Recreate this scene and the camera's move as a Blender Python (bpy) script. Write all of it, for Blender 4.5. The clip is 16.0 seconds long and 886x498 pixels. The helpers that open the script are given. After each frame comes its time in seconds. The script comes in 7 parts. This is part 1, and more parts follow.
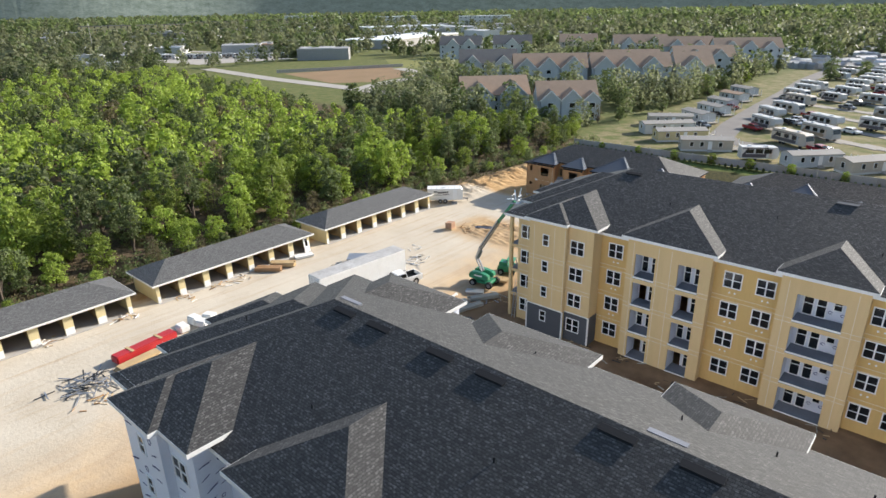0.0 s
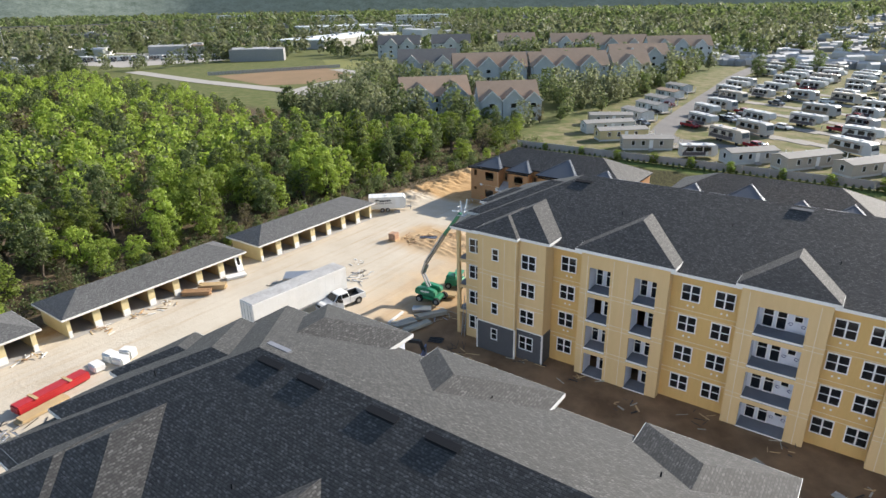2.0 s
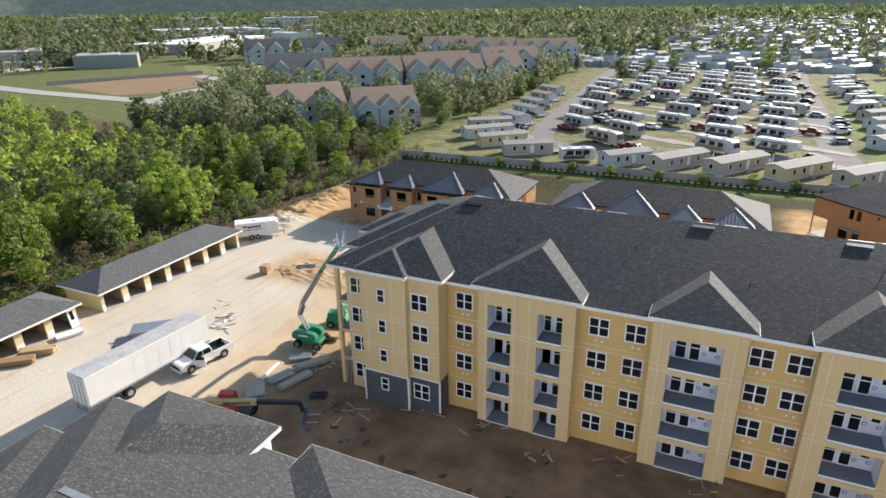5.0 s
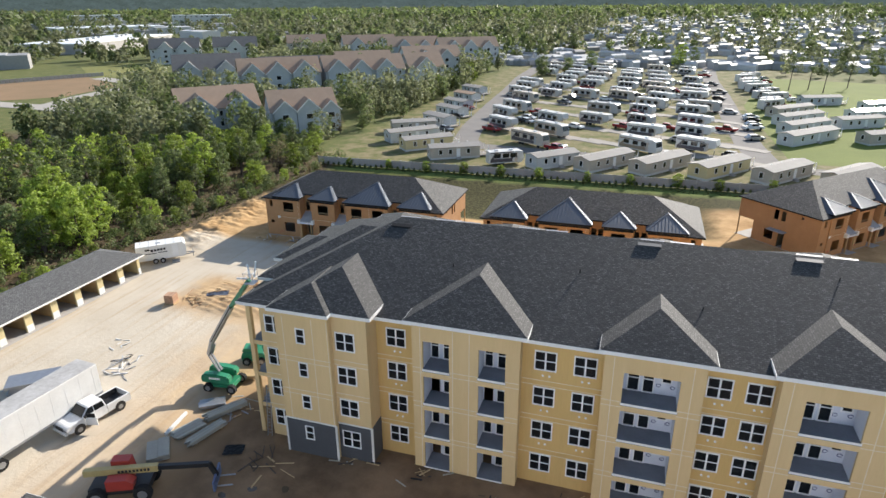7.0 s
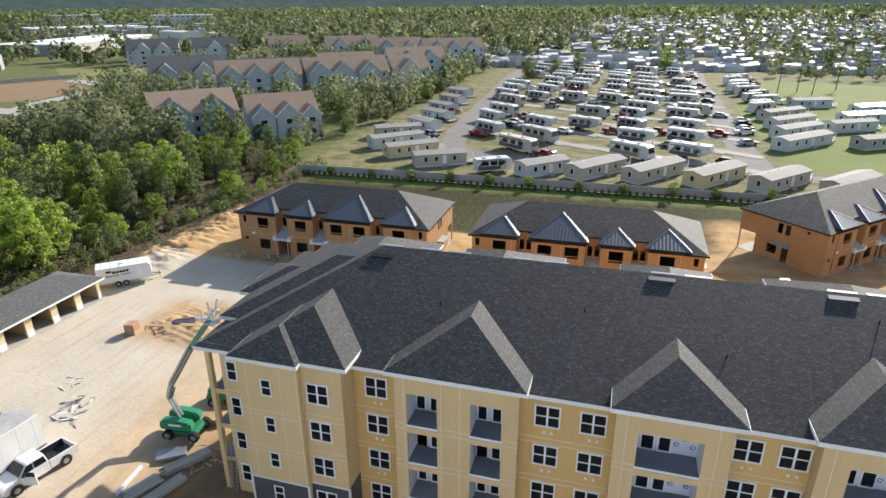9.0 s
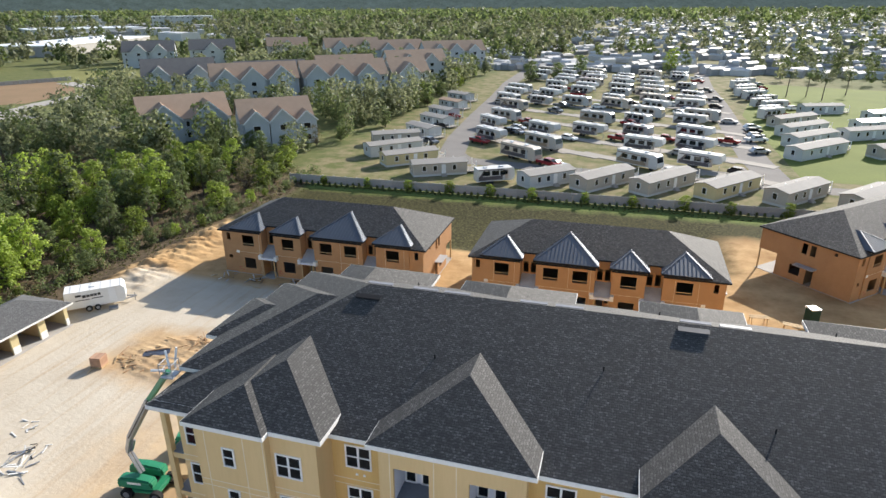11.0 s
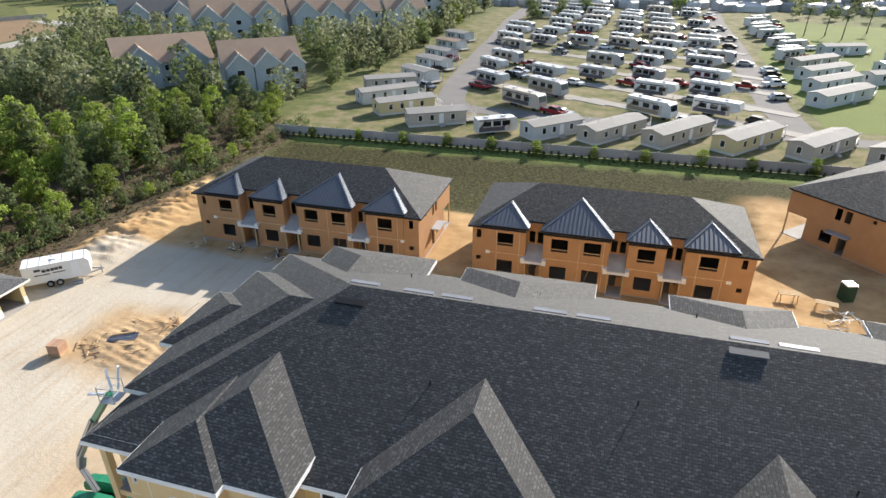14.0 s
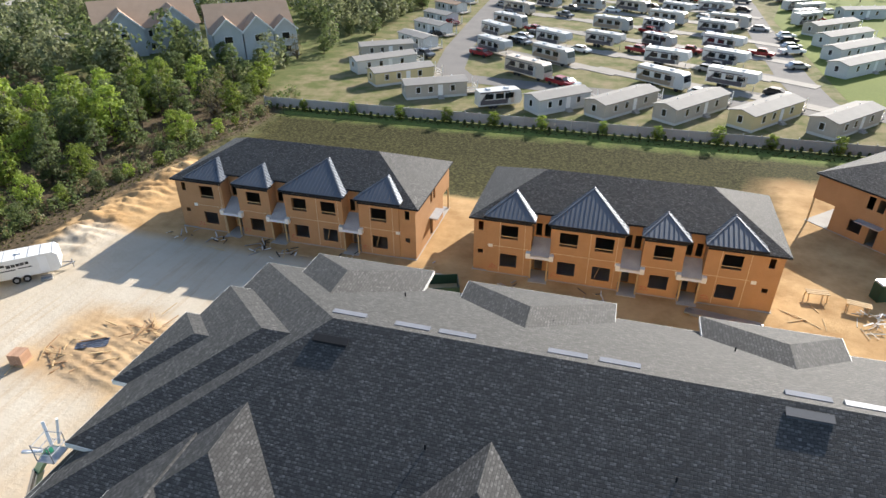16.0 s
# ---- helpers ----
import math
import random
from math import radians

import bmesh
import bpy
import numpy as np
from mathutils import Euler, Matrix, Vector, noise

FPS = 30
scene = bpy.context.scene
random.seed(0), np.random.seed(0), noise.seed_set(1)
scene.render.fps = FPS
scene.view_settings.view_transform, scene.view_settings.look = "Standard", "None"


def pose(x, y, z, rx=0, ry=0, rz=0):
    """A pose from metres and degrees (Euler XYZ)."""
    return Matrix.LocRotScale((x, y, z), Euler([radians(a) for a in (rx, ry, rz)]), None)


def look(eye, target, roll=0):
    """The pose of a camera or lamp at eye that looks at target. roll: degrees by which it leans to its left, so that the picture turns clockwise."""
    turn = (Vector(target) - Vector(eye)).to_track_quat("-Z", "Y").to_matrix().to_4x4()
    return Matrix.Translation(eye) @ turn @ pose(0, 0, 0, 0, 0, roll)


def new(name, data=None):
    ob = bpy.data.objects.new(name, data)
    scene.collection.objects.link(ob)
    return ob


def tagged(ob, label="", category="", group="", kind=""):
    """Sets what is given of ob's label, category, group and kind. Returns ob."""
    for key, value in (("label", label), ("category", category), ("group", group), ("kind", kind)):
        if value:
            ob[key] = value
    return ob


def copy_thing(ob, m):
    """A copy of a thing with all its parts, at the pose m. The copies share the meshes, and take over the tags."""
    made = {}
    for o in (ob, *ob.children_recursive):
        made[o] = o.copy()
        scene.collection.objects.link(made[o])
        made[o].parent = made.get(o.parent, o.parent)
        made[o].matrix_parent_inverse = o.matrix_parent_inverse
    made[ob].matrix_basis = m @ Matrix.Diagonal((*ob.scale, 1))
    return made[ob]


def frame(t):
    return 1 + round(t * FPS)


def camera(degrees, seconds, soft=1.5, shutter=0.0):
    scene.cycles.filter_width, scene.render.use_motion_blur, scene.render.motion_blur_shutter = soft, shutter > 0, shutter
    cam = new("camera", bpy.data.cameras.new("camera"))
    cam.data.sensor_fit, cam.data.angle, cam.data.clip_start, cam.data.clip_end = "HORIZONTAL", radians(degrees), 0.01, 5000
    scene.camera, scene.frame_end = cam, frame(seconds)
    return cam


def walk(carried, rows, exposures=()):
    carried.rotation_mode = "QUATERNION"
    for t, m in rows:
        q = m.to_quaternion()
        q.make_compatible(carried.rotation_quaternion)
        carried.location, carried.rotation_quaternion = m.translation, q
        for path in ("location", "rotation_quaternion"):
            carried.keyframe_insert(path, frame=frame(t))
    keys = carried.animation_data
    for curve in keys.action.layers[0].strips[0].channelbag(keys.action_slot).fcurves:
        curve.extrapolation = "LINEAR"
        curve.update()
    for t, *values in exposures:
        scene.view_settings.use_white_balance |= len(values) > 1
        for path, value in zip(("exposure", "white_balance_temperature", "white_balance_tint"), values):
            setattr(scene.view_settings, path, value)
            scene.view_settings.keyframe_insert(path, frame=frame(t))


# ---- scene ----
cam = camera(71.5, 16.0)
PATH = [
    (0, (8.031, -16.549, 32.679), (6.794, -15.158, 31.949), -1.0),
    (0.5, (7.192, -15.488, 32.695), (5.972, -14.081, 31.963), -1.0),
    (1, (6.438, -14.479, 32.733), (5.246, -13.05, 32.0), -1.1),
    (1.5, (5.743, -13.556, 32.744), (4.594, -12.093, 32.009), -1.1),
    (2, (5.129, -12.681, 32.767), (4.029, -11.181, 32.031), -1.1),
    (2.5, (4.568, -11.796, 32.76), (3.517, -10.262, 32.024), -1.0),
    (3, (3.952, -10.793, 32.74), (2.949, -9.228, 32.002), -1.0),
    (3.5, (3.247, -9.606, 32.725), (2.293, -8.009, 31.988), -1.0),
    (4, (2.42, -8.141, 32.78), (1.52, -6.514, 32.043), -0.9),
    (4.5, (1.648, -6.673, 32.761), (0.803, -5.017, 32.025), -0.9),
    (4.7, (1.453, -6.092, 32.763), (0.63, -4.424, 32.029), -0.9),
    (6.8, (-1.02, -0.307, 32.952), (-1.602, 1.455, 32.205), -0.3),
    (7, (-1.129, 0.194, 32.942), (-1.699, 1.962, 32.2), -0.5),
    (7.5, (-1.528, 1.394, 33.023), (-2.073, 3.169, 32.279), -0.5),
    (8, (-1.929, 2.645, 33.059), (-2.461, 4.424, 32.316), -0.4),
    (8.5, (-2.41, 4.221, 33.099), (-2.939, 6.001, 32.356), -0.4),
    (9, (-2.928, 5.942, 33.146), (-3.455, 7.723, 32.404), -0.4),
    (9.5, (-3.35, 7.644, 33.182), (-3.876, 9.425, 32.44), -0.4),
    (10, (-3.78, 9.317, 33.225), (-4.306, 11.098, 32.483), -0.4),
    (10.2, (-4.003, 9.903, 33.239), (-4.531, 11.685, 32.499), -0.2),
    (12.3, (-5.16, 15.498, 33.248), (-5.69, 17.281, 32.512), -0.5),
    (12.5, (-5.469, 15.929, 33.25), (-5.994, 17.712, 32.512), -0.4),
    (13, (-5.864, 17.367, 33.29), (-6.39, 19.15, 32.551), -0.4),
    (13.5, (-6.227, 18.623, 33.266), (-6.744, 20.379, 32.462), -0.4),
    (14, (-6.533, 19.648, 33.248), (-7.035, 21.356, 32.337), -0.3),
    (14.5, (-6.817, 20.641, 33.253), (-7.307, 22.311, 32.267), -0.3),
    (15, (-7.228, 22.0, 33.295), (-7.713, 23.653, 32.279), -0.3),
    (15.5, (-7.71, 23.775, 33.397), (-8.195, 25.428, 32.381), -0.2),
    (16, (-8.137, 25.479, 33.427), (-8.623, 27.133, 32.413), -0.3),
]
walk(cam, [(t, look(eye, aim, roll)) for t, eye, aim, roll in PATH], exposures=((0.0, 0.8), (10.0, 0.8), (14.0, 0.88), (16.0, 0.94)))

# ---------------------------------------------------------------- light
SUN_DIR = Vector((0.74, 1.86, 1.0)).normalized()      # towards the sun
world = bpy.data.worlds.new("world")
scene.world = world
world.use_nodes = True
wn = world.node_tree.nodes
sky = wn.new("ShaderNodeTexSky")
sky.sky_type = 'NISHITA'
sky.sun_disc = False
sky.sun_elevation = math.asin(SUN_DIR.z)
sky.sun_rotation = math.atan2(SUN_DIR.x, SUN_DIR.y)
sky.dust_density = 0.8
wn["Background"].inputs[1].default_value = 0.12
world.node_tree.links.new(sky.outputs[0], wn["Background"].inputs[0])
sun = new("sun", bpy.data.lights.new("sun", 'SUN'))
sun.data.energy = 5.0
sun.data.angle = radians(0.6)
sun.data.color = (1.0, 0.935, 0.85)
sun.matrix_basis = look(SUN_DIR * 100, (0, 0, 0))

# ---------------------------------------------------------------- materials
def node(tree, kind, **values):
    n = tree.nodes.new(kind)
    for key, value in values.items():
        n.inputs[key.replace("_", " ")].default_value = value
    return n


def surface(name, base, dark=None, scale=1.0, rough=0.8, metal=0.0, bump=0.15, fine=12.0, spots=0.35, island=0.0, each=0.0, stretch=(1, 1, 1)):
    """A worn surface: two scales of noise between two colours, fine relief, and a shade of its own for every piece."""
    m = bpy.data.materials.new(name)
    m.use_nodes = True
    t = m.node_tree
    b = t.nodes["Principled BSDF"]
    dark = dark or [c * 0.72 for c in base]
    co = t.nodes.new("ShaderNodeTexCoord")
    mp = t.nodes.new("ShaderNodeMapping")
    mp.inputs["Scale"].default_value = stretch
    t.links.new(co.outputs["Object"], mp.inputs[0])
    big = node(t, "ShaderNodeTexNoise", Scale=scale, Detail=5.0, Roughness=0.6)
    small = node(t, "ShaderNodeTexNoise", Scale=scale * fine, Detail=4.0, Roughness=0.65)
    for n in (big, small):
        t.links.new(mp.outputs[0], n.inputs["Vector"])
    ramp = t.nodes.new("ShaderNodeValToRGB")
    ramp.color_ramp.elements[0].position, ramp.color_ramp.elements[1].position = 0.5 - spots / 2, 0.5 + spots / 2
    ramp.color_ramp.elements[0].color, ramp.color_ramp.elements[1].color = (*dark, 1), (*base, 1)
    mix = t.nodes.new("ShaderNodeMix")
    mix.inputs[0].default_value = 0.45
    t.links.new(big.outputs["Fac"], mix.inputs[2])
    t.links.new(small.outputs["Fac"], mix.inputs[3])
    t.links.new(mix.outputs[0], ramp.inputs[0])
    out = ramp.outputs[0]
    if island or each:
        src = t.nodes.new("ShaderNodeNewGeometry").outputs["Random Per Island"] if island else t.nodes.new("ShaderNodeObjectInfo").outputs["Random"]
        k = island or each
        rng = t.nodes.new("ShaderNodeMapRange")
        rng.inputs[3].default_value, rng.inputs[4].default_value = 1 - k, 1 + k
        t.links.new(src, rng.inputs[0])
        mul = t.nodes.new("ShaderNodeMix")
        mul.data_type, mul.blend_type = 'RGBA', 'MULTIPLY'
        mul.inputs[0].default_value = 1
        t.links.new(out, mul.inputs[6])
        t.links.new(rng.outputs[0], mul.inputs[7])
        out = mul.outputs[2]
    t.links.new(out, b.inputs["Base Color"])
    b.inputs["Roughness"].default_value, b.inputs["Metallic"].default_value = rough, metal
    if rough >= 0.7:
        b.inputs["Specular IOR Level"].default_value = 0.15
    if bump:
        bp = node(t, "ShaderNodeBump", Strength=bump, Distance=0.05)
        t.links.new(small.outputs["Fac"], bp.inputs["Height"])
        t.links.new(bp.outputs[0], b.inputs["Normal"])
    return m


def shingle_material(name, base, dark, gloss=0.5, pale=1.4, sunk=0.6):
    """Laminated asphalt shingles: courses along the slope, tabs of mixed greys, scattered pale tabs."""
    m = surface(name, base, dark, scale=0.35, fine=40, rough=0.8, bump=0.2, spots=0.8)
    t = m.node_tree
    b = t.nodes["Principled BSDF"]
    co = t.nodes.new("ShaderNodeTexCoord")
    brick = t.nodes.new("ShaderNodeTexBrick")
    brick.inputs["Scale"].default_value = 1.0
    brick.inputs["Brick Width"].default_value, brick.inputs["Row Height"].default_value = 0.26, 0.15
    brick.inputs["Mortar Size"].default_value, brick.inputs["Mortar Smooth"].default_value = 0.018, 0.3
    brick.inputs["Color1"].default_value, brick.inputs["Color2"].default_value = (1.35, 1.35, 1.35, 1), (sunk + 0.15, sunk + 0.15, sunk + 0.15, 1)
    brick.inputs["Mortar"].default_value = (sunk * 0.5, sunk * 0.5, sunk * 0.5, 1)
    t.links.new(co.outputs["UV"], brick.inputs["Vector"])
    snap = t.nodes.new("ShaderNodeVectorMath")
    snap.operation = 'SNAP'
    snap.inputs[1].default_value = (0.13, 0.075, 1.0)
    t.links.new(co.outputs["UV"], snap.inputs[0])
    tab = t.nodes.new("ShaderNodeTexWhiteNoise")
    t.links.new(snap.outputs[0], tab.inputs["Vector"])
    gain = t.nodes.new("ShaderNodeMapRange")
    gain.inputs[1].default_value, gain.inputs[2].default_value = 0.55, 1.0
    gain.inputs[3].default_value, gain.inputs[4].default_value = 0.85, pale
    t.links.new(tab.outputs["Value"], gain.inputs[0])
    pattern = t.nodes.new("ShaderNodeMix")
    pattern.data_type, pattern.blend_type = 'RGBA', 'MULTIPLY'
    pattern.inputs[0].default_value = 1
    t.links.new(brick.outputs["Color"], pattern.inputs[6])
    t.links.new(gain.outputs[0], pattern.inputs[7])
    mul = t.nodes.new("ShaderNodeMix")
    mul.data_type, mul.blend_type = 'RGBA', 'MULTIPLY'
    mul.inputs[0].default_value = 1
    t.links.new(b.inputs["Base Color"].links[0].from_socket, mul.inputs[6])
    t.links.new(pattern.outputs[2], mul.inputs[7])
    t.links.new(mul.outputs[2], b.inputs["Base Color"])
    b.inputs["Specular IOR Level"].default_value = gloss
    b.inputs["Diffuse Roughness"].default_value = 0.6
    bp = node(t, "ShaderNodeBump", Strength=0.5, Distance=0.02)
    t.links.new(brick.outputs["Color"], bp.inputs["Height"])
    t.links.new(b.inputs["Normal"].links[0].from_socket, bp.inputs["Normal"])
    t.links.new(bp.outputs[0], b.inputs["Normal"])
    return m


def glass_material(name):
    m = bpy.data.materials.new(name)
    m.use_nodes = True
    b = m.node_tree.nodes["Principled BSDF"]
    b.inputs["Base Color"].default_value = (0.012, 0.014, 0.016, 1)
    b.inputs["Roughness"].default_value = 0.06
    return m


def leaf_material(name, base, dark, each=0.35):
    m = surface(name, base, dark, scale=1.2, rough=0.6, bump=0, island=0.3)
    t = m.node_tree
    b = t.nodes["Principled BSDF"]
    info = t.nodes.new("ShaderNodeObjectInfo")
    rng = t.nodes.new("ShaderNodeMapRange")
    rng.inputs[3].default_value, rng.inputs[4].default_value = 1 - each, 1 + each
    t.links.new(info.outputs["Random"], rng.inputs[0])
    mul = t.nodes.new("ShaderNodeMix")
    mul.data_type, mul.blend_type = 'RGBA', 'MULTIPLY'
    mul.inputs[0].default_value = 1
    t.links.new(b.inputs["Base Color"].links[0].from_socket, mul.inputs[6])
    t.links.new(rng.outputs[0], mul.inputs[7])
    t.links.new(mul.outputs[2], b.inputs["Base Color"])
    tr = t.nodes.new("ShaderNodeBsdfTranslucent")
    t.links.new(mul.outputs[2], tr.inputs[0])
    sh = t.nodes.new("ShaderNodeMixShader")
    sh.inputs[0].default_value = 0.55
    out = t.nodes["Material Output"]
    t.links.new(b.outputs[0], sh.inputs[1])
    t.links.new(tr.outputs[0], sh.inputs[2])
    t.links.new(sh.outputs[0], out.inputs[0])
    return m


SHINGLE = shingle_material("shingle", (0.0455, 0.0438, 0.0418), (0.0352, 0.034, 0.0325), 0.75, 2.6, 0.25)
SHINGLE_GREY = shingle_material("shingle_grey", (0.12, 0.118, 0.115), (0.10, 0.099, 0.096), 0.7, 1.4, 0.7)
UNDERLAY = surface("roof_underlay", (0.40, 0.40, 0.41), (0.27, 0.27, 0.28), scale=1.0, rough=0.6)
SHEATH = surface("tan_sheathing", (0.68, 0.505, 0.27), (0.58, 0.42, 0.215), scale=0.9, rough=0.75, bump=0.05, spots=0.5, stretch=(1.6, 1.6, 0.12))
SHEATH_GOLD = surface("golden_sheathing", (0.67, 0.455, 0.18), (0.54, 0.36, 0.14), scale=0.9, rough=0.75, bump=0.05, spots=0.5, stretch=(1.6, 1.6, 0.12))
TAPE = surface("seam_tape", (0.80, 0.70, 0.50), rough=0.6, bump=0)
OSB = surface("orange_sheathing", (0.45, 0.262, 0.138), (0.33, 0.185, 0.09), scale=0.7, fine=18, rough=0.8, spots=0.5)
WRAP = surface("housewrap", (0.68, 0.70, 0.76), (0.60, 0.62, 0.68), scale=0.8, rough=0.5, bump=0.1)
INK = surface("wrap_print", (0.03, 0.04, 0.16), rough=0.6, bump=0)
WHITE = surface("white_paint", (0.78, 0.77, 0.74), (0.66, 0.65, 0.62), scale=0.6, rough=0.5, bump=0.03)
VINYL = surface("white_vinyl", (0.80, 0.80, 0.79), (0.74, 0.74, 0.73), rough=0.35, bump=0)
GLASS = glass_material("window_glass")
DARKBASE = surface("charcoal_siding", (0.075, 0.08, 0.092), (0.06, 0.064, 0.072), scale=0.6, rough=0.6, bump=0.05)
SLAB = surface("grey_deck", (0.24, 0.25, 0.28), (0.18, 0.19, 0.21), scale=0.8, rough=0.7)
LUMBER = surface("lumber", (0.55, 0.40, 0.22), (0.40, 0.28, 0.15), scale=1.0, rough=0.75, island=0.15)
# the dimness of the rooms is put into this dark brown
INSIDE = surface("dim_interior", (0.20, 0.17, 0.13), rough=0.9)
METALROOF = surface("blue_grey_metal", (0.12, 0.136, 0.16), (0.10, 0.114, 0.136), scale=0.4, rough=0.5, metal=0.5, bump=0.02)
CONCRETE = surface("concrete", (0.42, 0.40, 0.37), (0.33, 0.31, 0.29), scale=0.7)
BLOCK = surface("cream_wall", (0.62, 0.52, 0.30), (0.54, 0.45, 0.25), scale=0.8, rough=0.8)
LEAF = leaf_material("leaf_bright", (0.31, 0.385, 0.06), (0.17, 0.235, 0.042))
LEAF_FAR = leaf_material("leaf_olive", (0.21, 0.225, 0.115), (0.15, 0.165, 0.085))
LEAF2 = leaf_material("leaf_deep", (0.165, 0.205, 0.075), (0.10, 0.13, 0.045))
LEAF3 = leaf_material("leaf_sparse", (0.24, 0.20, 0.10), (0.11, 0.10, 0.05))
BARK = surface("bark", (0.14, 0.11, 0.085), (0.08, 0.065, 0.05), scale=2, rough=0.9)
RUBBER = surface("rubber", (0.03, 0.03, 0.03), rough=0.85, bump=0.1)
GREENPAINT = surface("green_paint", (0.025, 0.24, 0.12), (0.02, 0.18, 0.09), scale=1, rough=0.4, bump=0)
STEEL = surface("steel", (0.42, 0.43, 0.45), (0.3, 0.31, 0.33), scale=1.5, rough=0.4, metal=0.7, bump=0.05)
REDWRAP = surface("red_wrap", (0.45, 0.025, 0.03), (0.33, 0.02, 0.02), scale=1, rough=0.35)
BLACK = surface("black_plastic", (0.02, 0.02, 0.022), rough=0.5, bump=0.05)
TAN = surface("tan_siding", (0.47, 0.425, 0.36), (0.40, 0.36, 0.305), scale=0.6)
SIDEWHITE = surface("white_siding", (0.60, 0.60, 0.58), (0.5, 0.5, 0.48), scale=0.5)
BLUESIDE = surface("blue_siding", (0.50, 0.52, 0.53), (0.42, 0.44, 0.45), scale=0.5)
BROWNROOF = surface("brown_shingles", (0.40, 0.29, 0.21), (0.32, 0.23, 0.165), scale=0.5, fine=30)
HOOD = surface("dark_hood", (0.022, 0.023, 0.026), rough=0.9, bump=0.1)
HOMEROOF = surface("pale_home_shingles", (0.34, 0.32, 0.29), (0.27, 0.255, 0.235), scale=0.5, fine=30)
GREYROOF = surface("grey_shingles", (0.18, 0.17, 0.16), (0.13, 0.125, 0.12), scale=0.5, fine=30)

# ---------------------------------------------------------------- building blocks
def box(bm, x0, y0, z0, x1, y1, z1):
    v = [bm.verts.new((x, y, z)) for z in (z0, z1) for y in (y0, y1) for x in (x0, x1)]
    for f in ((0, 2, 3, 1), (4, 5, 7, 6), (0, 1, 5, 4), (2, 6, 7, 3), (0, 4, 6, 2), (1, 3, 7, 5)):
        bm.faces.new([v[i] for i in f])
    return v


def prism(bm, poly, z0, z1):
    lo = [bm.verts.new((x, y, z0)) for x, y in poly]
    hi = [bm.verts.new((x, y, z1)) for x, y in poly]
    bm.faces.new(lo[::-1])
    bm.faces.new(hi)
    n = len(poly)
    for i in range(n):
        bm.faces.new((lo[i], lo[(i + 1) % n], hi[(i + 1) % n], hi[i]))


def tube(bm, a, b, r, r2=None, n=8):
    a, b = Vector(a), Vector(b)
    q = (b - a).to_track_quat("Z", "Y")
    rings = []
    for p, rr in ((a, r), (b, r if r2 is None else r2)):
        rings.append([bm.verts.new(p + q @ Vector((rr * math.cos(2 * math.pi * i / n), rr * math.sin(2 * math.pi * i / n), 0))) for i in range(n)])
    for i in range(n):
        bm.faces.new((rings[0][i], rings[0][(i + 1) % n], rings[1][(i + 1) % n], rings[1][i]))
    bm.faces.new(rings[0][::-1])
    bm.faces.new(rings[1])


def beam(bm, a, b, w, h):
    """A straight square-edged bar from a to b."""
    a, b = Vector(a), Vector(b)
    q = (b - a).to_track_quat("Y", "Z")
    vs = []
    for p in (a, b):
        vs += [bm.verts.new(p + q @ Vector((sx * w / 2, 0, sz * h / 2))) for sz in (-1, 1) for sx in (-1, 1)]
    for f in ((0, 1, 3, 2), (4, 6, 7, 5), (0, 4, 5, 1), (2, 3, 7, 6), (0, 2, 6, 4), (1, 5, 7, 3)):
        bm.faces.new([vs[i] for i in f])


def part(name, bm, material, parent=None, label=""):
    """Links a bmesh as ONE mesh object under a thing or a part."""
    me = bpy.data.meshes.new(name)
    bmesh.ops.recalc_face_normals(bm, faces=bm.faces)
    bm.to_mesh(me)
    bm.free()
    for m in (material if isinstance(material, (list, tuple)) else (material,)):
        me.materials.append(m)
    ob = new(name, me)
    ob.parent = parent
    if label:
        ob["label"] = label
    return ob


def share(name, mesh, parent, m=None):
    ob = new(name, mesh)
    ob.parent = parent
    if m is not None:
        ob.matrix_basis = m
    return ob


def thing(name, m, label, category, group="", kind=""):
    ob = new(name)
    ob.matrix_basis = m
    return tagged(ob, label, category, group, kind)


def slope_uv(bm):
    """UV in metres: u along the eave, v up the slope."""
    uv = bm.loops.layers.uv.new("UVMap")
    bm.normal_update()
    for f in bm.faces:
        n = f.normal
        u = Vector((-n.y, n.x, 0))
        u = u.normalized() if u.length > 0.01 else Vector((1, 0, 0))
        v = n.cross(u)
        for lp in f.loops:
            lp[uv].uv = (lp.vert.co.dot(u), lp.vert.co.dot(v))


def hip(bm, x0, y0, x1, y1, ze, slope, thick=0.22):
    """A closed hipped roof on a rectangle, eaves at ze."""
    w, d = x1 - x0, y1 - y0
    h = min(w, d) / 2
    zr = ze + h * slope
    if w >= d:
        r0, r1 = (x0 + h, (y0 + y1) / 2, zr), (x1 - h, (y0 + y1) / 2, zr)
    else:
        r0, r1 = ((x0 + x1) / 2, y0 + h, zr), ((x0 + x1) / 2, y1 - h, zr)
    lo = [bm.verts.new((x, y, ze - thick)) for x, y in ((x0, y0), (x1, y0), (x1, y1), (x0, y1))]
    c = [bm.verts.new((x, y, ze)) for x, y in ((x0, y0), (x1, y0), (x1, y1), (x0, y1))]
    a, b = bm.verts.new(r0), bm.verts.new(r1)
    bm.faces.new(lo[::-1])
    for i in range(4):
        bm.faces.new((lo[i], lo[(i + 1) % 4], c[(i + 1) % 4], c[i]))
    if w >= d:
        tops = ((c[0], c[1], b, a), (c[1], c[2], b), (c[2], c[3], a, b), (c[3], c[0], a))
    else:
        tops = ((c[0], c[1], a), (c[1], c[2], b, a), (c[2], c[3], b), (c[3], c[0], a, b))
    for f in tops:
        bm.faces.new(f)


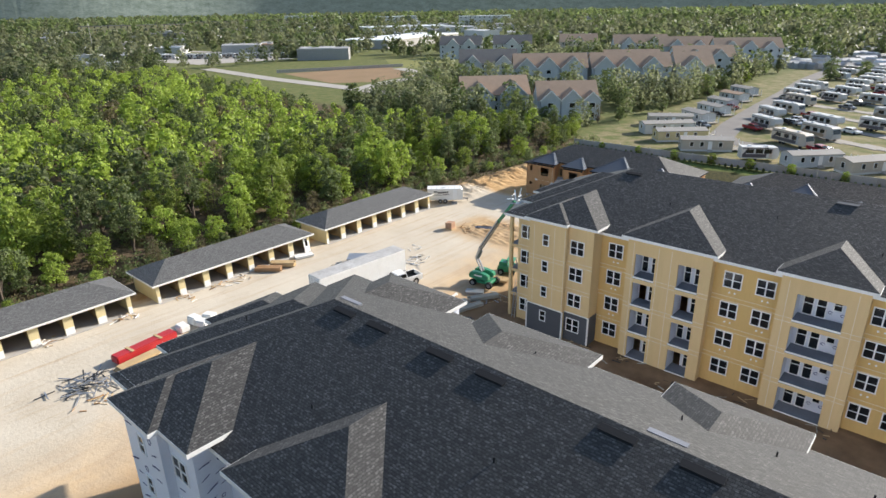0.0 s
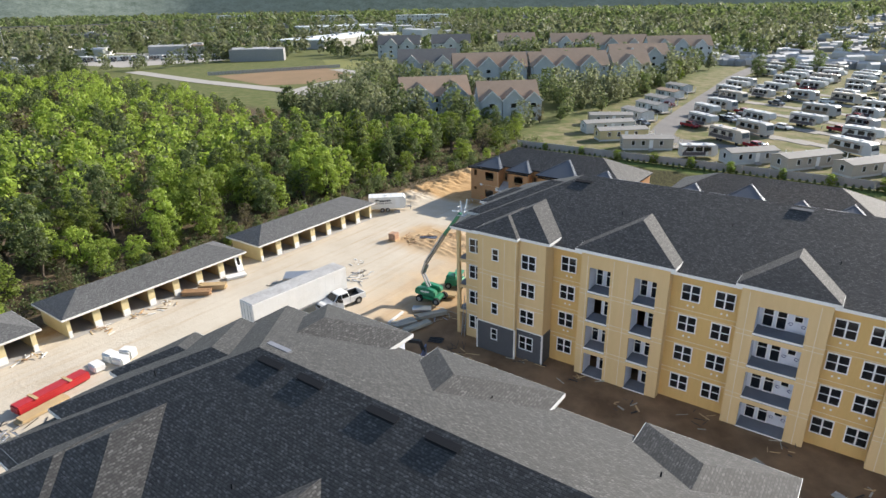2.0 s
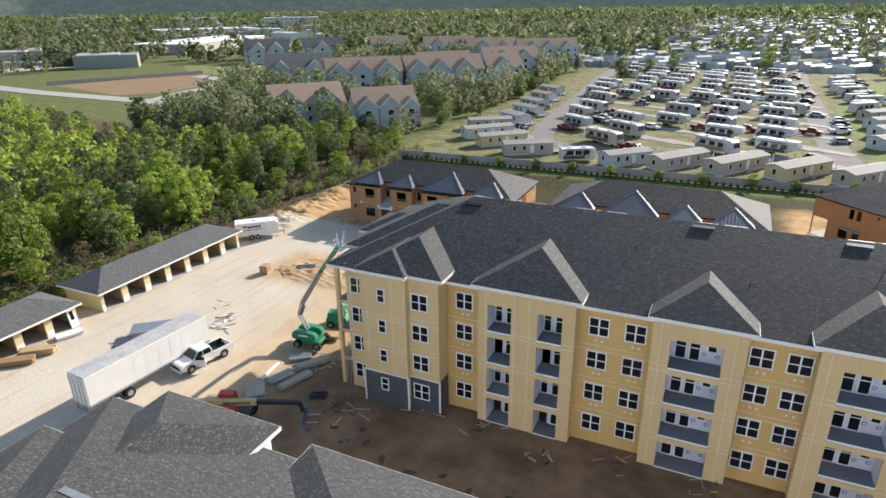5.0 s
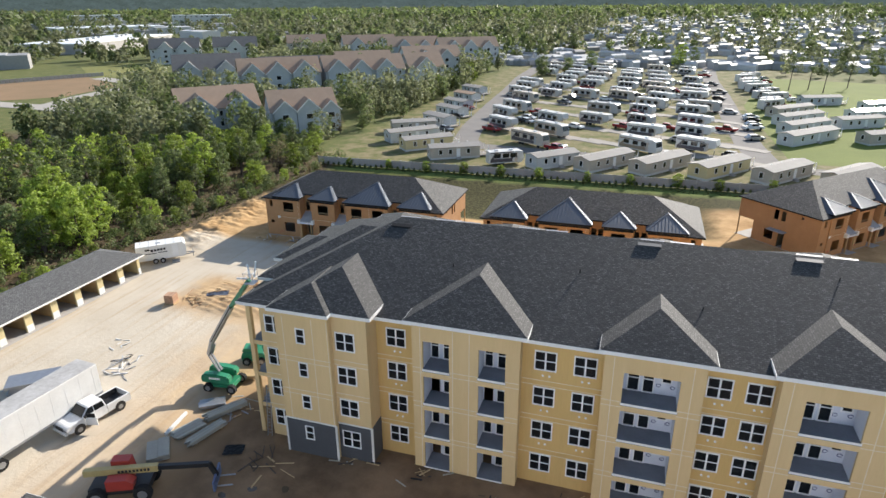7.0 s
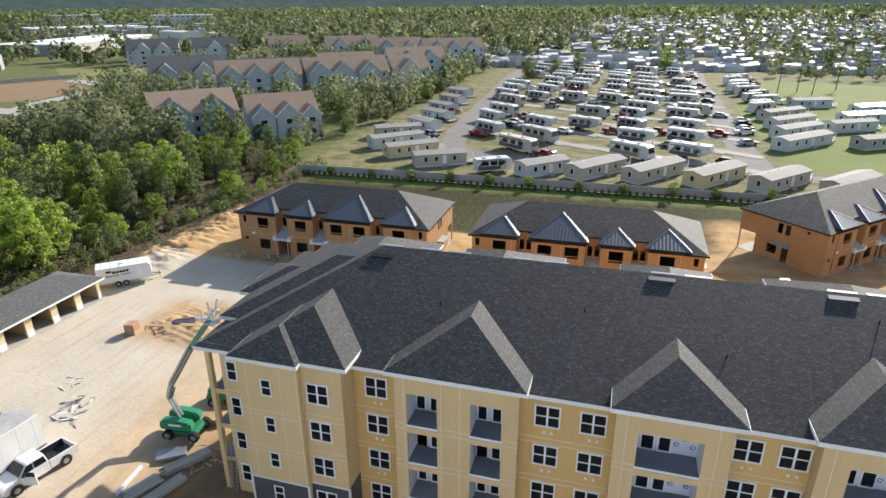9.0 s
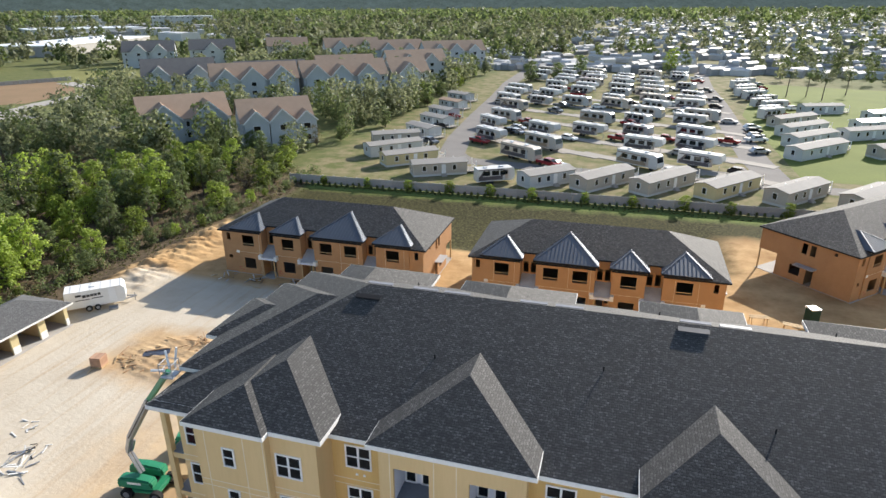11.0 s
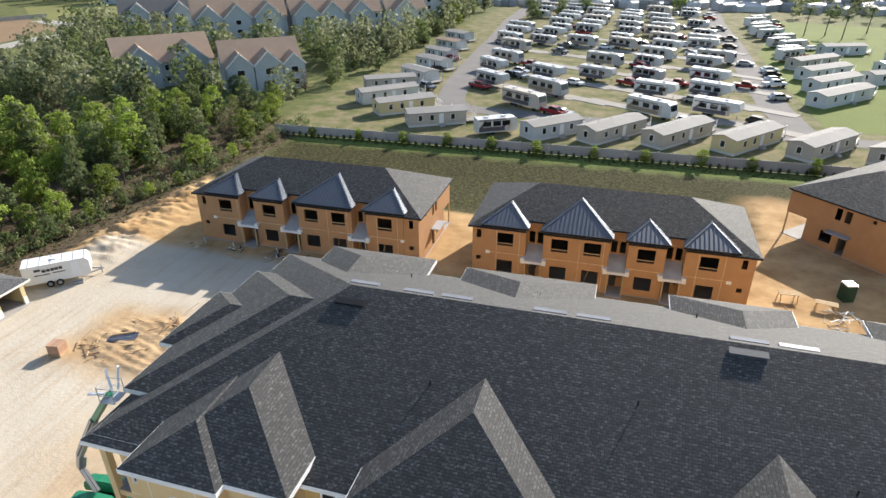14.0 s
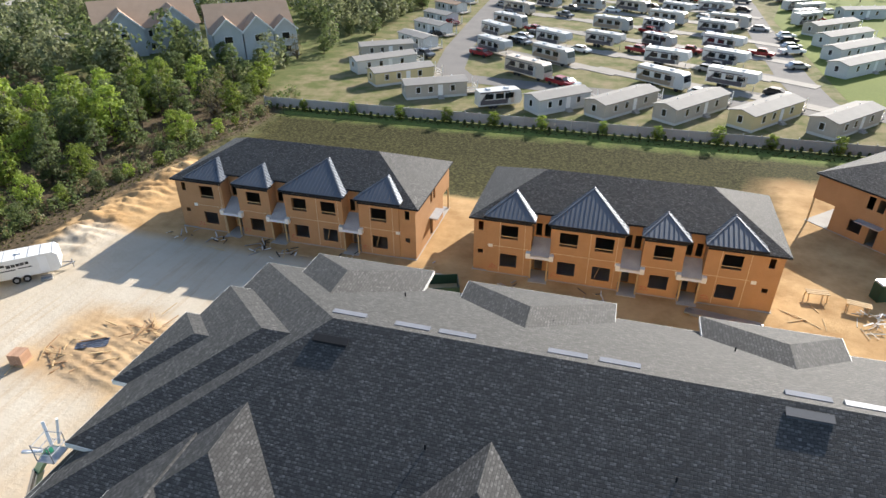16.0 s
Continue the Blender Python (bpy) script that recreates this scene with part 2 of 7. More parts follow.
def roof_part(name, rect, ze, slope, material, parent, thick=0.02):
    bm = bmesh.new()
    hip(bm, *rect, ze, slope, thick)
    bmesh.ops.recalc_face_normals(bm, faces=bm.faces)
    slope_uv(bm)
    return part(name, bm, material, parent)


def fascia(rect, ze, parent, drop=0.24, mat=None):
    """White eave boards round a roof rectangle, with a closed soffit."""
    x0, y0, x1, y1 = rect
    bm = bmesh.new()
    e = 0.03
    for a in ((x0 - e, y0 - e, x1 + e, y0), (x0 - e, y1, x1 + e, y1 + e), (x0 - e, y0, x0, y1), (x1, y0, x1 + e, y1)):
        box(bm, a[0], a[1], ze - drop, a[2], a[3], ze + 0.015)
    box(bm, x0, y0, ze - drop + 0.02, x1, y1, ze - drop + 0.05)
    return part("fascia", bm, mat or WHITE, parent, "dark eave board" if mat else "white eave board")


def wall_cells(bm, u0, u1, z0, z1, holes, place):
    """A wall with openings, in one piece. place(bm, u0, z0, u1, z1) adds one slab."""
    us = sorted({u0, u1, *[min(u1, max(u0, h[i])) for h in holes for i in (0, 2)]})
    zs = sorted({z0, z1, *[min(z1, max(z0, h[i])) for h in holes for i in (1, 3)]})
    for a, b in zip(us, us[1:]):
        for c, d in zip(zs, zs[1:]):
            m, k = (a + b) / 2, (c + d) / 2
            if not any(h[0] < m < h[2] and h[1] < k < h[3] for h in holes):
                place(bm, a, c, b, d)
    seen = {}
    for f in bm.faces:
        q = f.calc_center_median()
        seen.setdefault((round(q.x, 4), round(q.y, 4), round(q.z, 4)), []).append(f)
    bmesh.ops.delete(bm, geom=[f for fs in seen.values() if len(fs) > 1 for f in fs], context='FACES')
    bmesh.ops.remove_doubles(bm, verts=bm.verts[:], dist=0.0005)

# ---------------------------------------------------------------- ground
def smooth(a, b, v):
    k = min(1, max(0, (v - a) / (b - a)))
    return k * k * (3 - 2 * k)


def ground_height(x, y):
    low = smooth(-42, -33, x) * smooth(70, 60, y) * smooth(-60, -30, y)
    z = -0.75 * low
    # dry basin whose far bank climbs to the boundary fence
    z += -0.9 * smooth(91, 97, y) * smooth(120, 104, y) * smooth(-66, -60, x) * smooth(14, 7, x)
    # spoil bank beside the woods
    bank = math.exp(-((x + 64 - 0.02 * (y - 80)) / 3.2) ** 2) * smooth(64, 72, y) * smooth(112, 98, y)
    z += bank * (0.8 + 0.6 * noise.noise((x * 0.5, y * 0.4, 0)) + 0.5 * abs(math.sin(y * 1.7 + 0.05 * (x + 58) ** 2 + 1.5 * noise.noise((x * 0.3, y * 0.3, 8)))) ** 1.5 * (0.6 + 0.8 * noise.noise((x * 0.6, y * 0.5, 5))) + 0.25 * noise.noise((x * 1.9, y * 1.6, 3)))
    # churned heap in the yard
    d = ((x + 44.0) / 8.0) ** 2 + ((y - 56.5) / 4.6) ** 2
    if d < 1:
        z += min(1, 2.2 * (1 - d)) * (0.1 + 0.17 * abs(math.sin(1.0 * x + 3.6 * y + 2.2 * noise.noise((x * 0.35, y * 0.35, 5)))) + 0.15 * noise.noise((x * 1.3, y * 1.3, 1)))
    return z


def build_ground():
    bm = bmesh.new()
    xs = sorted({*np.arange(-80, 40.1, 1.0).round(2), *np.arange(-70, -55, 0.25).round(2), *np.arange(-55, -35, 0.5).round(2), *np.arange(-53, -35, 0.25).round(2), *[-2500, -1200, -600, -300, -200, -150, -120, -100, -90, 50, 65, 85, 120, 160, 220, 320, 600, 1200, 2500]})
    ys = sorted({*np.arange(-30, 126.1, 1.0).round(2), *np.arange(48, 112, 0.5).round(2), *np.arange(51, 62, 0.25).round(2), *np.arange(66, 92, 0.25).round(2), *[-600, -200, -80, -50, 140, 160, 190, 230, 300, 420, 700, 1300, 2600, 4200]})
    grid = [[bm.verts.new((x, y, ground_height(x, y))) for x in xs] for y in ys]
    for j in range(len(ys) - 1):
        for i in range(len(xs) - 1):
            bm.faces.new((grid[j][i], grid[j][i + 1], grid[j + 1][i + 1], grid[j + 1][i])).smooth = True
    m = bpy.data.materials.new("site_ground")
    m.use_nodes = True
    t = m.node_tree
    b = t.nodes["Principled BSDF"]
    b.inputs["Roughness"].default_value = 0.95
    b.inputs["Specular IOR Level"].default_value = 0.1
    geo = t.nodes.new("ShaderNodeNewGeometry")
    sep = t.nodes.new("ShaderNodeSeparateXYZ")
    t.links.new(geo.outputs["Position"], sep.inputs[0])
    wob = node(t, "ShaderNodeTexNoise", Scale=0.25, Detail=6.0, Roughness=0.65)
    t.links.new(geo.outputs["Position"], wob.inputs["Vector"])
    fine = node(t, "ShaderNodeTexNoise", Scale=2.5, Detail=6.0, Roughness=0.7)
    t.links.new(geo.outputs["Position"], fine.inputs["Vector"])
    broad = node(t, "ShaderNodeTexNoise", Scale=0.06, Detail=5.0, Roughness=0.6)
    t.links.new(geo.outputs["Position"], broad.inputs["Vector"])

    def math_node(op, a, c, clamp=False):
        n = t.nodes.new("ShaderNodeMath")
        n.operation, n.use_clamp = op, clamp
        for i, v in enumerate((a, c)):
            if isinstance(v, (int, float)):
                n.inputs[i].default_value = v
            else:
                t.links.new(v, n.inputs[i])
        return n.outputs[0]

    def step(axis, at, soft, wobble, rising=True):
        """0 to 1 across a line, with a ragged edge."""
        v = math_node('ADD', sep.outputs[axis], math_node('MULTIPLY', math_node('SUBTRACT', wob.outputs["Fac"], 0.5), wobble))
        r = t.nodes.new("ShaderNodeMapRange")
        r.inputs[1].default_value, r.inputs[2].default_value = at - soft, at + soft
        r.inputs[3].default_value, r.inputs[4].default_value = (0, 1) if rising else (1, 0)
        t.links.new(v, r.inputs[0])
        return r.outputs[0]

    def both(*masks):
        out = masks[0]
        for k in masks[1:]:
            out = math_node('MULTIPLY', out, k)
        return out

    def tone(a, c, noise_node, lo=0.35, hi=0.65):
        r = t.nodes.new("ShaderNodeValToRGB")
        r.color_ramp.elements[0].position, r.color_ramp.elements[1].position = lo, hi
        r.color_ramp.elements[0].color, r.color_ramp.elements[1].color = (*a, 1), (*c, 1)
        t.links.new(noise_node.outputs["Fac"], r.inputs[0])
        return r.outputs[0]

    def layer(under, over, mask):
        mx = t.nodes.new("ShaderNodeMix")
        mx.data_type = 'RGBA'
        t.links.new(mask, mx.inputs[0])
        t.links.new(under, mx.inputs[6])
        t.links.new(over, mx.inputs[7])
        return mx.outputs[2]

    woods = tone((0.055, 0.043, 0.026), (0.17, 0.125, 0.08), fine, 0.38, 0.68)
    grass = tone((0.085, 0.11, 0.035), (0.16, 0.155, 0.065), wob)
    drygrass = tone((0.028, 0.028, 0.011), (0.105, 0.095, 0.036), fine, 0.42, 0.66)
    sand = tone((0.33, 0.2, 0.09), (0.53, 0.355, 0.18), wob)
    lime = tone((0.43, 0.37, 0.285), (0.57, 0.51, 0.415), broad)
    limef = tone((0.41, 0.325, 0.225), (0.58, 0.515, 0.415), wob, 0.2, 0.55)
    mud = tone((0.15, 0.098, 0.058), (0.29, 0.19, 0.112), wob)
    park = tone((0.11, 0.125, 0.042), (0.26, 0.21, 0.125), wob, 0.38, 0.66)
    lush = tone((0.10, 0.15, 0.03), (0.17, 0.19, 0.06), fine)
    col = layer(grass, woods, both(step("X", -64, 1.2, 4, False), step("Y", 128, 4, 8, False)))
    # bank and basin
    col = layer(col, drygrass, both(step("Y", 93, 1.5, 4), step("Y", 119, 1.5, 3, False), step("X", -64, 1.5, 5)))
    col = layer(col, lush, both(step("Y", 116.3, 1.2, 4), step("Y", 120, 1.5, 1, False), step("X", -64, 1.5, 5)))
    # worn sand round the angled row
    col = layer(col, sand, both(step("X", 11, 2, 5), step("Y", 109, 2, 6, False), step("Y", 88, 2, 3)))
    # far side of the fence
    col = layer(col, park, both(step("Y", 122, 1.0, 1), step("X", -72, 3, 8)))
    col = layer(col, grass, both(step("Y", 122, 1.0, 1), step("X", 75, 8, 30)))
    # graded sand over the whole site
    site = both(step("X", -66.5, 1.0, 6), step("Y", 93.5, 1.2, 5, False))
    col = layer(col, sand, site)
    # crushed limestone yard and drive
    yard = both(step("X", -64.5, 0.8, 3), step("X", -35, 4, 12, False), step("Y", 74, 1.0, 2, False))
    heap_a = both(step("X", -53, 1.5, 5), step("Y", 51.5, 1.5, 6), step("Y", 61.5, 1.2, 5, False))
    yard_no_heap = math_node('MULTIPLY', yard, math_node('SUBTRACT', 1.0, math_node('MULTIPLY', heap_a, 0.8)))
    mixed = layer(lime, limef, math_node('MULTIPLY', fine.outputs["Fac"], 0.6))
    # wheel tracks along the drive
    mp = t.nodes.new("ShaderNodeMapping")
    mp.inputs["Rotation"].default_value = (0, 0, 0.12)
    mp.inputs["Scale"].default_value = (0.9, 0.05, 1.0)
    t.links.new(geo.outputs["Position"], mp.inputs[0])
    tracks = node(t, "ShaderNodeTexNoise", Scale=1.0, Detail=5.0, Roughness=0.7)
    t.links.new(mp.outputs[0], tracks.inputs["Vector"])
    worn = t.nodes.new("ShaderNodeMapRange")
    worn.inputs[1].default_value, worn.inputs[2].default_value = 0.5, 0.72
    worn.inputs[4].default_value = 0.7
    t.links.new(tracks.outputs["Fac"], worn.inputs[0])
    mixed = layer(mixed, tone((0.36, 0.25, 0.15), (0.50, 0.39, 0.27), wob), worn.outputs[0])
    col = layer(col, mixed, yard_no_heap)
    # tan dirt track beside the mud
    col = layer(col, sand, math_node('MULTIPLY', both(step("X", -42.5, 2.5, 9), step("Y", 54, 4, 7, False)), 0.45))
    # wet earth between the blocks
    col = layer(col, mud, both(step("X", -34, 2.5, 8), step("Y", 42, 3, 6, False)))
    t.links.new(col, b.inputs["Base Color"])
    bp = node(t, "ShaderNodeBump", Strength=0.5, Distance=0.12)
    t.links.new(fine.outputs["Fac"], bp.inputs["Height"])
    t.links.new(bp.outputs[0], b.inputs["Normal"])
    tagged(part("ground", bm, m), "pale crushed limestone yard, orange sand, wet earth and grass", "ground", kind="structure")


build_ground()

# ---------------------------------------------------------------- windows
WINDOW_MESHES = {}


def window_meshes(w, h, panes):
    """Frame, glass and muntin meshes for a window of w by h facing -y, hung at its top left corner."""
    key = (w, h, panes)
    if key in WINDOW_MESHES:
        return WINDOW_MESHES[key]
    f = 0.09
    bm = bmesh.new()
    for a in ((0, 0, w, f), (0, h - f, w, h), (0, f, f, h - f), (w - f, f, w, h - f)):
        box(bm, a[0], -0.05, -a[3], a[2], 0.06, -a[1])
    cols = 2 if panes > 2 else 1
    if cols == 2:
        box(bm, w / 2 - 0.06, -0.04, -h + f, w / 2 + 0.06, 0.05, -f)
    for c in range(cols):
        a = f if c == 0 else w / 2 + 0.06
        b = (w / 2 - 0.06) if (cols == 2 and c == 0) else w - f
        box(bm, a, -0.035, -h / 2 - 0.035, b, 0.04, -h / 2 + 0.035)
    frame_me = part_mesh("window_frame", bm, VINYL)
    glasses = []
    for c in range(cols):
        a = f if c == 0 else w / 2 + 0.06
        b = (w / 2 - 0.06) if (cols == 2 and c == 0) else w - f
        for r in range(2):
            z0, z1 = (-h / 2 + 0.035, -f) if r == 0 else (-h + f, -h / 2 - 0.035)
            bm = bmesh.new()
            box(bm, a, 0.0, z0, b, 0.02, z1)
            glasses.append(part_mesh("pane", bm, GLASS))
    WINDOW_MESHES[key] = (frame_me, glasses)
    return WINDOW_MESHES[key]


def part_mesh(name, bm, material):
    me = bpy.data.meshes.new(name)
    bmesh.ops.recalc_face_normals(bm, faces=bm.faces)
    bm.to_mesh(me)
    bm.free()
    me.materials.append(material)
    return me


def window(parent, x, y, ztop, w, h, panes=4, turn=0):
    if panes == 0:
        key = (w, h, 0)
        if key not in WINDOW_MESHES:
            bm = bmesh.new()
            box(bm, 0, -0.05, -h, w, 0.06, 0)
            box(bm, 0.08, -0.06, -h + 0.08, w - 0.08, -0.045, -0.08)
            for f in bm.faces[6:]:
                f.material_index = 1
            WINDOW_MESHES[key] = part_mesh("window", bm, VINYL)
            WINDOW_MESHES[key].materials.append(GLASS)
        return share("window", WINDOW_MESHES[key], parent, pose(x, y, ztop, 0, 0, turn))
    frame_me, glasses = window_meshes(w, h, panes)
    ob = share("window", frame_me, parent, pose(x, y, ztop, 0, 0, turn))
    for g in glasses:
        share("pane", g, ob)
    return ob


# ---------------------------------------------------------------- the two apartment blocks
EAVE, SLOPE = 12.4, 0.45
BASE_TOP = 2.5         # top of the charcoal siding
LOW = 1.2 * SLOPE      # drop of the main eave below those of the bays
FLOORS = [-0.75, 2.2, 5.15, 8.1]
HEADS = [1.93, 4.84, 7.75, 10.66]
XR = 62.0
MAIN = (-29.2, 36.4, XR + 1.2, 55.8)
SOUTH = [(-25.9, 34.5, -20.9, 50), (-25.7, 35.05, -17.85, 50), (-15.55, 35.55, -6.75, 50), (-2.1, 35.55, 4.95, 50), (8.1, 35.55, 15.8, 50), (20.4, 35.55, 27.4, 50), (32, 35.55, 40.5, 50)]
CORNER = (-29.6, 36.0, -24.2, 43.5)
NORTH = [(-26.0, 44, -18.0, 57.0), (-15.6, 44, -6.7, 56.5), (-2.1, 44, 5.1, 56.5), (9, 44, 18, 56.5), (22, 44, 29.5, 56.5)]
WEST = [(-29.55, 39.1, -12, 52.0), (-30.45, 43.0, -12, 48.9)]
# wall runs of the south front: x0, x1, y
RUNS = [(-27.9, -25.6, 36.4), (-25.6, -21.2, 35.0), (-21.2, -18.4, 35.5), (-18.4, -15.2, 37.25), (-15.2, -7.3, 36.3), (-7.3, -1.75, 37.25), (-1.75, 4.5, 36.3),
        (4.5, 8.7, 37.25), (8.7, 15.45, 36.3), (15.45, 20.75, 37.25), (20.75, 27.05, 36.3), (27.05, 32.4, 37.25), (32.4, 40.1, 36.3), (40.1, 61.6, 37.25)]
W2, W1 = (1.57, 1.56), (0.78, 1.3)
WINDOWS = {0: [(-27.5, *W2, 4)], 1: [(-23.93, *W1, 2)], 2: [(-20.93, *W2, 4)], 3: [(-17.6, *W2, 4)], 5: [(-6.46, *W2, 4), (-3.75, *W2, 4)], 7: [(4.85, 1.5, 1.72, 4), (7.15, 1.25, 1.72, 4)],
           9: [(16.0, *W2, 4), (18.7, *W2, 4)], 11: [(27.6, *W2, 4), (30.4, *W2, 4)], 13: [(42, *W2, 4), (46, *W2, 4), (52, *W2, 4)]}
WINDOWS[7] = [(4.68, *W2, 4), (7.02, *W2, 4)]
BALCONIES = {4: [(-14.4, -12.4), (-10.25, -8.3)], 6: [(-0.45, 3.05)], 8: [(10.15, 13.5)], 10: [(22.1, 25.6)], 12: [(33.8, 35.6), (37.2, 39)]}


def apartment_block(dy, skin, base, label, vents, ridge_vents):
    blk = thing("apartment_block", pose(0, dy, 0), label, "building")
    ground = -0.85
    # roofs
    roof = roof_part("roof", MAIN, EAVE - LOW, SLOPE, SHINGLE, blk)
    fascia(MAIN, EAVE - LOW - 0.03, roof)
    for r in SOUTH + NORTH + WEST:
        ob = roof_part("roof_bay", r, EAVE, 0.49 if r in SOUTH else SLOPE, SHINGLE, blk)
        fascia(r, EAVE - 0.03, ob)
    low = roof_part("roof_corner", CORNER, EAVE - 1.6 * SLOPE - 0.006, SLOPE, SHINGLE, blk)
    fascia(CORNER, EAVE - 1.6 * SLOPE - 0.04, low)
    # ridge vents: low louvred boxes near the ridge on both slopes
    for x, hood in vents:
        roof_vent(blk, x, 45.05 if x < -18.5 else 45.6, hood)
    for x in ridge_vents:
        bm = bmesh.new()
        y = 47.1 if x < -19 else 46.85
        z = EAVE + (54.6 - y) * SLOPE
        box(bm, x, y - 0.15, z - 0.1, x + 1.7, y + 0.15, z + 0.11)
        part("ridge_vent", bm, UNDERLAY if base and 1 < x < 14 else SLAB, blk)
    for i in range(16):
        x = -24 + i * 4.7 + random.uniform(-1, 1)
        y = random.choice((random.uniform(40, 44.5), random.uniform(48.5, 53)))
        if x < -19 and y > 44:
            continue
        bm = bmesh.new()
        z = EAVE + (min(y - 37.6, 54.6 - y)) * SLOPE
        tube(bm, (x, y, z - 0.1), (x, y, z + 0.26), 0.04)
        part("vent_pipe", bm, HOOD, blk)
    # south front, run by run
    for i, (x0, x1, y) in enumerate(RUNS):
        holes = []
        for wx, w, h, panes in WINDOWS.get(i, ()):
            for hd in HEADS:
                hd = hd + (0.1 if panes == 2 else 0)
                holes.append((wx, hd - h, wx + w, hd))
        for bx0, bx1 in BALCONIES.get(i, ()):
            for fl in FLOORS:
                holes.append((bx0, fl + 0.05, bx1, fl + 2.4))
        # the lowest storey of the projecting corner is dark siding
        split = BASE_TOP if i in (1, 2) and base else ground
        top = EAVE - 0.15 if i in (1, 2) or i in BALCONIES else EAVE - LOW - 0.2
        for lo, hi, mat, nm in ((ground, split, base, "dark_base"), (split, top, skin, "wall")):
            if hi - lo < 0.1:
                continue
            bm = bmesh.new()
            out = 0.04 if nm == "dark_base" else 0.0
            wall_cells(bm, x0, x1, lo, hi, [h for h in holes if h[1] < hi and h[3] > lo],
                       lambda bm, a, z0, b, z1: box(bm, a, y - out, max(z0, lo), b, y + 0.2, min(z1, hi)))
            # runs set back beyond y = 37 take the deeper golden tone
            part(nm, bm, SHEATH_GOLD if mat is SHEATH and y > 37 else mat, blk, "charcoal siding" if nm == "dark_base" else "golden sheathing on the recessed walls" if mat is SHEATH and y > 37 else "")
        for wx, w, h, panes in WINDOWS.get(i, ()):
            for hd in HEADS:
                window(blk, wx, y - 0.02, hd + (0.1 if panes == 2 else 0), w, h, panes)
        for bx0, bx1 in BALCONIES.get(i, ()):
            for k, fl in enumerate(FLOORS):
                balcony(blk, bx0, bx1, y, fl, k)
        # return walls of the projecting runs
        for xx, other in ((x0, RUNS[i - 1][2] if i else 48), (x1, RUNS[i + 1][2] if i + 1 < len(RUNS) else 50)):
            if other > y + 0.1:
                bm = bmesh.new()
                a = (xx, xx + 0.2) if xx == x0 else (xx - 0.2, xx)
                s2 = BASE_TOP if i == 2 and base and xx == x1 else ground
                box(bm, a[0], y + 0.2, s2, a[1], other + 0.1, EAVE - (0.15 if i else 0.85))
                part("return_wall", bm, skin, blk)
                if s2 > ground:
                    bm = bmesh.new()
                    box(bm, a[0], y + 0.2, ground, a[1] + 0.04, other, s2)
                    part("dark_base", bm, base, blk, "charcoal siding")
    # seam tape and corner trim on the sheathing
    if base:
        bm = bmesh.new()
        for i, (x0, x1, y) in enumerate(RUNS[:9]):
            for fl in FLOORS[1:]:
                for zz in (fl - 0.28, fl + 0.12):
                    if i in (1, 2) and zz < BASE_TOP + 0.05:
                        continue
                    gaps = sorted([(h[0], h[1]) for h in BALCONIES.get(i, ())])
                    u = x0
                    for g0, g1 in gaps + [(x1, x1)]:
                        if g0 > u:
                            box(bm, u, y - 0.006, zz, g0, y, zz + 0.05)
                        u = g1
            u = x0 + 0.6
            while u < x1 and i not in (3, 5, 7):
                if not any(a - 0.1 < u < c + 0.1 for a, c in BALCONIES.get(i, ())) and not any(w[0] - 0.05 < u < w[0] + w[1] + 0.05 for w in WINDOWS.get(i, ())):
                    box(bm, u, y - 0.008, BASE_TOP + 0.1 if i in (1, 2) else ground, u + 0.05, y, 11.6)
                u += 1.22
        part("seam_tape", bm, TAPE, blk, "pale tape over the sheathing seams")
        bm = bmesh.new()
        for x, y in ((-25.6, 35.0), (-21.2, 35.0), (-18.4, 35.5)):
            box(bm, x - 0.06, y - 0.07, ground, x + 0.09, y + 0.06, BASE_TOP)
        box(bm, -25.6, 34.93, BASE_TOP - 0.03, -21.2, 35.0, BASE_TOP + 0.07)
        box(bm, -21.2, 35.43, BASE_TOP - 0.03, -18.35, 35.5, BASE_TOP + 0.07)
        part("base_trim", bm, WHITE, blk, "pale corner trim")
    # paired wall vents under the recessed windows
    if base:
        bm = bmesh.new()
        tube(bm, (0, -0.05, 0), (0, 0.01, 0), 0.085, 0.085, 8)
        disc = part_mesh("wall_vent", bm, VINYL)
        for i in (3, 5, 7, 9):
            for wx, w, h, panes in WINDOWS[i]:
                for hd in HEADS[1:]:
                    for u in (0.1, 0.55):
                        share("wall_vent", disc, blk, pose(wx + w * 0.35 + u, RUNS[i][2], hd - h - 0.42))
    # west end: balconies on posts, then plain wall; north and east walls
    bm = bmesh.new()
    box(bm, -27.6, 47.6, ground, -27.4, 54.3, EAVE - 0.15)
    box(bm, -26.0, 35.9, ground, -25.8, 47.6, EAVE - 0.15)
    part("wall", bm, skin, blk)
    bm = bmesh.new()
    box(bm, -27.6, 54.3, ground, 61.6, 54.5, EAVE - 0.15)
    box(bm, 61.4, 38.1, ground, 61.6, 54.3, EAVE - 0.15)
    part("wall", bm, skin, blk)
    for x0, y0, x1, y1 in NORTH:
        bm = bmesh.new()
        box(bm, x0 + 0.4, 54.5, ground, x1 - 0.4, y1 - 0.4, EAVE - 0.15)
        part("wall_bay", bm, skin, blk)
    for y in (36.4, 38.6, 41.6):
        bm = bmesh.new()
        box(bm, -29.1, y, ground, -28.75, y + 0.35, EAVE - 0.95)
        part("post", bm, skin, blk)
    for fl in FLOORS[1:]:
        bm = bmesh.new()
        box(bm, -29.06, 36.46, fl - 0.35, -26.01, 41.86, fl)
        part("balcony_deck", bm, skin, blk)
        bm = bmesh.new()
        box(bm, -29.0, 36.5, fl + 0.004, -26.02, 41.8, fl + 0.03)
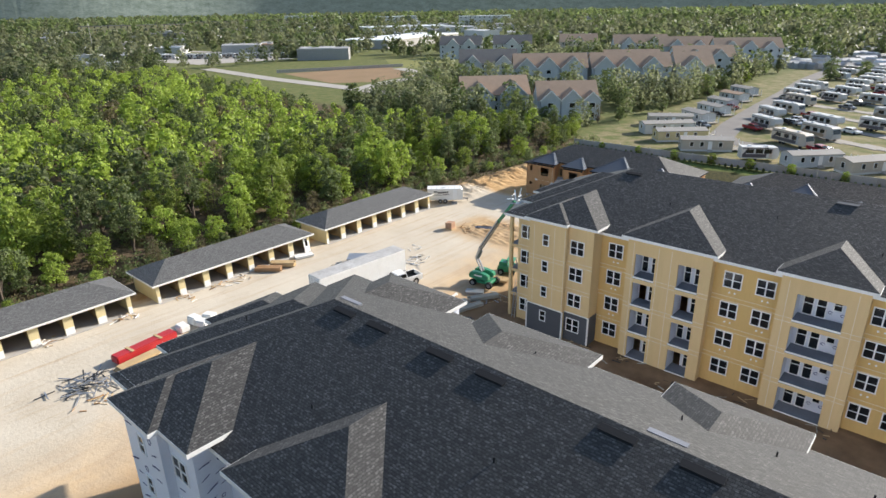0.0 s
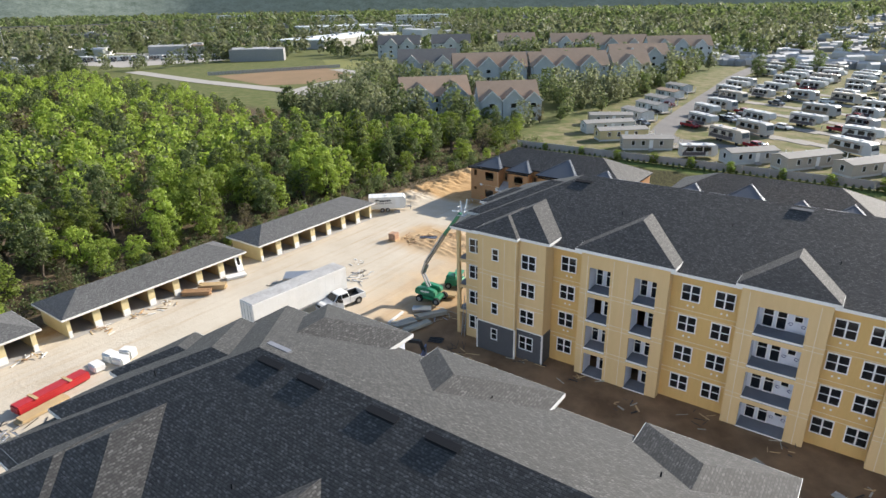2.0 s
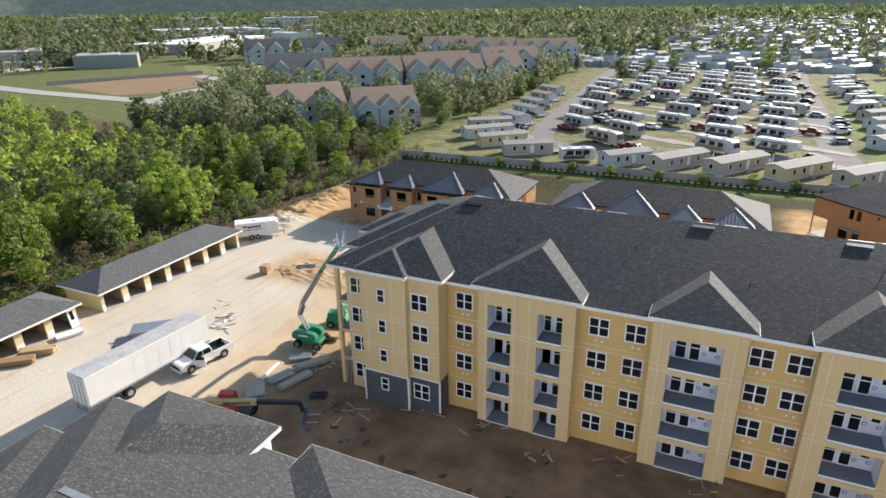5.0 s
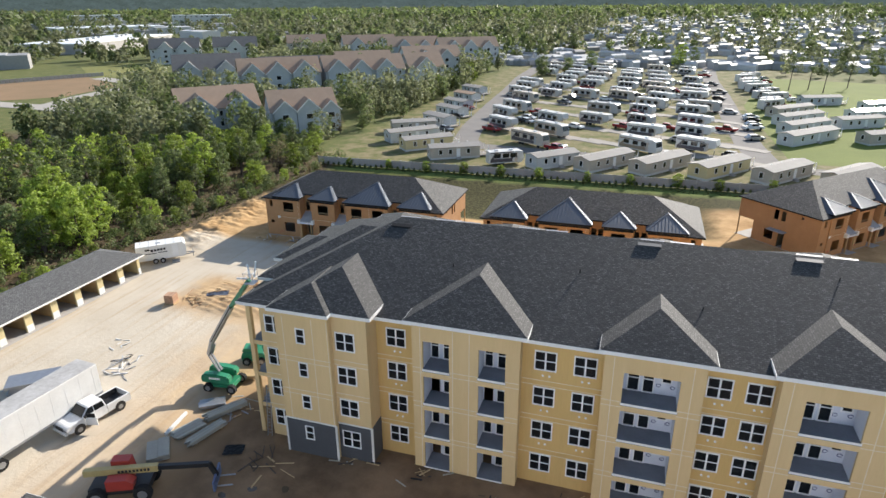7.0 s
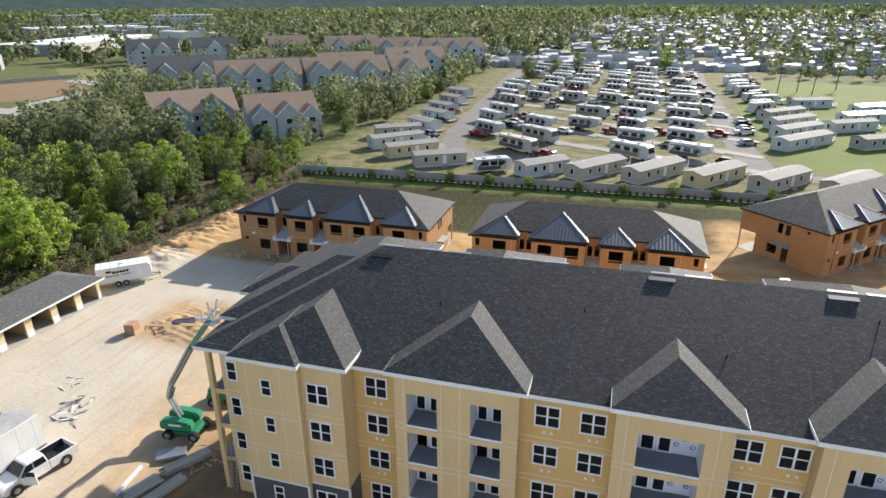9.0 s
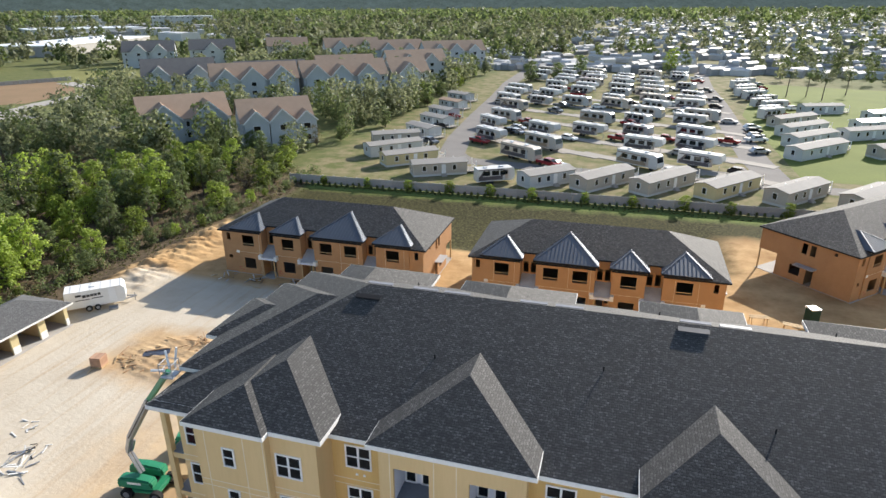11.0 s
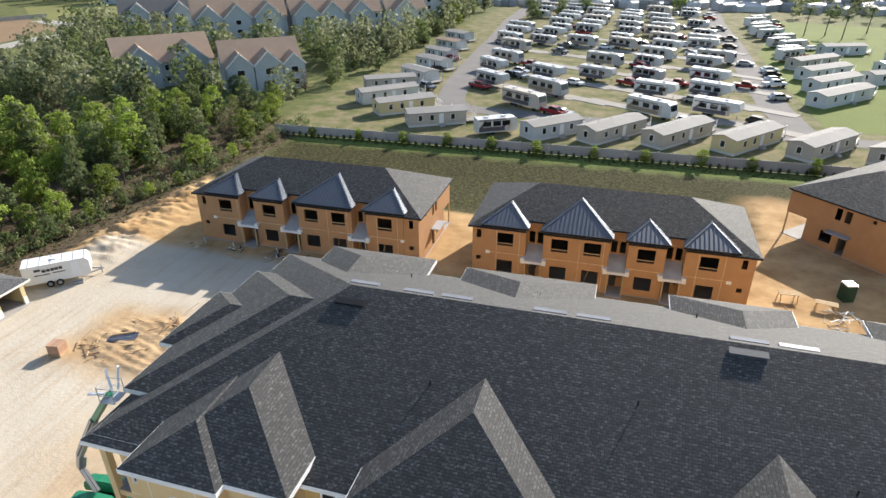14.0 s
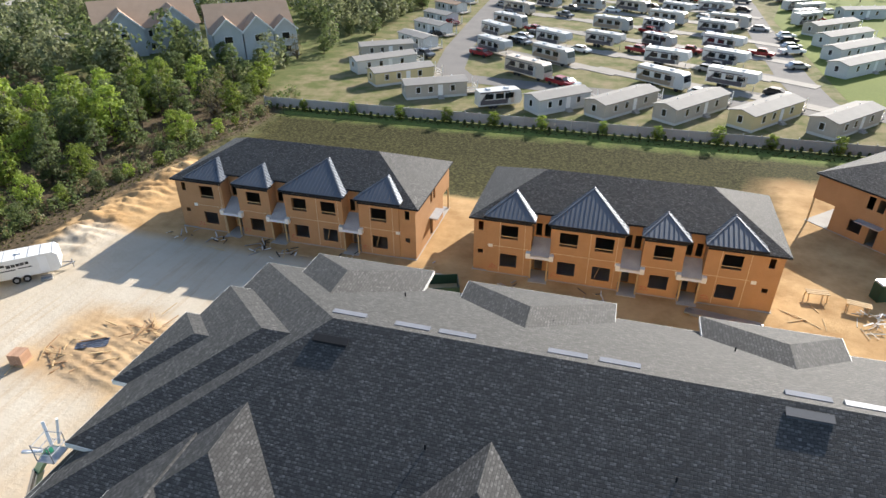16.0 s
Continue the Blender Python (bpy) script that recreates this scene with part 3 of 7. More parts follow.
        part("deck_floor", bm, SLAB, blk)
    return blk


def roof_vent(blk, x, y, hood):
    z = EAVE + (y - 37.6) * SLOPE
    s = math.atan(SLOPE)
    ob = new("roof_vent")
    ob.parent = blk
    ob.matrix_basis = pose(x, y, z, math.degrees(s), 0, 0)
    bm = bmesh.new()
    prism(bm, ((-0.8, -0.2), (0.8, -0.2), (0.8, 0.22), (-0.8, 0.22)), 0.0, 0.02)
    v = [bm.verts.new(p) for p in ((-0.85, -0.14, 0.07), (0.85, -0.14, 0.07), (0.85, 0.24, 0.015), (-0.85, 0.24, 0.015), (-0.85, -0.14, 0.095), (0.85, -0.14, 0.095), (0.85, 0.24, 0.04), (-0.85, 0.24, 0.04))]
    for f in ((0, 1, 2, 3), (4, 5, 6, 7), (0, 1, 5, 4), (1, 2, 6, 5), (2, 3, 7, 6), (3, 0, 4, 7)):
        bm.faces.new([v[i] for i in f])
    part("hood", bm, hood, ob)
    bm = bmesh.new()
    for k in range(3):
        box(bm, -0.75, -0.11, 0.015 + k * 0.018, 0.75, -0.08, 0.026 + k * 0.018)
    part("louvre", bm, BLACK, ob)


def balcony(blk, x0, x1, y, fl, k):
    """A recessed balcony: deck, wrapped back wall with a glazed door and a window, ceiling."""
    deep = 1.75
    bm = bmesh.new()
    box(bm, x0 - 0.05, y - 0.02, fl - 0.12, x1 + 0.05, y + deep, fl + 0.08)
    deck = part("balcony_deck", bm, SLAB, blk, "grey balcony deck")
    bm = bmesh.new()
    box(bm, x0 - 0.03, y - 0.05, fl - 0.06, x1 + 0.03, y - 0.02, fl + 0.1)
    part("deck_edge", bm, VINYL, deck)
    w = x1 - x0
    door = (x0 + 0.08 * w, x0 + 0.08 * w + 0.9)
    dz = fl + 0.08
    slots = [(door[0], dz, door[1], fl + 2.2)]
    wide = w > 2.6
    if wide:
        slots = [(x0 + 0.25, dz, x0 + 1.1, fl + 2.2), (x0 + 1.25, dz, x0 + 2.05, fl + 2.2), (x0 + 2.45, fl + 1.0, x0 + 3.15, fl + 2.1)]
    else:
        slots = [(x0 + 0.05, dz, x0 + 0.75, fl + 2.25), (x0 + 1.0, dz, x0 + 1.7, fl + 2.2)]
    bm = bmesh.new()
    wall_cells(bm, x0 - 0.1, x1 + 0.1, fl + 0.08, fl + 2.45, slots, lambda bm, a, z0, b, z1: box(bm, a, y + deep, z0, b, y + deep + 0.1, z1))
    part("back_wall", bm, WRAP, blk, "white wrapped back wall")
    for s in slots:
        h, ww = s[3] - s[1], s[2] - s[0]
        if s == slots[0] and not wide and k % 2 == 0:
            continue
        window(blk, s[0], y + deep - 0.02, s[3], round(ww, 2), round(h, 2), 1)
    bm = bmesh.new()
    box(bm, x0 - 0.1, y + 0.2, fl + 2.4, x1 + 0.1, y + deep + 0.1, fl + 2.5)
    for a in (x0 - 0.1, x1):
        box(bm, a, y + 0.2, fl + 0.08, a + 0.1, y + deep, fl + 2.4)
    part("balcony_lining", bm, WRAP, blk)


FAR_BLOCK = apartment_block(0, SHEATH, DARKBASE, "four-storey apartment block in yellow sheathing with dark hipped roof",
                ((-19.2, HOOD), (0.45, DARKBASE), (11.1, DARKBASE), (22, HOOD)), (-20.0, -16.75, -14.6, -9.65, -7.45, -0.2, 1.95, 10.5, 12.7, 22.0))
NEAR_BLOCK = apartment_block(-41.75, WRAP, None, "four-storey apartment block in printed white housewrap with dark hipped roof",
                ((-18.0, HOOD), (-15.1, HOOD), (-10.5, HOOD), (-7.2, HOOD), (-0.6, HOOD), (2.9, HOOD), (10.5, HOOD), (14, HOOD)), (-20.0, 0.2, 9.0))

# ---------------------------------------------------------------- townhouse rows
def townhouse(m, L, bays, label):
    """Two-storey row, front at y = 0 facing -y, x from 0: bays proud of porch recesses under one hipped roof."""
    D, E, S, EB = 12.6, 5.95, 0.47, 6.35
    th = thing("townhouse_row", m, label, "building", "townhouse rows under construction")
    rect = (-0.45, -0.15, L + 0.4, D + 0.2)
    gaps = [(p[1] + 0.05, q[0] - 0.05) for p, q in zip(bays, bays[1:])]
    notched_roof(rect, E, S, gaps, 1.35, th)
    # front wall: end strips, bays and the recesses between them
    runs, x = [], 0
    for a, b in bays:
        runs += [(x, a, 1.5 if x else 0.12), (a, b, 0.0)]
        x = b
    runs.append((x, L, 0.12))
    for i, (a, b, y) in enumerate(runs):
        bm = bmesh.new()
        holes = []
        bay = y == 0.0
        if bay:
            cs = (a + 1.65, b - 1.65) if b - a > 5.5 else ((a + b) / 2,)
            for c in cs:
                holes += [(c - 0.84, 0.8, c + 0.84, 2.25), (c - 0.84, 3.95, c + 0.84, 5.42)]
        elif y > 1:
            c = (a + b) / 2
            holes += [(c - 0.72, 4.0, c - 0.14, 5.35), (c + 0.14, 4.0, c + 0.72, 5.35), (c - 0.72, 0.1, c + 0.12, 2.2), (c + 0.3, 1.2, c + 0.72, 2.1)]
        else:
            c = (a + b) / 2
            holes += [(c - 0.25, 4.52, c + 0.25, 5.5), (c - 0.25, 1.92, c + 0.25, 2.4)]
        wall_cells(bm, a, b, 0.05, EB - 0.12 if bay else (6.5 if y > 1 else E - 0.1), holes, lambda bm, p, z0, q, z1: box(bm, p, y, z0, q, y + 0.16, z1))
        part("wall", bm, OSB, th)
        bm = bmesh.new()
        for h in holes:
            if h[1] > 3 and h[2] - h[0] > 1:
                box(bm, h[0], y + 0.05, h[1] + 0.22, h[2], y + 0.11, h[1] + 0.3)
            elif h[2] - h[0] > 1 and random.random() < 0.25:
                beam(bm, (h[0] + 0.3, y + 0.4, h[1]), (h[0] + 0.7, y + 0.3, h[3]), 0.09, 0.04)
        if bm.verts:
            part("guard_rail", bm, LUMBER, th, "loose timber in the opening")
        else:
            bm.free()
        # pale joints between the sheathing boards
        bm = bmesh.new()
        if bay:
            u = a + 1.22
            while u < b - 0.3:
                if not any(h[0] - 0.03 < u < h[2] + 0.03 for h in holes):
                    box(bm, u, -0.006, 0.1, u + 0.025, 0.0, EB - 0.2)
                u += 1.22
            box(bm, a, -0.006, 3.05, b, 0.0, 3.08)
            part("board_joint", bm, TAPE, th, "thin pale joint between boards")
        else:
            bm.free()
        if y > 1:
            porch(th, a, b)
    for a, b in bays:
        h = (b - a) / 2 + 0.3
        s = 0.55
        back = (EB + s * h - E) / S - 0.15
        r = (a - 0.3, -0.38, b + 0.3, back)
        q = (back - 0.6 + 0.38) / h
        ob = gable_bay(r, EB, s, q, th)
        seams(ob, r, EB, s, q)
        fascia((r[0], r[1], r[2], 0.4), EB - 0.03, ob, 0.16, HOOD)
        for px in (a, b - 0.16):
            bm = bmesh.new()
            box(bm, px, 0.16, 0.05, px + 0.16, 1.5, EB + 0.02)
            part("return_wall", bm, OSB, th)
    # white wrap patches and sprayed marks on the sheathing
    for k, (a, b) in enumerate(bays):
        for px, pz in ((a + 0.02, 5.72), (a + 0.1, 2.85)) if k == 0 else ((b - 0.35, 2.75), (b - 0.4, 5.72)) if k == len(bays) - 1 else ((b - 0.5, 2.6),):
            bm = bmesh.new()
            box(bm, px, -0.016, pz, px + 0.45, -0.007, pz + 0.36)
            part("wrap_patch", bm, WHITE, th, "white wrap patch")
        bm = bmesh.new()
        for n in range(9):
            x = a + 0.25 + (n % 5) * 0.17
            z = 0.45 + 0.3 * (n // 5)
            beam(bm, (x, -0.01, z + 0.1 * (n % 2)), (x + 0.13, -0.01, z + 0.22 - 0.08 * (n % 3)), 0.012, 0.04)
        part("spray_mark", bm, REDWRAP, th, "red sprayed mark")
    # ends and back
    for xx in (0, L - 0.16):
        bm = bmesh.new()
        holes = [(5.2, 4.0, 5.9, 5.4), (6.3, 4.0, 7.0, 5.4), (5.0, 0.1, 5.95, 2.2), (6.7, 0.9, 8.1, 2.2), (2.6, 5.0, 3.0, 5.4)]
        wall_cells(bm, 0.28, D - 2.6, 0.05, E - 0.1, holes, lambda bm, p, z0, q, z1: box(bm, xx, p, z0, xx + 0.16, q, z1))
        box(bm, xx, D - 2.6, 2.9, xx + 0.16, D, E - 0.1)
        part("end_wall", bm, OSB, th)
        # small hood over the side door
        bm = bmesh.new()
        o = -1.0 if xx == 0 else 0.16
        v = [bm.verts.new(p) for p in ((xx + o, 4.6, 2.5), (xx + o + 1.0, 4.6, 2.5), (xx + o + 1.0, 7.2, 2.5), (xx + o, 7.2, 2.5))]
        hi = 0.55
        w = [bm.verts.new((p.co.x, p.co.y, p.co.z + (hi if (p.co.x > xx) == (xx == 0) and abs(p.co.x - xx - 0.08) < 0.5 else 0.12))) for p in v]
        bm.faces.new(v[::-1])
        bm.faces.new(w)
        for k in range(4):
            bm.faces.new((v[k], v[(k + 1) % 4], w[(k + 1) % 4], w[k]))
        part("door_hood", bm, UNDERLAY, th, "grey wrapped hood over the side door")
    bm = bmesh.new()
    box(bm, 0.16, D - 2.76, 0.05, L - 0.16, D - 2.6, 2.9)
    box(bm, 0.16, D - 0.16, 2.9, L - 0.16, D, E - 0.1)
    part("back_wall", bm, OSB, th)
    # floor and cross wall behind the openings, in the dimmed brown
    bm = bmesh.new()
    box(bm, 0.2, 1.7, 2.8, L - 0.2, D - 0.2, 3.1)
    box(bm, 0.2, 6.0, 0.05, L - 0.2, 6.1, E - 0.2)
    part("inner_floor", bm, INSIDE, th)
    bm = bmesh.new()
    box(bm, -0.1, -0.1, -0.3, L + 0.1, D + 0.1, 0.045)
    part("slab", bm, CONCRETE, th)
    for xx in (L - 0.15, 0.0):
        bm = bmesh.new()
        box(bm, xx, D - 0.2, 0.045, xx + 0.15, D - 0.05, 2.9)
        part("post", bm, LUMBER, th)
    return th


def notched_roof(rect, ze, slope, gaps, back, parent, thick=0.03):
    """A hipped roof whose front eave steps back over each porch recess, with dark eave boards."""
    x0, y0, x1, y1 = rect
    h = (y1 - y0) / 2
    seq = [(x0, y0, ze)]
    for a, b in gaps:
        seq += [(a, y0, ze), (a, y0 + back, ze + back * slope), (b, y0 + back, ze + back * slope), (b, y0, ze)]
    seq.append((x1, y0, ze))
    ridge = [(x0 + h, y0 + h, ze + h * slope), (x1 - h, y0 + h, ze + h * slope)]
    far = [(x1, y1, ze), (x0, y1, ze)]
    pts = seq + far + ridge
    bm = bmesh.new()
    n, k = len(seq), len(seq) + 2
    faces = [list(range(n)) + [k + 1, k], [n - 1, n, k + 1], [n, n + 1, k, k + 1], [n + 1, 0, k]]
    for drop in (0.0, thick):
        v = [bm.verts.new((p[0], p[1], p[2] - drop)) for p in pts]
        for f in faces:
            bm.faces.new([v[i] for i in (f if drop == 0 else f[::-1])])
    bm.verts.ensure_lookup_table()
    for i in range(n + 2):
        j, m = (i + 1) % (n + 2), len(pts)
        bm.faces.new((bm.verts[m + i], bm.verts[m + j], bm.verts[j], bm.verts[i]))
    slope_uv(bm)
    ob = part("roof", bm, SHINGLE, parent)
    bm = bmesh.new()
    rim = seq + far + seq[:1]
    for p, q in zip(rim, rim[1:]):
        if abs(p[2] - q[2]) < 0.01:
            beam(bm, (p[0], p[1], p[2] - 0.09), (q[0], q[1], q[2] - 0.09), 0.03, 0.16)
    part("fascia", bm, HOOD, ob, "dark eave board")
    return ob


def gable_bay(r, ze, s, q, parent):
    """A metal roof over a bay: a hipped front whose peak lies q half-widths back, and a ridge running into the main roof."""
    x0, y0, x1, y1 = r
    h, c = (x1 - x0) / 2, (x0 + x1) / 2
    bm = bmesh.new()
    top = [bm.verts.new(p) for p in ((x0, y0, ze), (x1, y0, ze), (x1, y1, ze), (x0, y1, ze), (c, y0 + q * h, ze + h * s), (c, y1, ze + h * s))]
    low = [bm.verts.new((v.co.x, v.co.y, ze - 0.02)) for v in top[:4]]
    for f in ((0, 1, 4), (1, 2, 5, 4), (3, 0, 4, 5), (2, 3, 5)):
        bm.faces.new([top[i] for i in f])
    bm.faces.new(low[::-1])
    for i in range(4):
        k = (i + 1) % 4
        bm.faces.new((low[i], low[k], top[k], top[i]))
    return part("roof_bay", bm, METALROOF, parent)


def seams(parent, r, ze, s, q):
    """Standing seams on the front and both side slopes of a metal bay roof."""
    bm = bmesh.new()
    x0, y0, x1, y1 = r
    h = (x1 - x0) / 2
    x = x0 + 0.2
    while x < x1:
        k = min(x - x0, x1 - x)
        beam(bm, (x, y0, ze + 0.02), (x, y0 + q * k, ze + k * s + 0.02), 0.03, 0.06)
        x += 0.42
    y = y0 + 0.3
    while y < y0 + q * h + 1.5:
        k = min(h, (y - y0) / q)
        for sx, xx in ((1, x0), (-1, x1)):
            beam(bm, (xx, y, ze + 0.02), (xx + sx * k, y, ze + k * s + 0.02), 0.03, 0.06)
        y += 0.42
    c = (x0 + x1) / 2
    for xx in (x0, x1):
        beam(bm, (xx, y0, ze + 0.03), (c, y0 + q * h, ze + h * s + 0.03), 0.14, 0.05)
    part("seam", bm, METALROOF, parent)


def porch(th, a, b):
    """A steep shed roof filling the recess over the doors, on a wrapped beam and two posts."""
    p = new("porch")
    p.parent = th
    a, b = a + 0.02, b - 0.02
    bm = bmesh.new()
    v = [bm.verts.new(q) for q in ((a, -0.4, 2.66), (b, -0.4, 2.66), (b, 1.5, 3.72), (a, 1.5, 3.72), (a, -0.4, 2.78), (b, -0.4, 2.78), (b, 1.5, 3.84), (a, 1.5, 3.84))]
    for f in ((0, 1, 2, 3), (4, 5, 6, 7), (0, 1, 5, 4), (1, 2, 6, 5), (2, 3, 7, 6), (3, 0, 4, 7)):
        bm.faces.new([v[i] for i in f])
    part("porch_roof", bm, UNDERLAY, p, "grey underlay on the porch roof")
    bm = bmesh.new()
    box(bm, a - 0.25, -0.45, 2.42, b + 0.25, -0.2, 2.66)
    part("porch_beam", bm, WRAP, p, "pale wrapped beam")
    for x in (a - 0.42, b + 0.02):
        bm = bmesh.new()
        box(bm, x, -0.5, 2.4, x + 0.4, -0.012, 2.98)
        part("beam_wrap", bm, WHITE, p, "white wrapped beam end")
    for x in (a + 0.1, b - 0.1):
        bm = bmesh.new()
        box(bm, x - 0.07, -0.38, 0.05, x + 0.07, -0.24, 2.42)
        part("post", bm, LUMBER, p)
    bm = bmesh.new()
    box(bm, a + 0.2, 1.42, 0.12, a + 0.28, 1.49, 2.3)
    part("door_jamb", bm, LUMBER, p)
    bm = bmesh.new()
    box(bm, a, -0.9, -0.2, b, -0.11, 0.07)
    part("porch_slab", bm, CONCRETE, p)


BAYS_A = [(1.9, 5.9), (7.8, 11.6), (13.45, 20.1), (21.9, 26.25)]
BAYS_B = [(1.4, 5.7), (7.55, 14.15), (15.95, 19.55), (21.35, 25.8)]
townhouse(pose(-54.2, 77.05, 0), 28.0, BAYS_A, "two-storey townhouse row in orange sheathing with blue-grey metal gables")
townhouse(pose(-20.15, 77.05, 0), 27.7, BAYS_B, "two-storey townhouse row in bright orange sheathing facing the block")
townhouse(pose(23.3, 88.9, 0, 0, 0, 45), 28.0, BAYS_A, "two-storey townhouse row set at an angle by the bank")

# ---------------------------------------------------------------- garages
def garage(y0, y1, doors, label):
    g = thing("garage_row", pose(0, 0, 0), label, "garage", "garage rows along the woods")
    xf, xb, E = -62.2, -68.4, 2.55
    rect = (xb - 0.5, y0 - 0.5, xf + 0.5, y1 + 0.5)
    ob = roof_part("roof", rect, E, 0.42, SHINGLE_GREY, g)
    fascia(rect, E - 0.03, ob, 0.2)
    pitch = (y1 - y0) / doors
    holes = [(y0 + (k + 0.5) * pitch - 1.2, -0.05, y0 + (k + 0.5) * pitch + 1.2, 2.05) for k in range(doors)]
    bm = bmesh.new()
    wall_cells(bm, y0, y1, -0.05, E - 0.15, holes, lambda bm, a, z0, b, z1: box(bm, xf - 0.2, a, z0, xf, b, z1))
    part("front_wall", bm, BLOCK, g)
    for k in range(doors + 1):
        u0 = y0 if k == 0 else holes[k - 1][2]
        u1 = y1 if k == doors else holes[k][0]
        bm = bmesh.new()
        box(bm, xf - 0.02, u0 + 0.02, -0.05, xf + 0.06, u1 - 0.02, 0.8)
        part("pier_panel", bm, WHITE, g)
    bm = bmesh.new()
    box(bm, xb, y0, -0.05, xb + 0.2, y1, E - 0.15)
    for yy in (y0, y1 - 0.2):
        box(bm, xb + 0.2, yy, -0.05, xf - 0.2, yy + 0.2, E - 0.15)
    part("wall", bm, BLOCK, g)
    for k in range(1, doors):
        bm = bmesh.new()
        box(bm, xb + 0.2, y0 + k * pitch - 0.05, 0, xf - 0.2, y0 + k * pitch + 0.05, E - 0.2)
        part("partition", bm, LUMBER, g)
    bm = bmesh.new()
    box(bm, xb, y0, -0.15, xf + 0.5, y1, 0.02)
    part("slab", bm, CONCRETE, g)
    return g


garage(-16.0, 7.6, 7, "garage row with white wrapped piers and open bays")
garage(10.6, 33.2, 7, "cream garage row with open bays and grey shingles")
garage(36.3, 59.1, 7, "yellow garage row with open bays by the trailer")

# ---------------------------------------------------------------- trees
def leaf_cloud(rng, blobs, leaves, size, loose=0.45):
    """Leaf sprays as bent quads scattered through a set of blobs; returns vertices and faces."""
    verts, faces = [], []
    w = np.array([b[3] ** 2 for b in blobs])
    pick = rng.choice(len(blobs), leaves, p=w / w.sum())
    for k in pick:
        cx, cy, cz, r, fl = blobs[k]
        d = rng.normal(size=3)
        d /= np.linalg.norm(d)
        if d[2] < -0.6:
            d[2] *= -0.4
        rr = r * rng.uniform(0.6, 1.1)
        p = np.array((cx, cy, cz)) + d * rr * np.array((1, 1, fl))
        nrm = d + rng.normal(size=3) * loose + np.array((0, 0, 0.35))
        nrm /= np.linalg.norm(nrm)
        u = np.cross(nrm, rng.normal(size=3))
        u /= np.linalg.norm(u)
        v = np.cross(nrm, u)
        s = size * rng.uniform(0.6, 1.3)
        n = len(verts)
        verts += [p - u * s, p - v * s * 0.7 + nrm * s * 0.25, p + u * s, p + v * s * 0.7 + nrm * s * 0.2]
        faces.append((n, n + 1, n + 2, n + 3))
    return verts, faces


def crown_blobs(rng, height, spread, low):
    """A loose egg of leaf clumps, widest at its middle."""
    blobs = []
    n = int(rng.integers(20, 27))
    for i in range(n):
        f = (i + rng.uniform(0, 1)) / n
        z = height * (low + 0.08 + (0.86 - low) * f)
        wide = spread * math.sqrt(max(0.06, 1 - ((f - 0.45) / 0.62) ** 2))
        reach = wide * rng.uniform(0.3, 0.85)
        a = i * 2.4 + rng.uniform(-0.5, 0.5)
        r = spread * rng.uniform(0.28, 0.45) * (1.1 - 0.35 * f)
        blobs.append((reach * math.cos(a), reach * math.sin(a), z, r, 0.85))
    blobs.append((0, 0, height * 0.9, spread * 0.3, 1.0))
    return blobs


def tree_meshes(seed, height, spread, low, leaves, size, leaf):
    rng = np.random.default_rng(seed)
    blobs = crown_blobs(rng, height, spread, low)
    verts, faces = leaf_cloud(rng, blobs, leaves, size)
    crown = bpy.data.meshes.new("crown")
    crown.from_pydata([tuple(v) for v in verts], [], faces)
    crown.materials.append(leaf)
    bm = bmesh.new()
    rings = []
    for k in range(8):
        f = k / 7
        c = Vector((0.12 * math.sin(5 * f + seed), 0.1 * math.sin(4 * f + 2 * seed), -0.3 + f * height * 0.88))
        r = height * (0.022 * (1 - f) + 0.003)
        rings.append([bm.verts.new(c + Vector((r * math.cos(q), r * math.sin(q), 0))) for q in (0, 1.05, 2.09, 3.14, 4.19, 5.24)])
    for lo, hi in zip(rings, rings[1:]):
        for q in range(6):
            bm.faces.new((lo[q], lo[(q + 1) % 6], hi[(q + 1) % 6], hi[q]))
    for b in blobs[:9]:
        k = min(6, max(1, int((b[2] - spread * 0.5) / (height * 0.88) * 7)))
        q = int((math.atan2(b[1], b[0]) % 6.283) / 1.0472) % 6
        # a limb grows out of two corners of a trunk ring
        u, w = rings[k][q], rings[k][(q + 1) % 6]
        x = rings[k + 1][q]
        tip = bm.verts.new((b[0], b[1], b[2]))
        bm.faces.new((u, w, tip))
        bm.faces.new((w, x, tip))
        bm.faces.new((x, u, tip))
    return crown, part_mesh("trunk", bm, BARK)


TREES = [tree_meshes(i, h, sp, lo, n, sz, lf) for i, (h, sp, lo, n, sz, lf) in enumerate((
    (9.5, 3.0, 0.02, 1900, 0.24, LEAF), (8.2, 2.9, 0.0, 1700, 0.23, LEAF), (10.5, 3.1, 0.04, 2000, 0.25, LEAF), (6.5, 2.8, 0.0, 1500, 0.22, LEAF),
    (10.0, 2.6, 0.02, 1600, 0.24, LEAF2), (8.5, 3.0, 0.0, 1700, 0.25, LEAF2), (8.5, 2.6, 0.08, 900, 0.16, LEAF3), (11.5, 2.1, 0.2, 1300, 0.21, LEAF2)))]
TREE_LABELS = ["young tree with bright spring-green leaves", "small bushy tree in fresh green leaf", "tall tree with a light green crown", "low round tree in yellow-green leaf",
               "slender dark green tree", "broad dark green tree", "thin tree with sparse brownish twigs", "tall narrow pine-like dark tree"]


def tree(kind, x, y, scale, group):
    ob = thing("tree" if scale > 0.45 else "sapling", pose(x, y, ground_height(x, y), 0, 0, random.uniform(0, 360)) @ Matrix.Diagonal((scale, scale, scale * random.uniform(0.82, 1.02), 1)), TREE_LABELS[kind], "tree" if scale > 0.45 else "sapling", group)
    share("crown", TREES[kind][0], ob)
    share("trunk", TREES[kind][1], ob)
    return ob


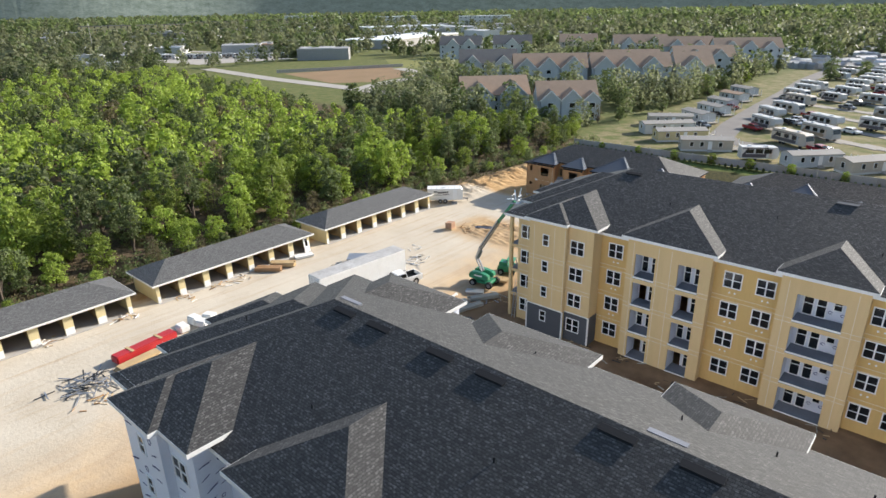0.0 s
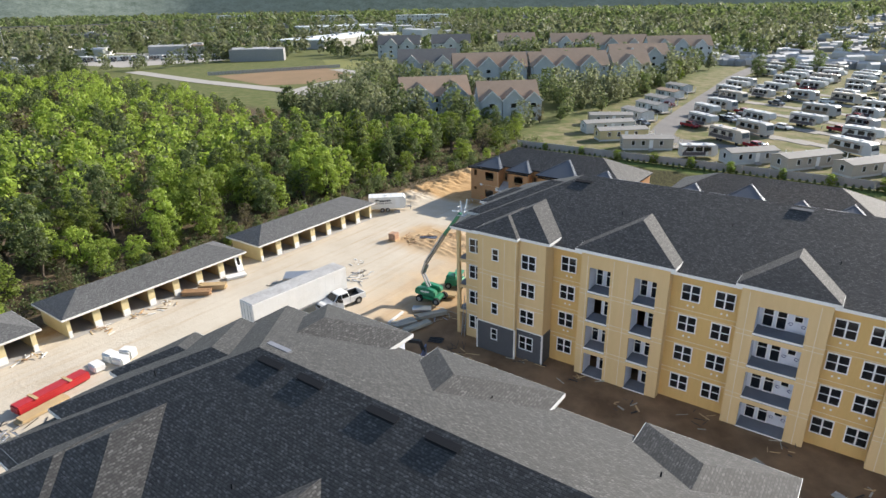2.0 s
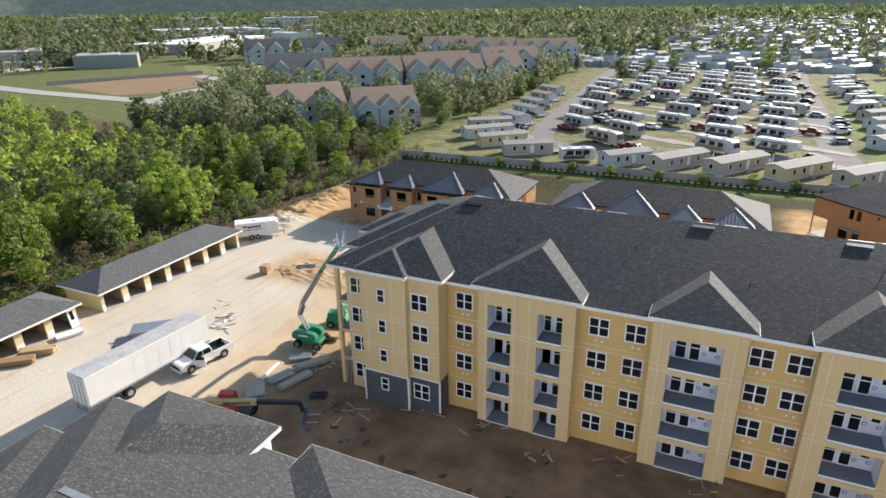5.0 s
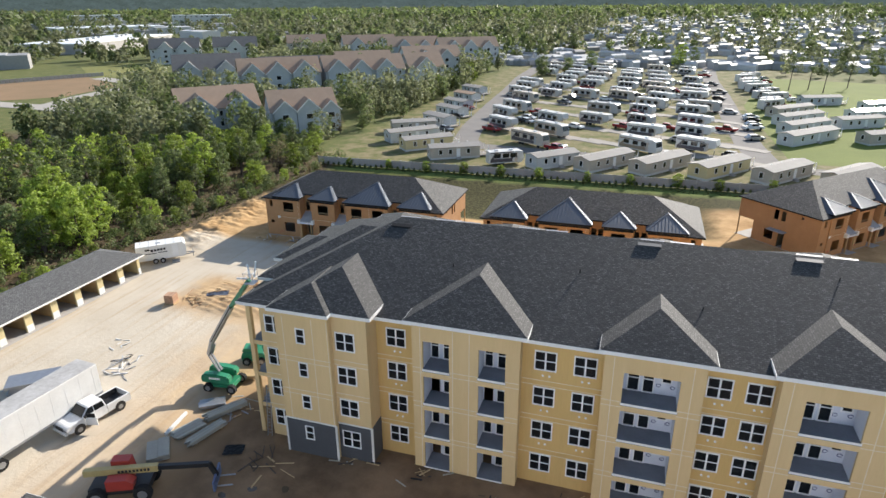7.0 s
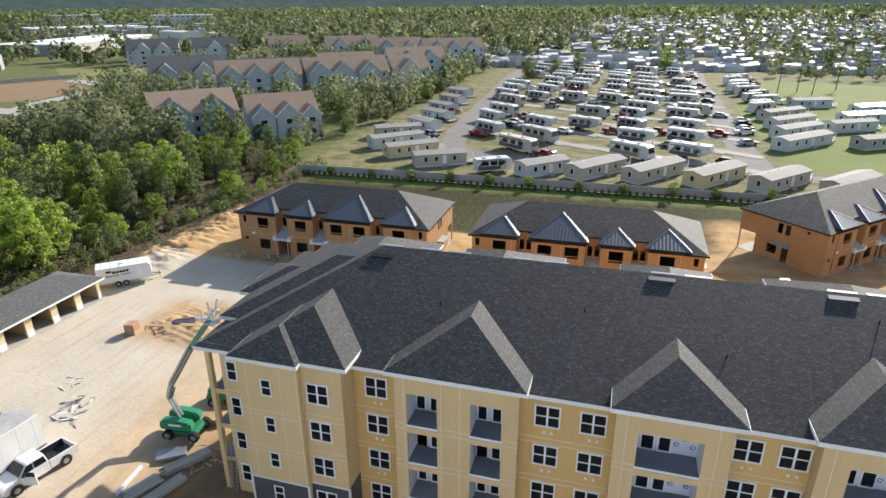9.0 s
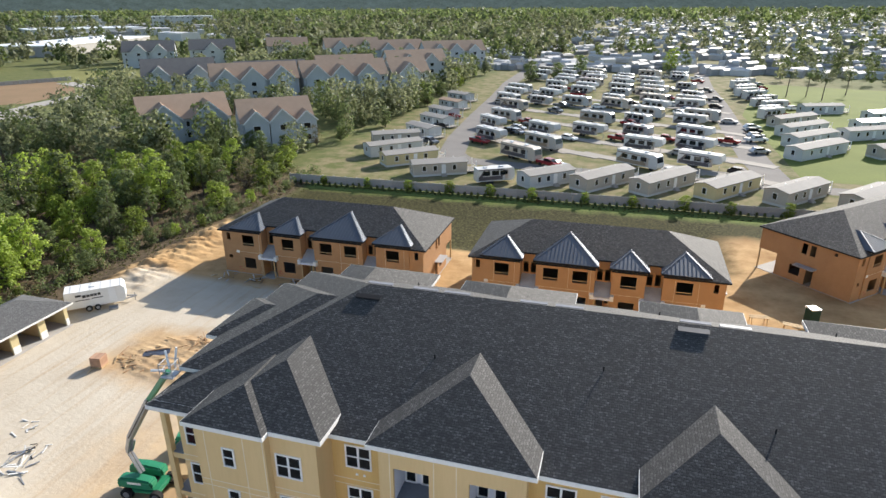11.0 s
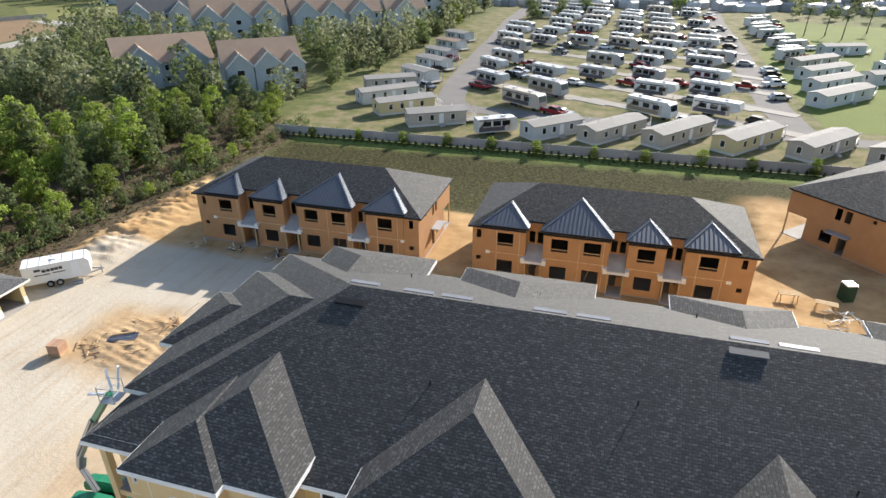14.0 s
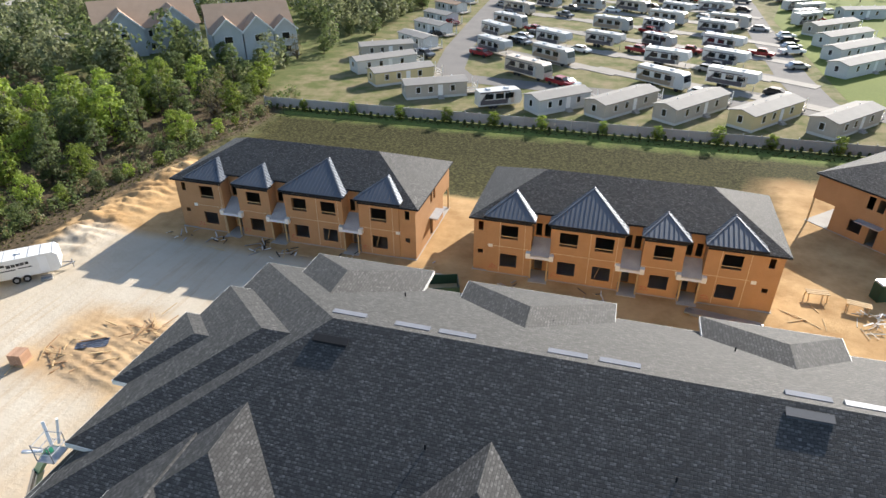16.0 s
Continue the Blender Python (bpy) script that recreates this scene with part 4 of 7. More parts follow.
def woods_edge(y):
    """x of the eastern edge of the woods."""
    return -74.5 + 5.5 * smooth(60, 118, y) + 1.2 * noise.noise((y * 0.15, 0, 0))


def scatter(rng, inside, x0, y0, x1, y1, gap):
    """Points on a jittered lattice that lie inside."""
    out = []
    x = x0
    while x < x1:
        y = y0
        while y < y1:
            px, py = x + rng.uniform(-0.45, 0.45) * gap, y + rng.uniform(-0.45, 0.45) * gap
            if inside(px, py):
                out.append((px, py))
            y += gap
        x += gap
    return out


rng = np.random.default_rng(7)


def NORTH_EDGE(x):
    """y of the northern edge of the woods."""
    return float(np.interp(x, (-375, -240, -150, -100, -90), (152, 131, 110, 119, 134)))



near_points = scatter(rng, lambda x, y: x < woods_edge(y) - 1 and y < NORTH_EDGE(x), -101, -22, -66, 150, 4.7)
for x, y in near_points:
    bright = 0.6 + 0.35 * noise.noise((x * 0.05, y * 0.05, 4))
    bright -= 0.3 * smooth(50, 90, y)
    edge = woods_edge(y) - x
    r = rng.random()
    kind = int(rng.integers(0, 4)) if r < bright else (6 if r > 0.9 else int(rng.choice((4, 5, 7, 7))))
    tree(kind, x, y, rng.uniform(0.6, 1.12) * (0.75 if edge < 4 else 1.0) * (1 - 0.2 * smooth(88, 112, y)), "woods beside the yard")
# saplings and brush along the edge
for y in np.arange(-18, 118, 3.1):
    yy = y + rng.uniform(-1.2, 1.2)
    if 64 < yy < 70 or rng.random() < 0.25:
        continue
    tree(int(rng.choice((3, 1, 6, 5))), woods_edge(yy) + rng.uniform(0.6, 2.8), yy, rng.uniform(0.2, 0.42), "saplings along the woods edge")
tree(5, -49, 306, 1.3, "spreading trees in the park")
tree(5, -65, 402, 1.4, "spreading trees in the park")
tree(5, -29, 338, 1.4, "spreading trees in the park")
tree(0, 15, 362, 1.5, "spreading trees in the park")
tree(5, 86, 413, 1.4, "spreading trees in the park")
tree(5, 96, 381, 1.4, "spreading trees in the park")
tree(5, 1, 520, 1.4, "spreading trees in the park")
tree(5, -54, 479, 1.4, "spreading trees in the park")
tree(5, 108, 369, 1.3, "spreading trees in the park")
tree(4, 22, 368, 1.3, "spreading trees in the park")
tree(5, -38, 318, 1.1, "spreading trees in the park")


def palm(x, y, height):
    """A slim palm: leaning trunk and a head of arching fronds."""
    p = thing("palm_tree", pose(x, y, 0), "tall slim palm on the mown lawn", "palm", "palms on the lawn")
    bm = bmesh.new()
    tube(bm, (0, 0, -0.2), (0.3, 0.1, height), 0.2, 0.13, 7)
    part("trunk", bm, BARK, p)
    bm = bmesh.new()
    for k in range(16):
        a, lift = k * 2.4, 0.9 - 0.09 * k
        row = []
        for i in range(5):
            u = i / 4
            c = Vector((0.3 + math.cos(a) * 2.1 * u, 0.1 + math.sin(a) * 2.1 * u, height + lift * u * 1.2 - 1.5 * u * u))
            w = Vector((-math.sin(a), math.cos(a), 0)) * 0.32 * (1 - abs(u - 0.4)) * (1 if u < 1 else 0.2)
            row.append((bm.verts.new(c - w - Vector((0, 0, 0.12))), bm.verts.new(c), bm.verts.new(c + w - Vector((0, 0, 0.12)))))
        for q, r in zip(row, row[1:]):
            bm.faces.new((q[0], q[1], r[1], r[0]))
            bm.faces.new((q[1], q[2], r[2], r[1]))
    part("fronds", bm, LEAF2, p)


for px, py, ph in ((52.8, 278, 9.5), (60, 280, 9.0), (63.5, 272, 8.0), (76, 290, 9.0)):
    palm(px, py, ph)
# belt of trees between the houses and the park
belt = scatter(rng, lambda x, y: -84 < x < -70.5 - 0.02 * (y - 120) and y > 122, -95, 122, -60, 330, 8.5)
for x, y in belt:
    tree(int(rng.choice((0, 4, 5, 5, 7, 6))), x, y, rng.uniform(0.6, 1.0) * (0.7 if y < 180 else 1), "belt of trees by the park")


def joined_trees(name, points, label, leaves, size, leaf, loose=0.45, wide=0.27, heights=(8, 12)):
    """A far stand of trees as one mesh of leaf sprays."""
    g = np.random.default_rng(len(points))
    protos = []
    for k in range(6):
        h = g.uniform(*heights)
        v, f = leaf_cloud(g, crown_blobs(g, h, h * wide, 0.1), leaves, size, loose)
        protos.append((np.array(v), np.array(f)))
    vs, fs, n = [], [], 0
    for i, (x, y, s) in enumerate(points):
        v, f = protos[i % 6]
        a = g.uniform(0, 6.28)
        c, sn = math.cos(a), math.sin(a)
        rot = np.array(((c, sn, 0), (-sn, c, 0), (0, 0, 1)))
        vs.append(v @ rot * s + np.array((x, y, 0)))
        fs.append(f + n)
        n += len(v)
    if not vs:
        return
    vs, fs = np.concatenate(vs), np.concatenate(fs)
    me = bpy.data.meshes.new(name)
    me.vertices.add(len(vs))
    me.vertices.foreach_set("co", vs.astype(np.float32).ravel())
    me.loops.add(len(fs) * 4)
    me.loops.foreach_set("vertex_index", fs.astype(np.int32).ravel())
    me.polygons.add(len(fs))
    me.polygons.foreach_set("loop_start", np.arange(0, len(fs) * 4, 4, dtype=np.int32))
    me.update(calc_edges=True)
    me.materials.append(leaf)
    tagged(new(name, me), label, "trees", kind="stuff")


deep = scatter(rng, lambda x, y: y < NORTH_EDGE(x) + 4, -330, -60, -101, 205, 5.1)
mixes = [[], [], []]
for x, y in deep:
    b = 0.52 + 0.4 * noise.noise((x * 0.04, y * 0.04, 4))
    mixes[0 if rng.random() < b else (1 if rng.random() < 0.85 else 2)].append((x, y, rng.uniform(0.55, 1.12) * (1 - 0.3 * smooth(NORTH_EDGE(x) - 40, NORTH_EDGE(x), y))))
for pts, leaf, lab in zip(mixes, (LEAF, LEAF2, LEAF3), ("dense bright green woodland", "darker trees among the woodland", "bare brownish trees among the woodland")):
    joined_trees("woodland", pts, lab, 230, 0.46, leaf, 0.4, 0.36, (6.5, 10))

# brush and brambles on the floor of the woods
brush = [[], []]
for k in range(900):
    y = rng.uniform(-20, 128)
    x = woods_edge(y) + 3.5 - abs(rng.normal(0, 7))
    if x < -69.2 or y > 62:
        brush[k % 3 == 0].append((x, y, rng.uniform(0.5, 1.2)))
joined_trees("undergrowth", brush[0], "low green brush under the trees", 46, 0.16, LEAF2, 0.5, 0.6, (0.9, 1.9))
joined_trees("undergrowth", brush[1], "dry brown brush under the trees", 40, 0.13, LEAF3, 0.6, 0.6, (0.9, 1.7))

# ---------------------------------------------------------------- boundary fence and planting
FENCE = [(-68.5, 119.6), (-20, 120.6), (30, 121.2), (75, 121.8)]


def fence_run(pts):
    f = thing("boundary_fence", pose(0, 0, 0), "long pale board fence above the grass bank", "fence")
    bm = bmesh.new()
    box(bm, -1.16, -0.03, 0.1, 1.16, 0.03, 1.75)
    panel = part_mesh("panel", bm, FENCEMAT)
    bm = bmesh.new()
    box(bm, -0.07, -0.07, -0.2, 0.07, 0.07, 1.95)
    post = part_mesh("post", bm, FENCEMAT)
    for (xa, ya), (xb, yb) in zip(pts, pts[1:]):
        d = math.hypot(xb - xa, yb - ya)
        n = round(d / 2.44)
        turn = math.degrees(math.atan2(yb - ya, xb - xa))
        for i in range(n):
            u, w = (i + 0.5) / n, i / n
            share("panel", panel, f, pose(xa + (xb - xa) * u, ya + (yb - ya) * u, 0, 0, 0, turn))
            share("post", post, f, pose(xa + (xb - xa) * w, ya + (yb - ya) * w, 0, 0, 0, turn))


FENCEMAT = surface("fence_boards", (0.46, 0.44, 0.41), (0.36, 0.34, 0.32), scale=0.6, rough=0.8, each=0.08)
fence_run(FENCE)
rg = np.random.default_rng(3)
v, f = leaf_cloud(rg, [(0, 0, 0.22, 0.26, 1.2), (0, 0, 0.5, 0.2, 1.2)], 70, 0.14)
SHRUB = bpy.data.meshes.new("foliage")
SHRUB.from_pydata([tuple(p) for p in v], [], f)
SHRUB.materials.append(LEAF2)
for i in range(104):
    x = -67 + i * 1.25
    y = 118.9 + (x + 68) * 0.018
    ob = share("shrub", SHRUB, None, pose(x, y, ground_height(x, y), 0, 0, rg.uniform(0, 360)) @ Matrix.Diagonal((1, 1, rg.uniform(0.8, 1.3), 1)))
    tagged(ob, "small clipped dark shrub at the foot of the fence", "shrub", "hedge along the fence")
for i in range(14):
    x = -60 + i * 8.3 + rg.uniform(-1, 1)
    tree(int(rg.choice((1, 3))), x, 119.2 + (x + 68) * 0.018, rg.uniform(0.28, 0.4), "saplings along the fence")

# rough grass tufts over the bank and along the woods
rt = np.random.default_rng(17)
tv, tf = [], []
for k in range(4200):
    if k < 800:
        x, y = rt.uniform(-66, 70), rt.uniform(118, 119.4)
    else:
        y = rt.uniform(-20, 118)
        x = woods_edge(y) + rt.normal(2.2, 1.8)
        if -69.5 < x and y < 61:
            continue
    z = ground_height(x, y)
    for q in range(3):
        a = rt.uniform(0, 6.28)
        w, h = rt.uniform(0.07, 0.16), rt.uniform(0.05, 0.17)
        c, sn = math.cos(a) * w, math.sin(a) * w
        lx, ly = rt.uniform(-0.1, 0.1, 2)
        n = len(tv)
        tv += [(x - c, y - sn, z - 0.03), (x + c, y + sn, z - 0.03), (x + lx + c * 0.5, y + ly + sn * 0.5, z + h), (x + lx - c * 0.7, y + ly - sn * 0.7, z + h * 0.8)]
        tf.append((n, n + 1, n + 2, n + 3))
me = bpy.data.meshes.new("grass_tufts")
me.from_pydata(tv, [], tf)
me.materials.append(leaf_material("rough_grass", (0.14, 0.14, 0.045), (0.085, 0.09, 0.03)))
tagged(new("grass_tufts", me), "rough olive grass tufts along the fence and woods", "grass", kind="stuff")

# ---------------------------------------------------------------- park: roads, homes, vehicles
def road(name, pts, width, mat, label):
    bm = bmesh.new()
    z = 0.03 + 0.006 * int(name.split("_")[1])
    rows = []
    for i, p in enumerate(pts):
        a, b = Vector(pts[max(0, i - 1)]), Vector(pts[min(len(pts) - 1, i + 1)])
        n = (b - a).normalized()
        n = Vector((-n.y, n.x))
        c = Vector(p)
        rows.append([bm.verts.new((*(c + n * s * width / 2), z)) for s in (-1, 1)])
    for r0, r1 in zip(rows, rows[1:]):
        bm.faces.new((r0[0], r0[1], r1[1], r1[0]))
    tagged(part(name, bm, mat), label, "road", kind="structure")


ASPHALT = surface("pale_asphalt", (0.22, 0.205, 0.19), (0.165, 0.155, 0.145), scale=0.25, rough=0.9)
PAD = surface("concrete_pad", (0.32, 0.295, 0.26), (0.26, 0.24, 0.21), scale=0.4)
road("road_1", [(-38, 143), (-44, 153), (-47, 172), (-50, 208), (-53, 254), (-57, 300), (-58, 360)], 6.5, ASPHALT, "pale asphalt lane through the park")
road("road_2", [(-41, 147), (-30, 145.5), (-15, 144), (0, 142.5), (20, 142), (34, 141), (80, 139)], 5.5, ASPHALT, "pale asphalt lane behind the homes")
road("road_3", [(30, 140), (25.6, 147), (24.6, 165), (24.7, 186), (25.2, 217), (26.2, 255), (26.2, 300), (28, 337), (33, 400)], 6.5, ASPHALT, "pale asphalt lane between parked caravans")
for k, y in enumerate((160, 176, 194, 212, 230, 250)):
    road("road_%d" % (4 + k), [(-44 - k * 1.5, y + 16), (-17, y + 2), (2, y - 6), (26, y - 14)], 4.0, ASPHALT, "narrow lane between rows of caravans")
    for j in range(9):
        x = -38 + j * 7.5
        yy = y + 8 - j * 3.2
        bm = bmesh.new()
        box(bm, -1.6, -7, -0.1, 1.6, 7, 0.1 + 0.004 * j)
        ob = part("pad", bm, PAD)
        ob.matrix_basis = pose(x, yy + 3, 0, 0, 0, 58)
        tagged(ob, "pale concrete parking pad in the grass", "pad", "parking pads", "")


def gable_house(bm, x0, y0, x1, y1, z0, ze, rise, over=0.25):
    """Returns nothing; adds a gabled roof slab along x over a box."""
    ym = (y0 + y1) / 2
    a = [(x0 - over, y0 - over, ze), (x1 + over, y0 - over, ze), (x1 + over, ym, ze + rise), (x0 - over, ym, ze + rise), (x0 - over, y1 + over, ze), (x1 + over, y1 + over, ze)]
    lo = [bm.verts.new(p) for p in a]
    hi = [bm.verts.new((p[0], p[1], p[2] + 0.14)) for p in a]
    for q in ((0, 1, 2, 3), (3, 2, 5, 4)):
        bm.faces.new([hi[i] for i in q])
        bm.faces.new([lo[i] for i in q][::-1])
    for i, j in ((0, 1), (1, 2), (2, 5), (5, 4), (4, 3), (3, 0)):
        bm.faces.new((lo[i], lo[j], hi[j], hi[i]))


def mobile_home(x, y, turn, length, wallmat, roofmat, label, porch_end=1):
    """A single-wide home: long side from its origin along local +x, 4.4 m deep."""
    h = thing("mobile_home", pose(x, y, 0, 0, 0, turn), label, "mobile home", "homes in the park")
    W = 4.4
    bm = bmesh.new()
    box(bm, 0, 0, 0.45, length, W, 2.65)
    ym = W / 2
    for xx in (0, length):
        p = [bm.verts.new(q) for q in ((xx, 0, 2.65), (xx, W, 2.65), (xx, ym, 3.2))]
        bm.faces.new(p)
    part("wall", bm, wallmat, h)
    bm = bmesh.new()
    box(bm, 0.05, 0.05, -0.1, length - 0.05, W - 0.05, 0.45)
    part("skirting", bm, SIDEWHITE, h)
    bm = bmesh.new()
    gable_house(bm, 0, 0, length, W, 0, 2.6, 0.58)
    part("roof", bm, roofmat, h)
    for u in (0.16, 0.36, 0.72):
        window(h, u * length, -0.03, 2.3, 0.9, 1.2, 0)
    window(h, 0.0 - 0.03, W / 2 + 0.5, 2.3, 0.9, 1.2, 0, -90)
    bm = bmesh.new()
    box(bm, 0.52 * length, -0.05, 0.46, 0.52 * length + 0.9, 0.0, 2.4)
    part("door", bm, VINYL, h)
    bm = bmesh.new()
    for k in range(3):
        box(bm, 0.52 * length - 0.1, -0.4 - k * 0.3, 0, 0.52 * length + 1.0, -0.1 - k * 0.3, 0.5 - k * 0.17)
    part("step", bm, CONCRETE, h)
    for u in (0.25, 0.5, 0.8):
        bm = bmesh.new()
        tube(bm, (u * length, W * 0.6, 2.8), (u * length, W * 0.6, 3.4), 0.09)
        part("vent_pipe", bm, VINYL, h)
    if porch_end:
        p = new("porch")
        p.parent = h
        bm = bmesh.new()
        box(bm, length, 0.4, 0.3, length + 2.2, W - 0.4, 0.5)
        part("deck", bm, PAD, p)
        for yy in (0.5, W - 0.6):
            bm = bmesh.new()
            box(bm, length + 2.05, yy, 0.3, length + 2.17, yy + 0.12, 2.5)
            part("post", bm, VINYL, p)
        bm = bmesh.new()
        for zz in (0.9, 1.35):
            box(bm, length, 0.42, zz, length + 2.15, 0.48, zz + 0.07)
            box(bm, length + 2.1, 0.42, zz, length + 2.16, W - 0.42, zz + 0.07)
        part("rail", bm, VINYL, p)
    return h


HOMES = [(-10.3, 127.1, 53, 14, TAN, HOMEROOF, "tan single-wide home with grey roof by the fence"), (0.8, 127.6, 53, 15, TAN, HOMEROOF, "greige single-wide home with grey roof by the fence"),
         (12.2, 127.4, 51, 14.5, BLOCK, HOMEROOF, "cream single-wide home with pale porch"), (23.7, 127.0, 49, 13.5, TAN, HOMEROOF, "beige single-wide home beside the lane"),
         (35.5, 126.5, 49, 13.5, TAN, HOMEROOF, "beige single-wide home near the lane end"), (-21.0, 126.8, 45, 11, BLUESIDE, HOMEROOF, "grey-blue home behind a round shrub"),
         (-45.5, 129.4, 30, 11.5, TAN, HOMEROOF, "grey-tan home with white windows and porch"), (-54.0, 135.8, 42, 12.5, BLOCK, HOMEROOF, "cream yellow home beside the dry lawn"),
         (-61.0, 143.6, 45, 13.5, SIDEWHITE, HOMEROOF, "pale grey home with white skirting"), (-65.5, 156.5, 32, 12, TAN, HOMEROOF, "grey home beyond the dry lawn"),
         (-63.0, 174.0, -36, 10.5, SIDEWHITE, HOMEROOF, "white cottage with a gabled porch"), (-64.0, 189.5, -33, 10.5, SIDEWHITE, HOMEROOF, "white cottage with grey roof by the lane"),
         (-66, 204, -33, 10, BLUESIDE, HOMEROOF, "blue-grey cottage by the lane"), (-68, 222, -33, 10, SIDEWHITE, BROWNROOF, "small white cottage by the lane"),
         (-70, 240, -33, 10, BLUESIDE, HOMEROOF, "turquoise-grey cottage by the lane"),
         (34.3, 165.6, 46, 18, SIDEWHITE, HOMEROOF, "long white home beside the green"), (36.4, 180.6, 44, 16, SIDEWHITE, HOMEROOF, "white home with grey roof in a row"),
         (37.3, 194.5, 42, 16, SIDEWHITE, HOMEROOF, "white home in a row beside the green"), (37.6, 208.3, 42, 16, TAN, HOMEROOF, "pale tan home in a row beside the green"),
         (51, 193, 30, 14, SIDEWHITE, HOMEROOF, "white home standing on the green"), (58, 208, 30, 14, SIDEWHITE, VINYL, "white home with a white roof on the green"), (52, 172, 30, 13, TAN, HOMEROOF, "tan home at the edge of the green"), (50, 236, 20, 13, BLUESIDE, HOMEROOF, "grey home beyond the green"),
         (66, 226, 30, 14, SIDEWHITE, VINYL, "white home behind the green"), (82, 190, 42, 14, TAN, HOMEROOF, "tan home on the green")]
for hx, hy, ht, hl, wm, rm, lab in HOMES:
    mobile_home(hx, hy, ht, hl, wm, rm, lab)


def wheel_pair(parent, x, y0, y1, r, w=0.24, rims=True):
    for y in (y0, y1):
        bm = bmesh.new()
        tube(bm, (x, y - w / 2, r), (x, y + w / 2, r), r, None, 14)
        wh = part("wheel", bm, RUBBER, parent)
        if not rims:
            continue
        bm = bmesh.new()
        tube(bm, (x, y - w / 2 - 0.015, r), (x, y + w / 2 + 0.015, r), r * 0.55, None, 10)
        part("rim", bm, STEEL, wh)


def profile(name, pts, y0, y1, mat, parent, label=""):
    """A body pressed from a side outline in x, z."""
    bm = bmesh.new()
    a = [bm.verts.new((x, y0, z)) for x, z in pts]
    b = [bm.verts.new((x, y1, z)) for x, z in pts]
    bm.faces.new(a)
    bm.faces.new(b[::-1])
    n = len(pts)
    for i in range(n):
        bm.faces.new((a[i], b[i], b[(i + 1) % n], a[(i + 1) % n]))
    return part(name, bm, mat, parent, label)


CARPAINTS = {"red": surface("red_car_paint", (0.30, 0.02, 0.025), rough=0.25, bump=0), "white": surface("white_car_paint", (0.84, 0.84, 0.83), rough=0.25, bump=0),
             "black": surface("black_car_paint", (0.02, 0.02, 0.024), rough=0.2, bump=0), "silver": surface("silver_car_paint", (0.45, 0.46, 0.48), rough=0.25, metal=0.4, bump=0),
             "grey": surface("grey_car_paint", (0.12, 0.13, 0.14), rough=0.25, bump=0)}
RVBODY = surface("rv_shell", (0.54, 0.53, 0.51), (0.44, 0.43, 0.41), scale=0.5, rough=0.4, bump=0, each=0.22)
RVTAN = surface("rv_shell_tan", (0.55, 0.47, 0.38), (0.47, 0.40, 0.33), scale=0.5, rough=0.4, bump=0)
STRIPE = surface("rv_stripe", (0.10, 0.09, 0.10), (0.07, 0.06, 0.07), scale=0.8, rough=0.35, bump=0)
STRIPE2 = surface("rv_stripe_tan", (0.32, 0.24, 0.17), (0.25, 0.19, 0.13), scale=0.8, rough=0.35, bump=0)


